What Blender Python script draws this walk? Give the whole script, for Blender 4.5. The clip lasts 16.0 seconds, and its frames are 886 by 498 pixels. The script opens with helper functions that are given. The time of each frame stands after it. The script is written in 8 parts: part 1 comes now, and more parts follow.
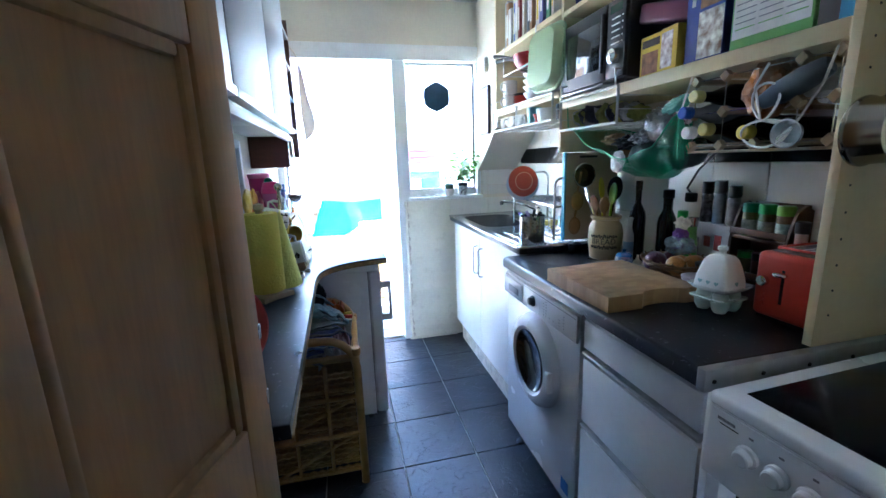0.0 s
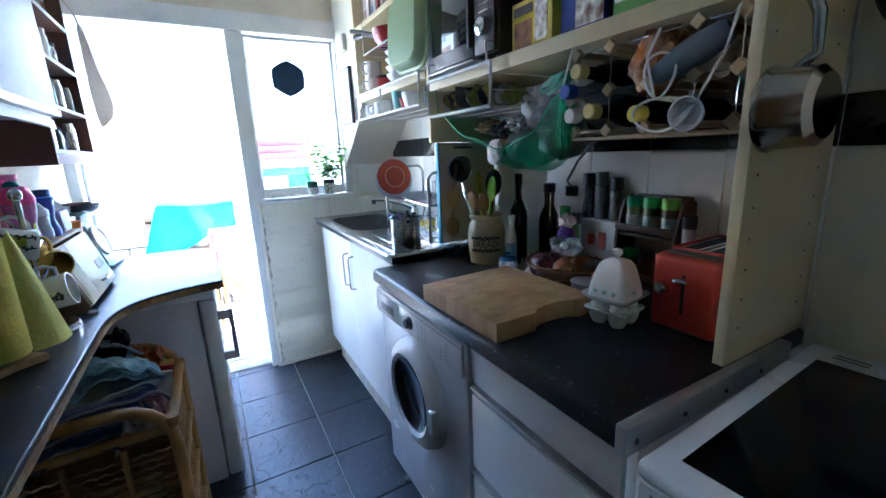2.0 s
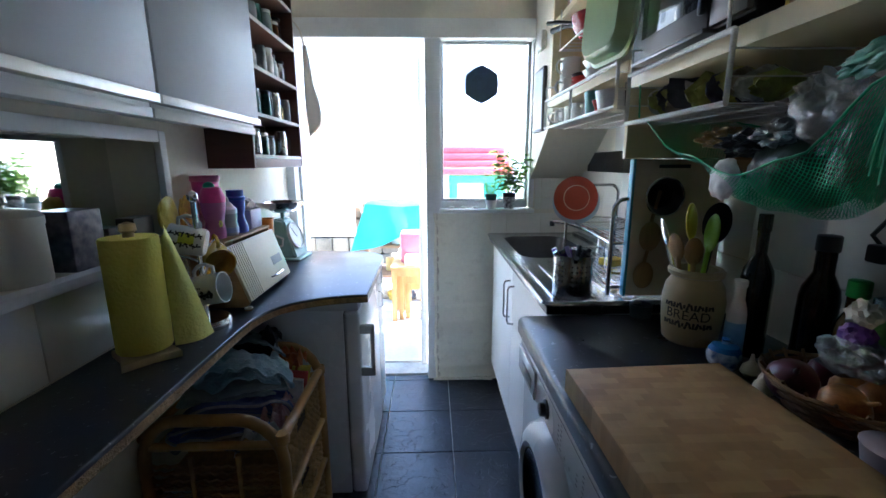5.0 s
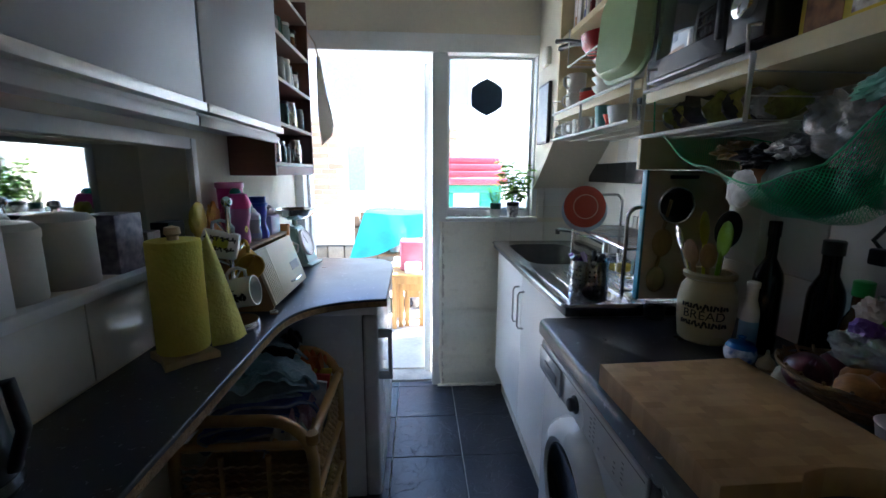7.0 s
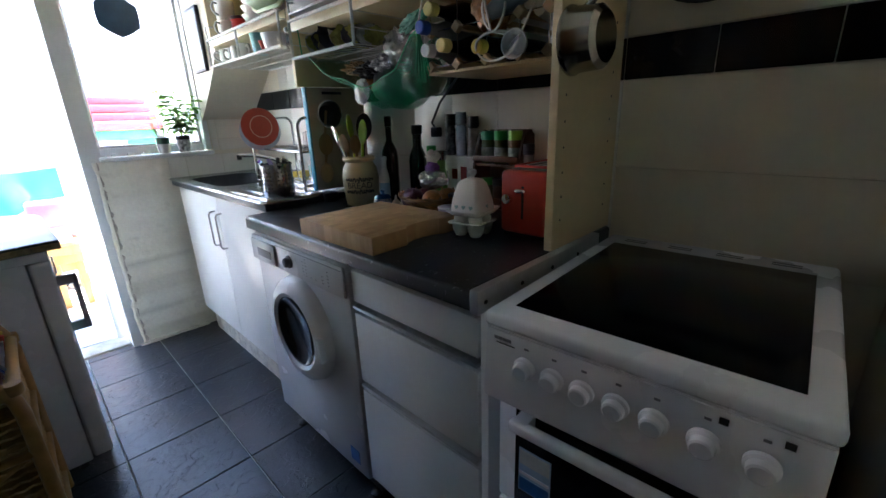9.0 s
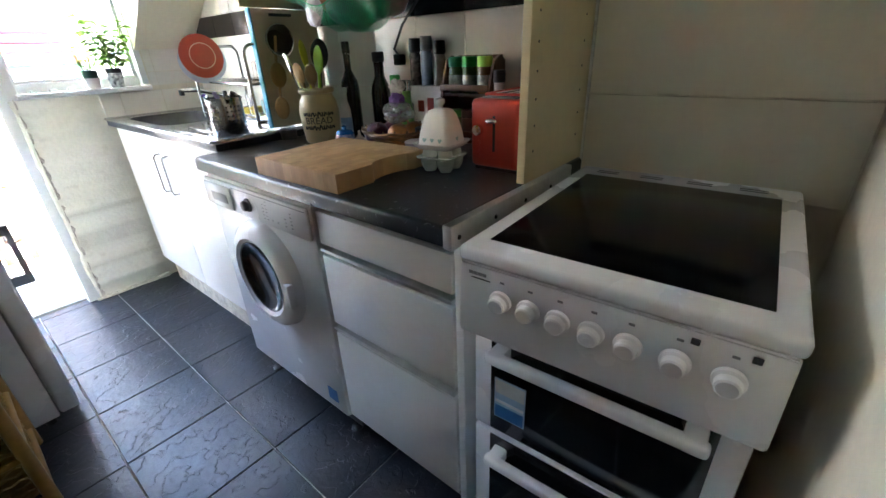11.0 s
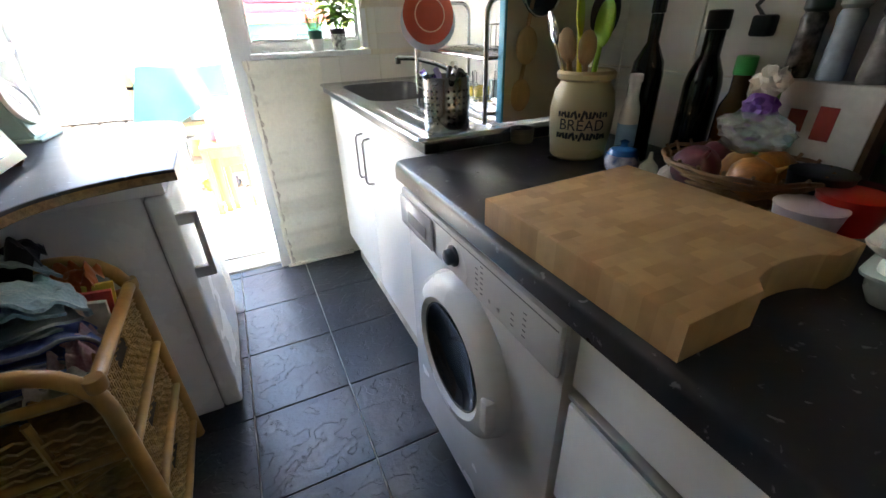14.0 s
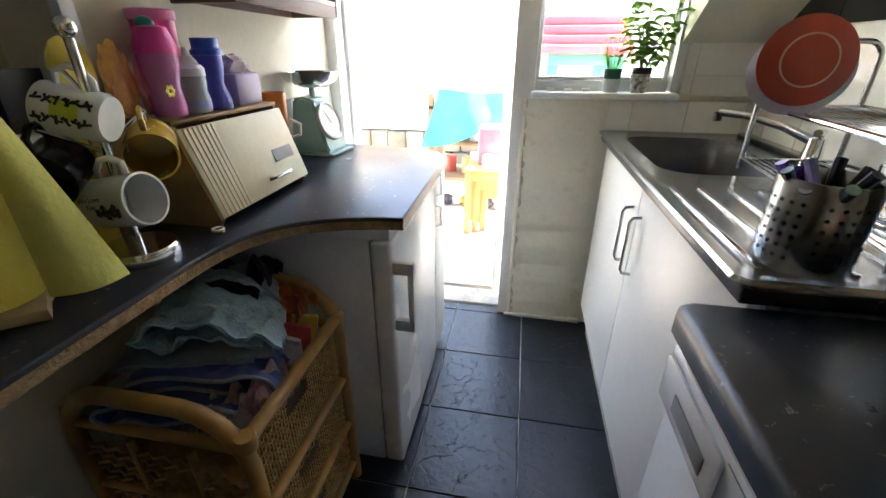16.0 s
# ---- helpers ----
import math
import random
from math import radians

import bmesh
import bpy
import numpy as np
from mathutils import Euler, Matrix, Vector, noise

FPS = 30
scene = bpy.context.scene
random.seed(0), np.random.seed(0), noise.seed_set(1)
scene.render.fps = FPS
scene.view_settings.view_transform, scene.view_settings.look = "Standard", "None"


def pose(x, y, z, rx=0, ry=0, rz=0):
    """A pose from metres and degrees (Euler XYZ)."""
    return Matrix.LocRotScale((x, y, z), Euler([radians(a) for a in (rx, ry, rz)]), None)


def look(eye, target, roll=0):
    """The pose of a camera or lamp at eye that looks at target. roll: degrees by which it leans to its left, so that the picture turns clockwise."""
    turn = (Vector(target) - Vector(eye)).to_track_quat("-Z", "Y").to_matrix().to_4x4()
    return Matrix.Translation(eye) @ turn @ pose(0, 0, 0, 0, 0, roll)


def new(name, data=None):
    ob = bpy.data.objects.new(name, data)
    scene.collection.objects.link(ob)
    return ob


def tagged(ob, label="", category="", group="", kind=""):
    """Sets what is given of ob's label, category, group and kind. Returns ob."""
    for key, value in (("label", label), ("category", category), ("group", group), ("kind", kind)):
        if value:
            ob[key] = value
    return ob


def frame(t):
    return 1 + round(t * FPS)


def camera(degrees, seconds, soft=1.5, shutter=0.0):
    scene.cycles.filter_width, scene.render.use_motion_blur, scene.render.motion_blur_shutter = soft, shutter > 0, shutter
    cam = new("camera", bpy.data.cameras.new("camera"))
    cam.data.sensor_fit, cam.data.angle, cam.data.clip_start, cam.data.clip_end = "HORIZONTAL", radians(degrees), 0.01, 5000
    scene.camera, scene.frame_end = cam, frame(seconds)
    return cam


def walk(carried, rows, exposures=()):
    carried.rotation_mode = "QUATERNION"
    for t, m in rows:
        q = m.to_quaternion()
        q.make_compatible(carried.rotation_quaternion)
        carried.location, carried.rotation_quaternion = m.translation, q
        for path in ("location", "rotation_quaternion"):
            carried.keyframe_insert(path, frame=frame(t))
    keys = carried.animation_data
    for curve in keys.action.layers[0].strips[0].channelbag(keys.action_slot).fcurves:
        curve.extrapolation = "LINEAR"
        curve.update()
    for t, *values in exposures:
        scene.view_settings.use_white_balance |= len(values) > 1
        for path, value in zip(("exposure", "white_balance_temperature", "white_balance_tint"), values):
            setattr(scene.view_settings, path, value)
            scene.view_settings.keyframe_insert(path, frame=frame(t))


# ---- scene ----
cam = camera(93.9, 16.0)
PATH = [
    (0, (1.346, 1.756, 1.318), (1.794, 3.66, 0.903), -1.9),
    (0.5, (1.394, 1.84, 1.317), (2.154, 3.64, 0.889), -2.3),
    (1, (1.465, 1.892, 1.316), (2.403, 3.607, 0.889), -2.5),
    (1.5, (1.496, 1.923, 1.307), (2.469, 3.617, 0.879), -2.4),
    (2, (1.528, 2.024, 1.305), (2.473, 3.726, 0.846), -2.4),
    (2.5, (1.57, 2.136, 1.301), (2.475, 3.846, 0.793), -2.2),
    (3, (1.65, 2.21, 1.297), (2.544, 3.914, 0.752), -2.2),
    (3.5, (1.721, 2.279, 1.309), (2.459, 4.058, 0.772), -1.8),
    (4, (1.746, 2.307, 1.311), (2.264, 4.173, 0.813), -1.4),
    (4.5, (1.758, 2.312, 1.32), (2.001, 4.243, 0.859), -0.8),
    (4.7, (1.762, 2.309, 1.327), (1.882, 4.257, 0.891), -0.7),
    (6.8, (1.672, 2.264, 1.317), (1.599, 4.232, 0.972), 0.6),
    (7, (1.646, 2.254, 1.322), (1.761, 4.219, 0.966), 0.3),
    (7.5, (1.571, 2.192, 1.303), (2.244, 4.025, 0.87), -0.6),
    (8, (1.547, 2.117, 1.283), (2.614, 3.742, 0.81), -1.5),
    (8.5, (1.493, 2.002, 1.244), (2.737, 3.471, 0.703), -2.0),
    (9, (1.469, 1.914, 1.206), (2.83, 3.251, 0.603), -2.0),
    (9.2, (1.468, 1.896, 1.192), (2.88, 3.157, 0.545), -2.1),
    (11.3, (1.497, 1.962, 1.181), (2.84, 3.143, 0.288), -2.9),
    (11.5, (1.511, 2.012, 1.187), (2.797, 3.265, 0.306), -2.8),
    (12, (1.531, 2.149, 1.2), (2.666, 3.548, 0.331), -2.4),
    (12.5, (1.57, 2.254, 1.178), (2.594, 3.714, 0.272), -2.0),
    (13, (1.643, 2.396, 1.184), (2.579, 3.896, 0.25), -2.0),
    (13.5, (1.688, 2.479, 1.171), (2.52, 4.034, 0.227), -1.8),
    (14, (1.709, 2.52, 1.179), (2.443, 4.111, 0.214), -1.6),
    (14.5, (1.713, 2.592, 1.212), (2.291, 4.281, 0.311), -1.2),
    (15, (1.692, 2.736, 1.226), (1.998, 4.547, 0.433), -1.2),
    (15.5, (1.725, 2.834, 1.222), (1.686, 4.669, 0.427), -0.7),
    (16, (1.775, 2.881, 1.209), (1.446, 4.658, 0.353), 0.1),
]

EXPOSURES = [(0.0, 5.2, 5050, 10), (1.5, 4.85, 5000, 10), (3.5, 4.7, 5200, 10), (4.7, 4.1, 5400, 10), (7.0, 3.45, 5600, 11),
             (8.0, 3.8, 5800, 12), (9.2, 4.5, 6000, 13), (11.3, 5.6, 6500, 12), (12.5, 5.5, 6800, 12), (13.5, 5.12, 6850, 12), (14.0, 5.1, 6900, 12), (16.0, 4.35, 7200, 12)]
walk(cam, [(t, look(eye, target, roll)) for t, eye, target, roll in PATH], EXPOSURES)

# ---- daylight ----
world = bpy.data.worlds.new("sky")
scene.world = world
world.use_nodes = True
wn = world.node_tree.nodes
sky = wn.new("ShaderNodeTexSky")
sky.sky_type, sky.sun_disc = "NISHITA", False
sky.sun_elevation, sky.sun_rotation = radians(52), radians(76)
wn["Background"].inputs["Strength"].default_value = 0.15
world.node_tree.links.new(sky.outputs[0], wn["Background"].inputs["Color"])
sun = new("sun", bpy.data.lights.new("sun", "SUN"))
sun.data.energy, sun.data.angle, sun.data.color = 5.0, radians(0.5), (1.0, 0.95, 0.88)
sun.matrix_world = look((4 + 6 * 0.9703, 4 + 6 * 0.2419, 7.68), (4, 4, 0))


# ---- materials ----
def mat(name, color, rough=0.5, metal=0.0, vary=0.12, scale=8.0, grain=60.0, bump=0.05, dark=None, dirt=0.0, coat=0.0,
        stretch=(1, 1, 1), glass=0.0, alpha=1.0, island=0.0, sheen=0.0):
    """A surface with variation at two scales: broad stains and fine grain."""
    m = bpy.data.materials.new(name)
    m.use_nodes = True
    n, l = m.node_tree.nodes, m.node_tree.links
    b = n["Principled BSDF"]
    b.inputs["Roughness"].default_value, b.inputs["Metallic"].default_value = rough, metal
    b.inputs["Coat Weight"].default_value = coat
    b.inputs["Transmission Weight"].default_value = glass
    b.inputs["Alpha"].default_value = alpha
    b.inputs["Sheen Weight"].default_value = sheen
    tc, mp = n.new("ShaderNodeTexCoord"), n.new("ShaderNodeMapping")
    mp.inputs["Scale"].default_value = stretch
    l.new(tc.outputs["Object"], mp.inputs["Vector"])
    broad, fine = n.new("ShaderNodeTexNoise"), n.new("ShaderNodeTexNoise")
    broad.inputs["Scale"].default_value, fine.inputs["Scale"].default_value = scale, grain
    broad.inputs["Detail"].default_value, fine.inputs["Detail"].default_value = 5, 3
    l.new(mp.outputs[0], broad.inputs["Vector"])
    l.new(mp.outputs[0], fine.inputs["Vector"])
    add = n.new("ShaderNodeMath")
    add.operation = "MULTIPLY_ADD"
    add.inputs[1].default_value = 0.4
    l.new(fine.outputs[0], add.inputs[0])
    l.new(broad.outputs[0], add.inputs[2])
    ramp = n.new("ShaderNodeValToRGB")
    d = dark or tuple(c * (1 - vary) for c in color)
    light = tuple(min(1, c * (1 + vary * 0.6)) for c in color)
    ramp.color_ramp.elements[0].position, ramp.color_ramp.elements[1].position = 0.45, 0.95
    ramp.color_ramp.elements[0].color, ramp.color_ramp.elements[1].color = (*d, 1), (*light, 1)
    l.new(add.outputs[0], ramp.inputs[0])
    out = ramp.outputs[0]
    if island:
        info, mix = n.new("ShaderNodeObjectInfo"), n.new("ShaderNodeHueSaturation")
        rng = n.new("ShaderNodeMapRange")
        rng.inputs["To Min"].default_value, rng.inputs["To Max"].default_value = 1 - island, 1 + island
        l.new(info.outputs["Random"], rng.inputs["Value"])
        l.new(rng.outputs[0], mix.inputs["Value"])
        l.new(out, mix.inputs["Color"])
        out = mix.outputs[0]
    if dirt:
        spots, r2, mx = n.new("ShaderNodeTexNoise"), n.new("ShaderNodeValToRGB"), n.new("ShaderNodeMix")
        spots.inputs["Scale"].default_value, spots.inputs["Detail"].default_value = 14, 8
        r2.color_ramp.elements[0].position, r2.color_ramp.elements[1].position = 0.6, 0.75
        mx.data_type = "RGBA"
        l.new(mp.outputs[0], spots.inputs["Vector"])
        l.new(spots.outputs[0], r2.inputs[0])
        sc = n.new("ShaderNodeMath")
        sc.operation = "MULTIPLY"
        sc.inputs[1].default_value = dirt
        l.new(r2.outputs[0], sc.inputs[0])
        l.new(sc.outputs[0], mx.inputs["Factor"])
        l.new(out, mx.inputs["A"])
        mx.inputs["B"].default_value = (color[0] * 0.45, color[1] * 0.4, color[2] * 0.32, 1)
        out = mx.outputs["Result"]
    l.new(out, b.inputs["Base Color"])
    rr = n.new("ShaderNodeMapRange")
    rr.inputs["To Min"].default_value, rr.inputs["To Max"].default_value = max(0.02, rough - 0.08), min(1, rough + 0.1)
    l.new(broad.outputs[0], rr.inputs["Value"])
    l.new(rr.outputs[0], b.inputs["Roughness"])
    if bump:
        bp = n.new("ShaderNodeBump")
        bp.inputs["Strength"].default_value, bp.inputs["Distance"].default_value = bump, 0.01
        l.new(add.outputs[0], bp.inputs["Height"])
        l.new(bp.outputs[0], b.inputs["Normal"])
    return m


WALL = mat("cream_wall_paint", (0.74, 0.69, 0.56), 0.75, vary=0.1, scale=2.5, bump=0.12, dirt=0.06)
HALF = mat("worn_white_wall_paint", (0.74, 0.715, 0.60), 0.65, vary=0.12, scale=3, bump=0.3, dirt=0.3)
CEIL = mat("white_ceiling_paint", (0.8, 0.79, 0.74), 0.85, vary=0.05, scale=2, bump=0.1)
GLOSS = mat("white_gloss_paint", (0.78, 0.79, 0.78), 0.35, vary=0.08, scale=5, bump=0.06, dirt=0.12)
TILE_W = mat("white_glazed_tile", (0.77, 0.75, 0.68), 0.16, vary=0.05, scale=4, bump=0.03, island=0.03)
TILE_B = mat("black_glazed_tile", (0.012, 0.012, 0.014), 0.15, vary=0.2, scale=6, bump=0.03, island=0.2)
GROUT = mat("grey_grout", (0.55, 0.53, 0.48), 0.9, vary=0.25, scale=12, bump=0.2)
LAM_W = mat("white_laminate", (0.78, 0.78, 0.76), 0.34, vary=0.05, scale=3, bump=0.02, dirt=0.05)
ENAMEL = mat("white_enamel", (0.8, 0.8, 0.81), 0.25, vary=0.04, scale=4, bump=0.01)
MELAMINE = mat("yellowed_cream_melamine", (0.72, 0.61, 0.36), 0.4, vary=0.08, scale=5, bump=0.02, dirt=0.08)
CHROME = mat("chrome", (0.75, 0.75, 0.76), 0.12, 1.0, vary=0.08, scale=20, bump=0.01)
STEEL = mat("brushed_stainless_steel", (0.40, 0.405, 0.41), 0.22, 1.0, vary=0.15, scale=6, grain=90, bump=0.03, stretch=(1, 8, 1))
DARKPLASTIC = mat("black_plastic", (0.015, 0.015, 0.016), 0.35, vary=0.2, scale=12, bump=0.03)
BLACKGLASS = mat("black_ceramic_glass", (0.006, 0.006, 0.007), 0.16, vary=0.2, scale=9, bump=0.0)
BLACKGLASS.node_tree.nodes["Principled BSDF"].inputs["Specular IOR Level"].default_value = 0.15
ALU = mat("aluminium_trim", (0.62, 0.62, 0.6), 0.4, 1.0, vary=0.15, scale=12, bump=0.03)
CHIP = mat("raw_chipboard_edge", (0.33, 0.21, 0.1), 0.9, vary=0.45, scale=60, grain=220, bump=0.5)
PINE = mat("stained_pine", (0.50, 0.265, 0.115), 0.5, vary=0.22, scale=3.0, grain=30, bump=0.04, stretch=(6, 6, 0.6), dirt=0.2)
OAK = mat("orange_pine", (0.5, 0.27, 0.09), 0.5, vary=0.3, scale=4, grain=40, bump=0.06, stretch=(5, 5, 0.7))
BROWN = mat("dark_brown_veneer", (0.11, 0.045, 0.025), 0.4, vary=0.3, scale=5, grain=40, bump=0.04, stretch=(1, 1, 6))


def slate_mat():
    m = mat("black_slate_effect_tile", (0.02, 0.023, 0.030), 0.36, vary=0.4, scale=7, grain=60, bump=0.4, island=0.12)
    n, l = m.node_tree.nodes, m.node_tree.links
    b = n["Principled BSDF"]
    vor = n.new("ShaderNodeTexNoise")
    vor.inputs["Scale"].default_value, vor.inputs["Detail"].default_value, vor.inputs["Distortion"].default_value = 8.0, 10.0, 0.2
    info, va, tc = n.new("ShaderNodeObjectInfo"), n.new("ShaderNodeVectorMath"), n["Texture Coordinate"]
    va.operation = "ADD"
    sc = n.new("ShaderNodeVectorMath")
    sc.operation = "SCALE"
    sc.inputs["Scale"].default_value = 13.0
    com = n.new("ShaderNodeCombineXYZ")
    for k in range(3):
        l.new(info.outputs["Random"], com.inputs[k])
    l.new(com.outputs[0], sc.inputs[0])
    l.new(tc.outputs["Object"], va.inputs[0])
    l.new(sc.outputs[0], va.inputs[1])
    l.new(va.outputs[0], vor.inputs["Vector"])
    steps = n.new("ShaderNodeValToRGB")
    steps.color_ramp.elements.remove(steps.color_ramp.elements[1])
    for k, (p, v) in enumerate([(0.0, 0.0), (0.435, 0.10), (0.447, 0.44), (0.565, 0.52), (0.575, 0.86), (0.8, 0.95)]):
        e = steps.color_ramp.elements[0] if k == 0 else steps.color_ramp.elements.new(p)
        e.position, e.color = p, (v, v, v, 1)
    l.new(vor.outputs[0], steps.inputs[0])
    bp = n.new("ShaderNodeBump")
    bp.inputs["Strength"].default_value, bp.inputs["Distance"].default_value = 0.85, 0.004
    l.new(steps.outputs[0], bp.inputs["Height"])
    l.new(n["Bump"].outputs[0], bp.inputs["Normal"])
    l.new(bp.outputs[0], b.inputs["Normal"])
    return m


def worktop_mat():
    m = mat("black_flecked_laminate", (0.016, 0.017, 0.021), 0.3, vary=0.3, scale=10, grain=90, bump=0.03)
    n, l = m.node_tree.nodes, m.node_tree.links
    b = n["Principled BSDF"]
    tc = n["Texture Coordinate"]
    no = n.new("ShaderNodeTexNoise")
    no.inputs["Scale"].default_value, no.inputs["Detail"].default_value, no.inputs["Distortion"].default_value = 75, 3, 0.6
    l.new(tc.outputs["Object"], no.inputs["Vector"])
    r = n.new("ShaderNodeValToRGB")
    r.color_ramp.elements[0].position, r.color_ramp.elements[1].position = 0.66, 0.72
    r.color_ramp.elements[0].color, r.color_ramp.elements[1].color = (0, 0, 0, 1), (0.5, 0.5, 0.5, 1)
    l.new(no.outputs[0], r.inputs[0])
    mx = n.new("ShaderNodeMix")
    mx.data_type = "RGBA"
    src = b.inputs["Base Color"].links[0].from_socket
    l.new(r.outputs[0], mx.inputs["Factor"])
    l.new(src, mx.inputs["A"])
    mx.inputs["B"].default_value = (0.3, 0.3, 0.32, 1)
    l.new(mx.outputs["Result"], b.inputs["Base Color"])
    return m


SLATE, WORKTOP = slate_mat(), worktop_mat()


def plain(name, color, rough=0.5, metal=0.0, **k):
    return mat(name, color, rough, metal, **{**dict(vary=0.15, scale=18, grain=90, bump=0.04), **k})


def glass_mat(name, color=(1, 1, 1), rough=0.02):
    m = bpy.data.materials.new(name)
    m.use_nodes = True
    b = m.node_tree.nodes["Principled BSDF"]
    b.inputs["Base Color"].default_value = (*color, 1)
    b.inputs["Transmission Weight"].default_value, b.inputs["Roughness"].default_value, b.inputs["IOR"].default_value = 1.0, rough, 1.45
    return m


GLASS = glass_mat("clear_glass")
MIRROR = bpy.data.materials.new("mirror_glass")
MIRROR.use_nodes = True
MIRROR.node_tree.nodes["Principled BSDF"].inputs["Metallic"].default_value = 1.0
MIRROR.node_tree.nodes["Principled BSDF"].inputs["Roughness"].default_value = 0.03
MIRROR.node_tree.nodes["Principled BSDF"].inputs["Base Color"].default_value = (0.8, 0.82, 0.8, 1)


# ---- building tools ----
def B():
    return bmesh.new()


def box(bm, x0, x1, y0, y1, z0, z1, bev=0.0, seg=2, m=None):
    t = bmesh.new()
    vs = [t.verts.new((x, y, z)) for x in (x0, x1) for y in (y0, y1) for z in (z0, z1)]
    for f in ((0, 1, 3, 2), (4, 6, 7, 5), (0, 4, 5, 1), (2, 3, 7, 6), (0, 2, 6, 4), (1, 5, 7, 3)):
        t.faces.new([vs[i] for i in f])
    if bev:
        bmesh.ops.bevel(t, geom=t.edges[:], offset=bev, segments=seg, affect="EDGES", profile=0.5)
    return join(bm, t, m)


def join(bm, t, m=None):
    if m is not None:
        bmesh.ops.transform(t, matrix=m, verts=t.verts)
    table = {}
    for v in t.verts:
        table[v] = bm.verts.new(v.co)
    for f in t.faces:
        try:
            bm.faces.new([table[v] for v in f.verts])
        except ValueError:
            pass
    t.free()
    return bm


def lathe(bm, profile, seg=24, m=None, cap=True):
    """Turns (radius, height) pairs round the z axis."""
    t = bmesh.new()
    rings = []
    for r, z in profile:
        if r < 1e-5:
            rings.append([t.verts.new((0, 0, z))])
        else:
            rings.append([t.verts.new((r * math.cos(2 * math.pi * i / seg), r * math.sin(2 * math.pi * i / seg), z)) for i in range(seg)])
    for a, b in zip(rings, rings[1:]):
        for i in range(seg):
            j = (i + 1) % seg
            q = [a[i % len(a)], a[j % len(a)], b[j % len(b)], b[i % len(b)]]
            q = [v for k, v in enumerate(q) if v not in q[:k]]
            if len(q) > 2:
                t.faces.new(q)
    if cap:
        for ring in (rings[0], rings[-1]):
            if len(ring) > 2:
                t.faces.new(ring)
    bmesh.ops.recalc_face_normals(t, faces=t.faces)
    return join(bm, t, m)


def tube(bm, pts, r, seg=8, closed=False):
    """A round bar along a line of points; r is one radius or one for each point."""
    t = bmesh.new()
    P = [Vector(p) for p in pts]
    R = r if isinstance(r, (list, tuple)) else [r] * len(P)
    rings, up = [], None
    for i, p in enumerate(P):
        a = P[i - 1] if i > 0 or closed else p
        b = P[(i + 1) % len(P)] if i < len(P) - 1 or closed else p
        d = (b - a).normalized()
        if up is None:
            up = d.orthogonal().normalized()
        up = (up - d * up.dot(d))
        up = up.normalized() if up.length > 1e-6 else d.orthogonal().normalized()
        s = d.cross(up)
        rings.append([t.verts.new(p + R[i] * (math.cos(2 * math.pi * k / seg) * up + math.sin(2 * math.pi * k / seg) * s)) for k in range(seg)])
    for i in range(len(rings) if closed else len(rings) - 1):
        a, b = rings[i], rings[(i + 1) % len(rings)]
        for k in range(seg):
            t.faces.new((a[k], a[(k + 1) % seg], b[(k + 1) % seg], b[k]))
    if not closed:
        t.faces.new(rings[0][::-1])
        t.faces.new(rings[-1])
    bmesh.ops.recalc_face_normals(t, faces=t.faces)
    return join(bm, t)


def slab(bm, outline, z0, z1, bev=0.0, m=None, seg=2):
    """An outline in x and y, made thick."""
    t = bmesh.new()
    lo = [t.verts.new((x, y, z0)) for x, y in outline]
    hi = [t.verts.new((x, y, z1)) for x, y in outline]
    t.faces.new(lo[::-1])
    top = t.faces.new(hi)
    n = len(lo)
    for i in range(n):
        t.faces.new((lo[i], lo[(i + 1) % n], hi[(i + 1) % n], hi[i]))
    bmesh.ops.recalc_face_normals(t, faces=t.faces)
    if bev:
        bmesh.ops.bevel(t, geom=list(top.edges), offset=bev, segments=seg, affect="EDGES", profile=0.5)
    return join(bm, t, m)


def mesh_of(name, bm, material, sharp=38):
    me = bpy.data.meshes.new(name)
    bmesh.ops.recalc_face_normals(bm, faces=bm.faces)
    bm.to_mesh(me)
    bm.free()
    me.polygons.foreach_set("use_smooth", [True] * len(me.polygons))
    me.set_sharp_from_angle(angle=radians(sharp))
    me.materials.append(material)
    return me


def part(name, bm, material, parent=None, label="", sharp=38):
    ob = new(name, mesh_of(name, bm, material, sharp))
    if parent is not None:
        ob.parent = parent
        w = parent.matrix_basis.copy()
        p = parent.parent
        while p is not None:
            w = p.matrix_basis @ parent.matrix_parent_inverse @ w
            p = p.parent
        ob.matrix_parent_inverse = w.inverted()
    return tagged(ob, label)


def thing(name, at, label, category, group="", kind=""):
    ob = new(name)
    ob.empty_display_size = 0.05
    ob.matrix_basis = pose(*at)
    return tagged(ob, label, category, group, kind)


def solid(name, bm, material, label, category, kind="", group="", sharp=38):
    return tagged(part(name, bm, material, None, "", sharp), label, category, group, kind)


# ---- structure ----
XL, XR, YN, YS, ZC = 0.94, 2.62, 4.70, 1.81, 2.36
bm = box(B(), 0.2, 2.75, -0.2, 4.80, -0.12, -0.006)
floor = solid("floor", bm, GROUT, "black slate-effect floor tiles with pale grout joints", "floor", "structure")
bm = box(B(), 0.2, 2.9, -0.2, 4.98, ZC, ZC + 0.15)
solid("ceiling", bm, CEIL, "plain white painted ceiling", "ceiling", "structure")

bm = box(B(), XR, XR + 0.15, -0.2, 4.98, -0.1, ZC)
wall_east = solid("wall_east", bm, WALL, "cream wall with white and black glazed tiles", "wall", "structure")

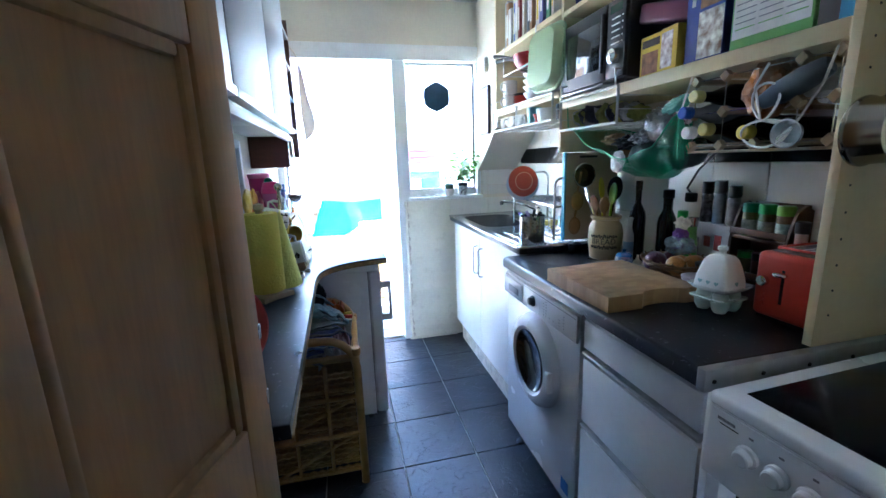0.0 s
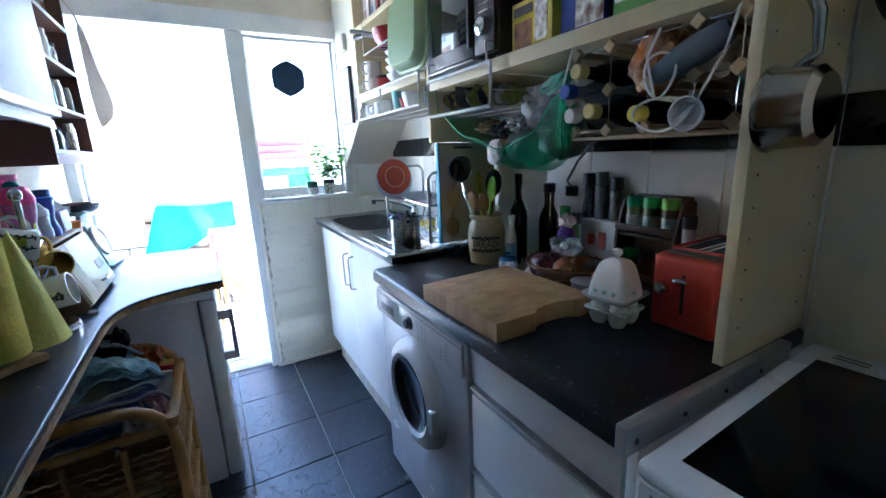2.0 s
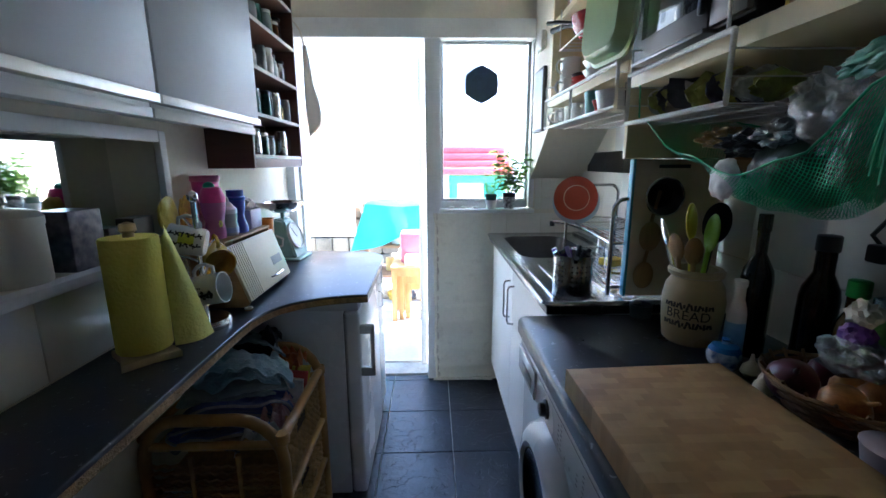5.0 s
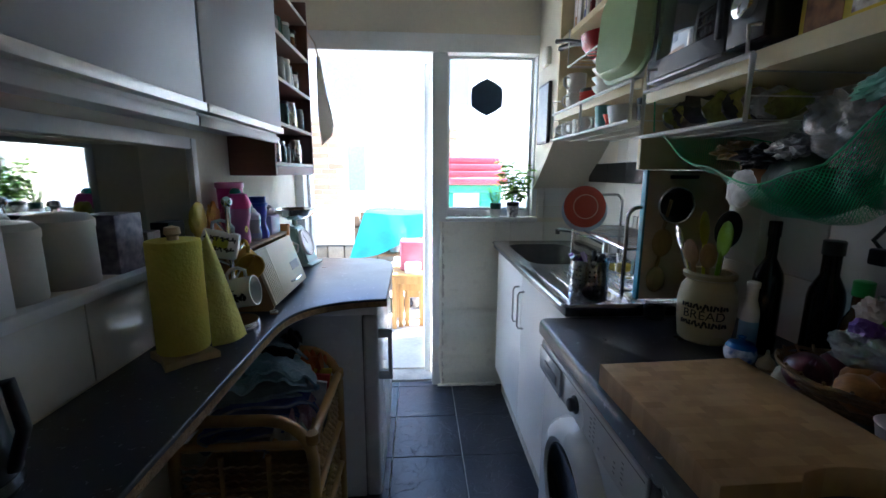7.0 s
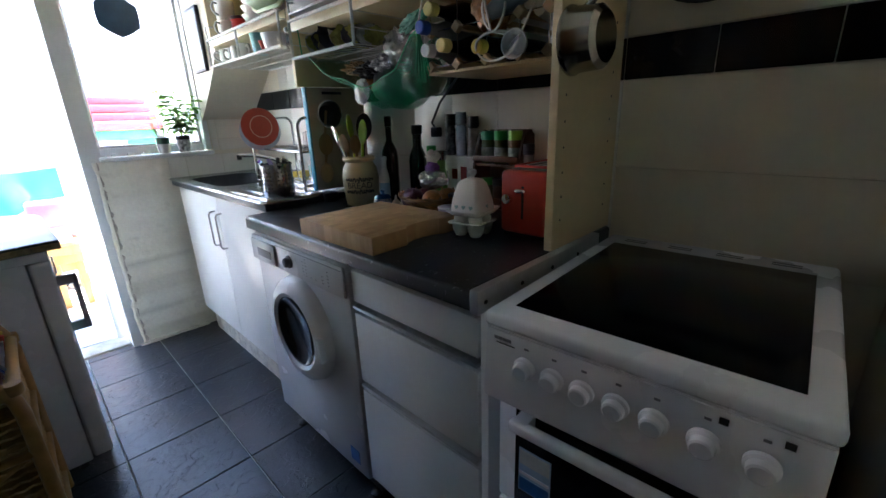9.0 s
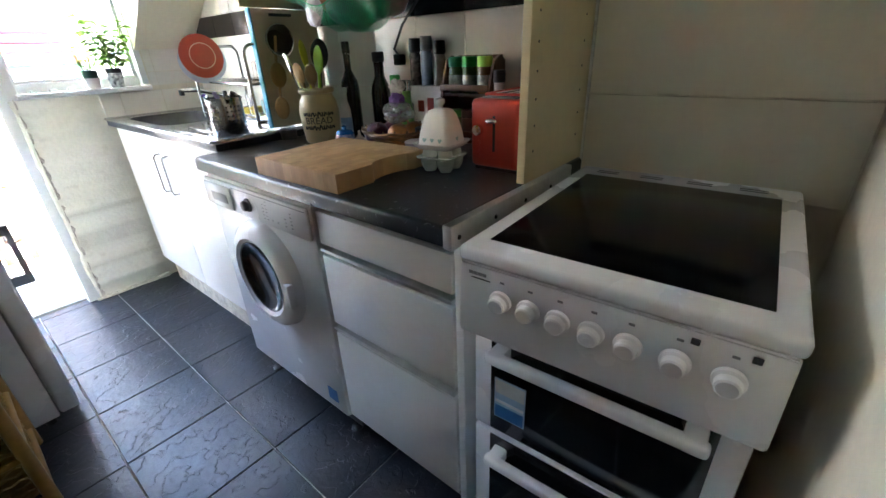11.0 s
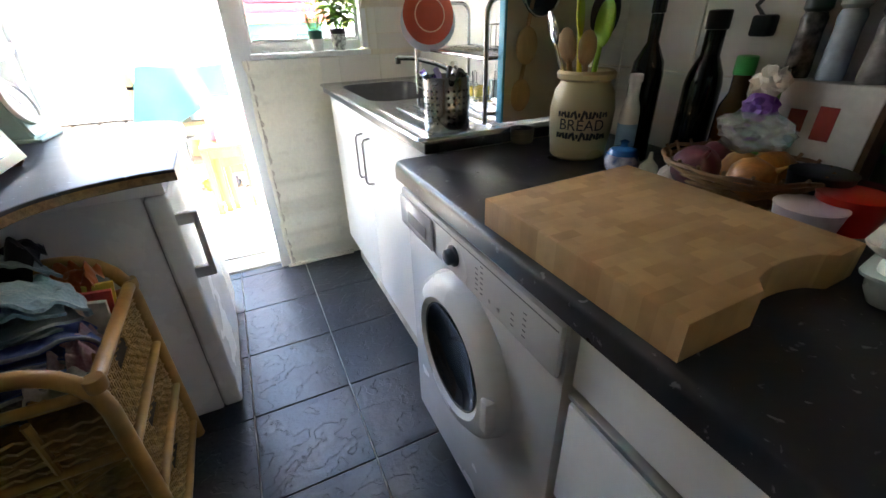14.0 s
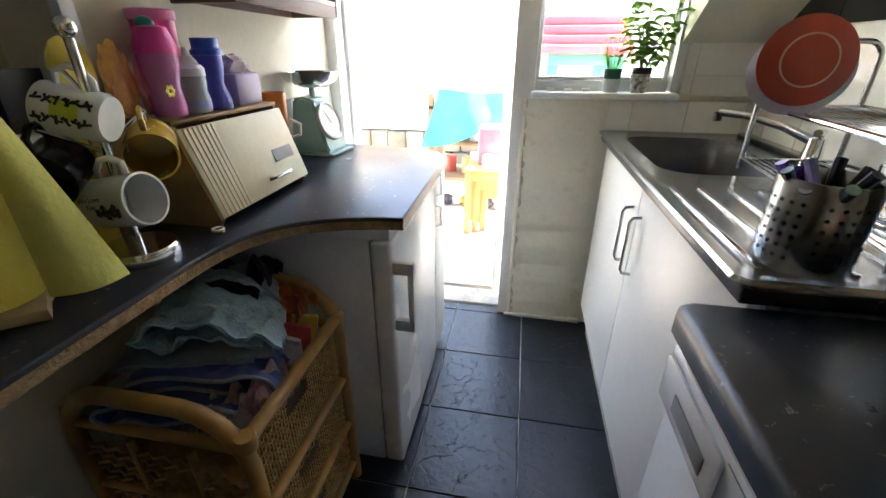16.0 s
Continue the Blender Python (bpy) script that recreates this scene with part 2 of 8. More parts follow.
# west wall with the mirrored recess
RY0, RY1, RZ0, RZ1 = 2.97, 3.58, 1.085, 1.405
bm = B()
box(bm, 0.74, XL, YS + 0.002, RY0, -0.1, ZC)
box(bm, 0.74, XL, RY1, 4.98, -0.1, ZC)
box(bm, 0.74, XL, RY0, RY1, -0.1, RZ0)
box(bm, 0.74, XL, RY0, RY1, RZ1, ZC)
box(bm, 0.74, 0.80, RY0, RY1, RZ0, RZ1)
wall_west = solid("wall_west", bm, WALL, "cream painted wall with a boxed recess", "wall", "structure")

# south wall, with the doorway that the walk begins in
bm = B()
box(bm, 1.80, XR, 1.69, YS, -0.1, ZC)
box(bm, 0.74, 0.95, 1.602, YS, -0.1, ZC)
box(bm, 0.95, 1.80, 1.69, YS, 2.06, ZC)
solid("wall_south", bm, WALL, "cream painted wall round the inner doorway", "wall", "structure")
bm = B()
box(bm, 0.05, 0.2, -0.2, 1.60, -0.1, ZC)
box(bm, 0.2, 0.80, 1.60, 1.69, -0.1, ZC)
box(bm, 0.05, XR, -0.35, -0.2, -0.1, ZC)
solid("wall_hall", bm, WALL, "plain cream walls closing the room behind", "wall", "structure")

# north wall: door opening 1.00..1.73, window 1.81..2.31
DX0, DX1, WX0, WX1, WZ0, WZ1 = 0.985, 1.725, 1.812, 2.318, 1.105, 1.985
bm = B()
box(bm, 0.74, DX0 - 0.055, YN, 4.98, -0.1, ZC)
box(bm, DX0 - 0.055, WX1 + 0.03, YN, 4.98, 2.085, ZC)
box(bm, WX1 + 0.03, XR, YN, 4.98, -0.1, ZC)
wall_north = solid("wall_north", bm, WALL, "cream wall above the garden door and window", "wall", "structure")


def ragged(bm, x0, x1, y0, y1, z0, z1, n=36):
    """A wall stub whose x0 end is broken plaster."""
    t = bmesh.new()
    rows = []
    for i in range(n + 1):
        z = z0 + (z1 - z0) * i / n
        j = 0.008 * noise.noise((z * 9, 1.3, 0)) + 0.007 * noise.noise((z * 31, 7.3, 0))
        rows.append([t.verts.new((x0 + j + d, y, z)) for d, y in ((0.0, y1), (0.0, y0 + 0.014), (0.012 + 0.006 * noise.noise((z * 40, 2, 4)), y0))] +
                    [t.verts.new((x1, y0, z)), t.verts.new((x1, y1, z))])
    for a, b in zip(rows, rows[1:]):
        for k in range(5):
            t.faces.new((a[k], a[(k + 1) % 5], b[(k + 1) % 5], b[k]))
    t.faces.new(rows[0]), t.faces.new(rows[-1])
    bmesh.ops.recalc_face_normals(t, faces=t.faces)
    join(bm, t)


bm = B()
ragged(bm, 1.766, WX1 + 0.03, YN - 0.012, 4.90, -0.02, 1.045)
solid("wall_under_window", bm, HALF, "chipped white wall stub under the window", "wall", "structure", sharp=50)
bm = B()
for i in range(26):
    x = 1.772 + 0.34 * i / 25
    s = 0.010 + 0.012 * abs(noise.noise((x * 40, 0, 0)))
    box(bm, x - 0.014, x + 0.014, YN - 0.015 - s, YN - 0.011, -0.002, s * 1.2, 0.003, 1)
solid("baseboard", bm, HALF, "rough mortar bead along the wall foot", "trim", "structure")

# window frame, sill, glass
bm = B()
box(bm, DX1 + 0.0, WX0, YN + 0.0, 4.83, -0.02, 2.085, 0.004)
post = thing("window_1", (2.06, 4.75, 1.05), "white painted window beside the garden door", "window", "", "structure")
part("window_post", bm, GLOSS, post)
bm = B()
box(bm, DX0 - 0.06, WX1 + 0.035, YN - 0.012, 4.83, WZ1, 2.083, 0.006)
part("window_head", bm, GLOSS, post)
bm = B()
box(bm, WX1, WX1 + 0.03, YN + 0.002, 4.83, WZ0 - 0.03, WZ1, 0.003)
part("window_jamb", bm, GLOSS, post)
bm = B()
box(bm, WX0, WX1, YN + 0.04, 4.83, WZ0 - 0.035, WZ0 + 0.006, 0.003)
for x in (1.86, 1.93, 2.0):
    box(bm, x, x + 0.028, YN + 0.012, YN + 0.04, WZ0 - 0.035, WZ0 - 0.022, 0.002)
part("window_bottom_rail", bm, GLOSS, post)
for x0, x1, z0, z1, nm in ((WX0, WX0 + 0.016, WZ0, WZ1, "bead"), (WX1 - 0.016, WX1, WZ0, WZ1, "bead"),
                           (WX0 + 0.016, WX1 - 0.016, WZ1 - 0.016, WZ1, "bead"), (WX0 + 0.016, WX1 - 0.016, WZ0 + 0.006, WZ0 + 0.02, "bead")):
    part(nm, box(B(), x0, x1, YN + 0.06, YN + 0.085, z0, z1, 0.003), GLOSS, post)
pane = part("pane", box(B(), WX0 + 0.012, WX1 - 0.012, YN + 0.086, YN + 0.09, WZ0 + 0.008, WZ1 - 0.012), GLASS, post)
pane.visible_shadow = False
bm = box(B(), 1.80, WX1 + 0.03, YN - 0.035, YN + 0.04, 1.047, 1.07, 0.006)
solid("window_sill", bm, GLOSS, "white gloss-painted window sill", "window sill", "structure")

# garden door: frame, leaf standing open outwards
bm = B()
box(bm, DX0 - 0.055, DX0, YN - 0.005, 4.86, -0.02, WZ1 - 0.002, 0.004)
box(bm, DX0, DX0 + 0.015, YN + 0.08, 4.86, -0.02, WZ1 - 0.002, 0.002)
solid("door_frame", bm, GLOSS, "white painted garden door frame", "door frame", "structure")
bm = B()
box(bm, DX0, DX1, YN + 0.05, 4.90, -0.03, 0.012, 0.006)
solid("threshold", bm, mat("worn_stone", (0.45, 0.42, 0.36), 0.85, vary=0.3, scale=10, bump=0.4, dirt=0.4), "worn stone doorstep with peeling paint", "threshold", "structure")
door = thing("door_1", (1.7, 5.2, 0.0), "white garden door standing open outwards", "door", "", "structure")
bm = B()
x0, x1 = DX1 - 0.045, DX1 - 0.004
box(bm, x0, x1, 4.87, 4.97, 0.01, 1.97, 0.003)
box(bm, x0, x1, 5.48, 5.58, 0.01, 1.97, 0.003)
for z0, z1 in ((0.01, 0.2), (0.85, 0.98), (1.86, 1.97)):
    box(bm, x0, x1, 4.97, 5.48, z0, z1, 0.003)
part("door_frame_rails", bm, GLOSS, door)
part("door_panel", box(B(), x0 + 0.013, x1 - 0.013, 4.97, 5.48, 0.2, 0.85, 0.002), GLOSS, door)
part("door_panel", box(B(), x0 + 0.013, x1 - 0.013, 4.97, 5.48, 0.98, 1.86, 0.002), GLOSS, door)

# corbelled pier in the corner over the sink
bm = B()
t = bmesh.new()
prof = [(4.70, 1.24), (4.60, 1.31), (4.48, 1.40), (4.37, 1.49), (4.31, 1.56), (4.285, 1.64), (4.28, ZC), (4.70, ZC)]
a = [t.verts.new((2.325, y, z)) for y, z in prof]
b = [t.verts.new((XR, y, z)) for y, z in prof]
t.faces.new(a), t.faces.new(b)
for i in range(len(prof)):
    j = (i + 1) % len(prof)
    t.faces.new((a[i], a[j], b[j], b[i]))
bmesh.ops.recalc_face_normals(t, faces=t.faces)
join(bm, t)
solid("wall_pier", bm, WALL, "cream plastered pier with a sloping underside", "wall", "structure", sharp=30)

# ---- worktops and large units ----
def worktop(name, outline, z1, th, label, bev=0.012):
    ob = thing(name, (sum(p[0] for p in outline) / len(outline), sum(p[1] for p in outline) / len(outline), z1 - th), label, "worktop")
    part("top", slab(B(), outline, z1 - th, z1, bev, None, 3), WORKTOP, ob)
    return ob


ctr = worktop("worktop", [(2.0, 2.372), (2.0, 3.400), (2.008, 3.417), (2.026, 3.425), (2.615, 3.425), (2.615, 2.372)], 0.90, 0.038, "black flecked laminate worktop beside the cooker")
bm = box(B(), 1.998, 2.50, 2.350, 2.371, 0.858, 0.906, 0.003)
trim = part("end_trim", bm, ALU, ctr, "white-grey metal end strip with screws")
for k in range(4):
    part("screw", lathe(B(), [(0.0, 0), (0.005, 0), (0.004, 0.002), (0, 0.002)], 8, pose(2.02 + 0.12 * k, 2.3495, 0.88, 90)), DARKPLASTIC, trim)

CURVE = [(1.222, 2.46), (1.217, 3.0), (1.212, 3.38)]
for k in range(1, 13):
    u = k / 12
    CURVE.append((1.212 + 0.314 * u ** 2.8, 3.40 + 0.328 * (1 - (1 - u) ** 1.5)))
left_outline = [(0.942, 2.46)] + CURVE + [(1.514, 4.32), (1.502, 4.385), (1.465, 4.44), (1.40, 4.48), (0.942, 4.52)]
lct = worktop("worktop", left_outline, 0.87, 0.03, "black laminate worktop with a curved front over the fridge", 0.004)
bm = B()
for (xa, ya), (xb, yb) in zip(CURVE, CURVE[1:]):
    t = bmesh.new()
    nx, ny = (yb - ya), -(xb - xa)
    q = math.hypot(nx, ny)
    nx, ny = nx / q * 0.003, ny / q * 0.003
    vs = [t.verts.new(p) for p in ((xa + nx, ya + ny, 0.842), (xb + nx, yb + ny, 0.842), (xb + nx, yb + ny, 0.862), (xa + nx, ya + ny, 0.862))]
    t.faces.new(vs)
    join(bm, t)
part("raw_edge", bm, CHIP, lct, "bare chipboard edge with the lipping gone")

# washing machine
wm = thing("washing_machine", (2.3, 3.115, 0.0), "white front-loading washing machine under the worktop", "washing machine")
WX = 2.024
part("body", box(B(), WX, 2.60, 2.822, 3.412, 0.112, 0.845, 0.012), ENAMEL, wm)
part("kick_panel", box(B(), WX + 0.055, 2.60, 2.835, 3.40, 0.014, 0.111, 0.004), DARKPLASTIC, wm, "dark recessed base")
fascia = part("control_panel", box(B(), WX - 0.012, WX - 0.0005, 2.826, 3.408, 0.746, 0.838, 0.006), ENAMEL, wm)
part("detergent_drawer", box(B(), WX - 0.019, WX - 0.0125, 3.222, 3.40, 0.752, 0.826, 0.005), ENAMEL, fascia)
# flat grey plate painted as the shade inside the finger grip
part("drawer_grip", box(B(), WX - 0.0215, WX - 0.0195, 3.245, 3.345, 0.772, 0.800, 0.001), plain("grip_shade_grey", (0.25, 0.25, 0.27)), fascia, "finger grip with its recess shade painted grey")
knob = lathe(B(), [(0, 0), (0.021, 0), (0.021, 0.004), (0.016, 0.006), (0.015, 0.016), (0.012, 0.018), (0, 0.018)], 24, pose(WX - 0.0125, 3.128, 0.790, 0, -90, 0))
part("programme_knob", knob, plain("dark_grey_plastic", (0.10, 0.10, 0.11), 0.4), fascia, "dark grey round knob")
MARK = plain("grey_print", (0.22, 0.22, 0.24))
for y_, n_ in ((3.045, 5), (3.028, 6), (2.935, 3), (2.905, 5)):
    for k in range(n_):
        part("printed_mark", box(B(), WX - 0.0132, WX - 0.0126, y_ - 0.008, y_, 0.766 + 0.0105 * k, 0.768 + 0.0105 * k), MARK, fascia)
for y_ in (3.0, 2.972):
    part("button", box(B(), WX - 0.0145, WX - 0.0125, y_ - 0.006, y_, 0.766, 0.772, 0.001), plain("pale_grey_button", (0.5, 0.5, 0.52)), fascia)
part("panel_seam", box(B(), WX - 0.0128, WX - 0.0122, 2.83, 3.22, 0.8265, 0.8285), MARK, fascia)
DC = pose(WX - 0.0005, 3.112, 0.560, 0, -90, 0)
ring = lathe(B(), [(0.115, 0.004), (0.118, 0.034), (0.132, 0.042), (0.155, 0.038), (0.174, 0.024), (0.181, 0.0), (0.115, 0.0)], 56, DC, cap=False)
dw = part("porthole_door", ring, ENAMEL, wm)
part("porthole_glass", lathe(B(), [(0.0, 0.012), (0.05, 0.014), (0.09, 0.02), (0.1145, 0.034), (0.1145, 0.004), (0, 0.002)], 48, DC), mat("smoked_porthole_glass", (0.012, 0.012, 0.013), 0.06, vary=0.1, bump=0.0), dw, "dark glass bowl of the porthole")
part("seal", lathe(B(), [(0.1146, 0.030), (0.117, 0.036), (0.119, 0.036), (0.1175, 0.03)], 48, DC, cap=False), plain("grey_rubber", (0.07, 0.07, 0.075), 0.6), dw)
part("door_catch", box(B(), WX - 0.047, WX - 0.020, 2.942, 2.966, 0.510, 0.590, 0.006), ENAMEL, dw)
part("energy_sticker", box(B(), WX - 0.0016, WX - 0.0004, 2.862, 2.91, 0.155, 0.205), plain("blue_sticker", (0.03, 0.16, 0.45), 0.4), wm, "torn blue sticker")
for y in (2.86, 3.37):
    part("foot", lathe(B(), [(0, 0), (0.02, 0), (0.02, 0.008), (0.008, 0.014), (0, 0.014)], 12, pose(WX + 0.05, y, 0)), DARKPLASTIC, wm)

# drawer unit
du = thing("drawer_unit", (2.3, 2.6, 0.0), "white three-drawer kitchen unit with metal grip rails", "drawer unit")
part("carcass", box(B(), 2.082, 2.60, 2.372, 2.816, 0.12, 0.86, 0.002), LAM_W, du)
part("plinth", box(B(), 2.10, 2.13, 2.372, 2.816, 0.0, 0.12), mat("dirty_plinth", (0.4, 0.38, 0.33), 0.7, vary=0.4, scale=10, dirt=0.5), du)
for z0, z1 in ((0.742, 0.856), (0.494, 0.732), (0.135, 0.484)):
    d = part("drawer_front", box(B(), 2.030, 2.050, 2.378, 2.812, z0, z1 - 0.024, 0.002), LAM_W, du)
    part("grip_rail", box(B(), 2.026, 2.081, 2.378, 2.812, z1 - 0.0115, z1 - 0.002, 0.002), ALU, d, "white metal grip rail")
part("filler_panel", box(B(), 2.03, 2.60, 2.3515, 2.3705, 0.1, 0.856, 0.002), LAM_W, du)

# sink base unit
su = thing("sink_unit", (2.33, 4.0, 0.0), "white two-door kitchen base unit under the sink", "base unit")
part("carcass", box(B(), 2.128, 2.60, 3.44, 4.60, 0.15, 0.76, 0.002), LAM_W, su)
part("top_rail", box(B(), 2.128, 2.146, 3.44, 4.60, 0.761, 0.895), LAM_W, su)
part("end_panel", box(B(), 2.147, 2.60, 4.585, 4.60, 0.761, 0.895), LAM_W, su)
part("plinth", box(B(), 2.150, 2.17, 3.44, 4.60, 0.0, 0.148), mat("scuffed_plinth", (0.5, 0.47, 0.4), 0.8, vary=0.5, scale=14, dirt=0.6), su, "dirty unpainted plinth")
for y0, y1, hy in ((4.035, 4.595, 4.075), (3.444, 4.030, 3.985)):
    d = part("cupboard_door", box(B(), 2.106, 2.126, y0, y1, 0.16, 0.892, 0.003), LAM_W, su)
    pts = [(2.106, hy, 0.815), (2.084, hy, 0.812), (2.078, hy, 0.80), (2.078, hy, 0.66), (2.084, hy, 0.648), (2.106, hy, 0.645)]
    part("handle", tube(B(), pts, 0.0045, 10), STEEL, d, "brushed metal bow handle")

# sink
sk = thing("kitchen_sink", (2.33, 4.0, 0.9), "stainless steel inset sink with a drainer", "sink")
bm = B()
t = bmesh.new()
SX0, SX1, SY0, SY1 = 2.074, 2.60, 3.428, 4.655


def rrect(x0, x1, y0, y1, r, n=6):
    pts = []
    for cx, cy, a0 in ((x1 - r, y1 - r, 0), (x0 + r, y1 - r, 90), (x0 + r, y0 + r, 180), (x1 - r, y0 + r, 270)):
        for k in range(n + 1):
            a = radians(a0 + 90 * k / n)
            pts.append((cx + r * math.cos(a), cy + r * math.sin(a)))
    return pts


rings = []
for (x0, x1, y0, y1, r, z) in ((2.086, 2.598, SY0, SY1, 0.02, 0.922), (SX0, 2.60, SY0, SY1, 0.022, 0.928), (SX0 + 0.005, 2.595, SY0 + 0.005, SY1 - 0.005, 0.02, 0.935),
                               (SX0 + 0.03, 2.57, SY0 + 0.03, SY1 - 0.03, 0.02, 0.930)):
    rings.append([t.verts.new((x, y, z)) for x, y in rrect(x0, x1, y0, y1, r)])
for a, b in zip(rings, rings[1:]):
    for i in range(len(a)):
        t.faces.new((a[i], a[(i + 1) % len(a)], b[(i + 1) % len(b)], b[i]))
join(bm, t)
part("sink_rim", bm, STEEL, sk)
bm = B()
t = bmesh.new()
N = 28
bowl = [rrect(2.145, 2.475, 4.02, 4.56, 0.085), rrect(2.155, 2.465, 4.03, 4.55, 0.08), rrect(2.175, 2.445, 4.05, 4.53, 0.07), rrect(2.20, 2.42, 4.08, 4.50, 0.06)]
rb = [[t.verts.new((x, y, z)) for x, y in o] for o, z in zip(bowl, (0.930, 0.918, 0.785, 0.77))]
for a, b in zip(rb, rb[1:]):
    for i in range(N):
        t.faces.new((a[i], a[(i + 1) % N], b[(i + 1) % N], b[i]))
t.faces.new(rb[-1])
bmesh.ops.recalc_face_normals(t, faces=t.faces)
# basin steel coloured far darker than the rim, to stand for its shaded inside
part("basin", join(B(), t), mat("dull_steel_shaded", (0.085, 0.085, 0.09), 0.4, 1.0, vary=0.25, scale=8), sk, "dull steel basin with its inner shade in the colour")
t = bmesh.new()
rb = [[t.verts.new((x, y, 0.930)) for x, y in bowl[0]]]
outer = rrect(SX0 + 0.03, 2.57, SY0 + 0.03, SY1 - 0.03, 0.02)
ro = [t.verts.new((x, y, 0.930)) for x, y in outer]
for i in range(N):
    t.faces.new((ro[i], ro[(i + 1) % N], rb[0][(i + 1) % N], rb[0][i]))
bmesh.ops.recalc_face_normals(t, faces=t.faces)
join(bm, t)
part("drainer", bm, STEEL, sk)
# ribs take brighter chrome than the drainer, standing for window glints on the steel
for k in range(5):
    x = 2.118 + 0.061 * k
    part("drainer_rib", box(B(), x, x + 0.011, 3.475, 3.88, 0.9295, 0.9345, 0.0018), CHROME, sk)
part("sink_upstand", box(B(), 2.56, 2.60, 3.45, 4.62, 0.929, 0.945, 0.004), STEEL, sk)

sw = thing("worktop", (2.3, 4.0, 0.89), "black laminate worktop edge under the sink rim", "worktop")
part("front_strip", box(B(), 2.088, 2.13, 3.432, 4.65, 0.896, 0.922, 0.003), WORKTOP, sw)
part("end_strip", box(B(), 2.131, 2.60, 3.432, 3.456, 0.896, 0.922, 0.003), WORKTOP, sw)

# cooker
CK0, CK1, CF = 1.866, 2.318, 2.018
ck = thing("cooker", (2.3, 2.1, 0.0), "white freestanding electric cooker with a black ceramic hob", "cooker")
part("body", box(B(), CF + 0.03, 2.57, CK0, CK1, 0.02, 0.862, 0.004), ENAMEL, ck)
part("hob_frame", box(B(), CF - 0.040, 2.575, CK0 - 0.004, CK1 + 0.004, 0.8625, 0.890, 0.009, 3), ENAMEL, ck)
part("hob_glass", box(B(), CF + 0.006, 2.488, CK0 + 0.032, CK1 - 0.032, 0.886, 0.8915, 0.0008), BLACKGLASS, ck, "black ceramic glass hob")
for k in range(4):
    for j in range(2):
        part("vent_slot", box(B(), 2.520 + 0.014 * j, 2.524 + 0.014 * j, CK0 + 0.055 + 0.1 * k, CK0 + 0.105 + 0.1 * k, 0.889, 0.8908), DARKPLASTIC, ck)
bm = B()
t = bmesh.new()
pr = [(CF + 0.028, 0.862), (CF - 0.036, 0.861), (CF - 0.048, 0.735), (CF - 0.043, 0.723), (CF + 0.028, 0.721)]
a = [t.verts.new((x, CK0, z)) for x, z in pr]
b = [t.verts.new((x, CK1, z)) for x, z in pr]
t.faces.new(a), t.faces.new(b)
for i in range(5):
    t.faces.new((a[i], a[(i + 1) % 5], b[(i + 1) % 5], b[i]))
bmesh.ops.recalc_face_normals(t, faces=t.faces)
bmesh.ops.bevel(t, geom=t.edges[:], offset=0.003, segments=2, affect="EDGES")
join(bm, t)
cp = part("control_panel", bm, ENAMEL, ck)
for k, dy in enumerate((0.081, 0.130, 0.178, 0.228, 0.278, 0.336, 0.395)):
    m = pose(CF - 0.0408, CK1 - dy, 0.810, 0, -95.4, 0)
    kb = part("control_knob", lathe(B(), [(0, 0), (0.019, 0), (0.019, 0.006), (0.0155, 0.009), (0.0145, 0.018), (0.012, 0.02), (0, 0.02)], 28, m), ENAMEL, cp)
    part("pointer", box(B(), -0.015, 0.015, -0.004, 0.004, 0.0195, 0.025, 0.0015, 2, m @ pose(0, 0, 0, 0, 0, 8 * k - 30)), ENAMEL, kb)
    part("printed_mark", box(B(), -0.002, 0.002, -0.004, 0.004, 0.0, 0.0006, 0, 1, pose(CF - 0.0386, CK1 - dy, 0.842, 0, -95.4, 0)), MARK, cp)
for k, dy in enumerate((0.345, 0.408)):
    part("printed_mark", box(B(), -0.005, 0.005, -0.012, -0.002, 0.0, 0.0006, 0, 1, pose(CF - 0.0384, CK1 - dy, 0.846, 0, -95.4, 0)), DARKPLASTIC, cp)
for k in range(4):
    part("maker_mark", box(B(), -0.003, 0.003, -0.0038, 0.0038, 0.0, 0.0006, 0, 1, pose(CF - 0.0384, CK1 - 0.022 - 0.0085 * k, 0.846, 0, -95.4, 0)), MARK, cp)
part("maker_mark", box(B(), -0.001, 0.001, -0.02, 0.016, 0.0, 0.0006, 0, 1, pose(CF - 0.0392, CK1 - 0.039, 0.838, 0, -95.4, 0)), DARKPLASTIC, cp)
gl = mat("black_oven_glass", (0.008, 0.008, 0.009), 0.08, vary=0.2, bump=0.0)
for z0, z1 in ((0.458, 0.718), (0.10, 0.448)):
    dd = part("oven_door", box(B(), CF + 0.0, CF + 0.028, CK0 + 0.004, CK1 - 0.004, z0, z1, 0.004), ENAMEL, ck)
    part("door_glass", box(B(), CF - 0.002, CF + 0.001, CK0 + 0.042, CK1 - 0.042, z0 + 0.006, z1 - 0.004, 0.0008), gl, dd, "black glass oven door")
    hb = box(B(), CF - 0.045, CF - 0.025, CK0 + 0.05, CK1 - 0.05, z1 - 0.050, z1 - 0.026, 0.007, 3)
    for y in (CK0 + 0.055, CK1 - 0.085):
        box(hb, CF - 0.040, CF - 0.0015, y, y + 0.03, z1 - 0.054, z1 - 0.025, 0.005, 2)
    part("door_handle", hb, ENAMEL, dd, "white bar handle")
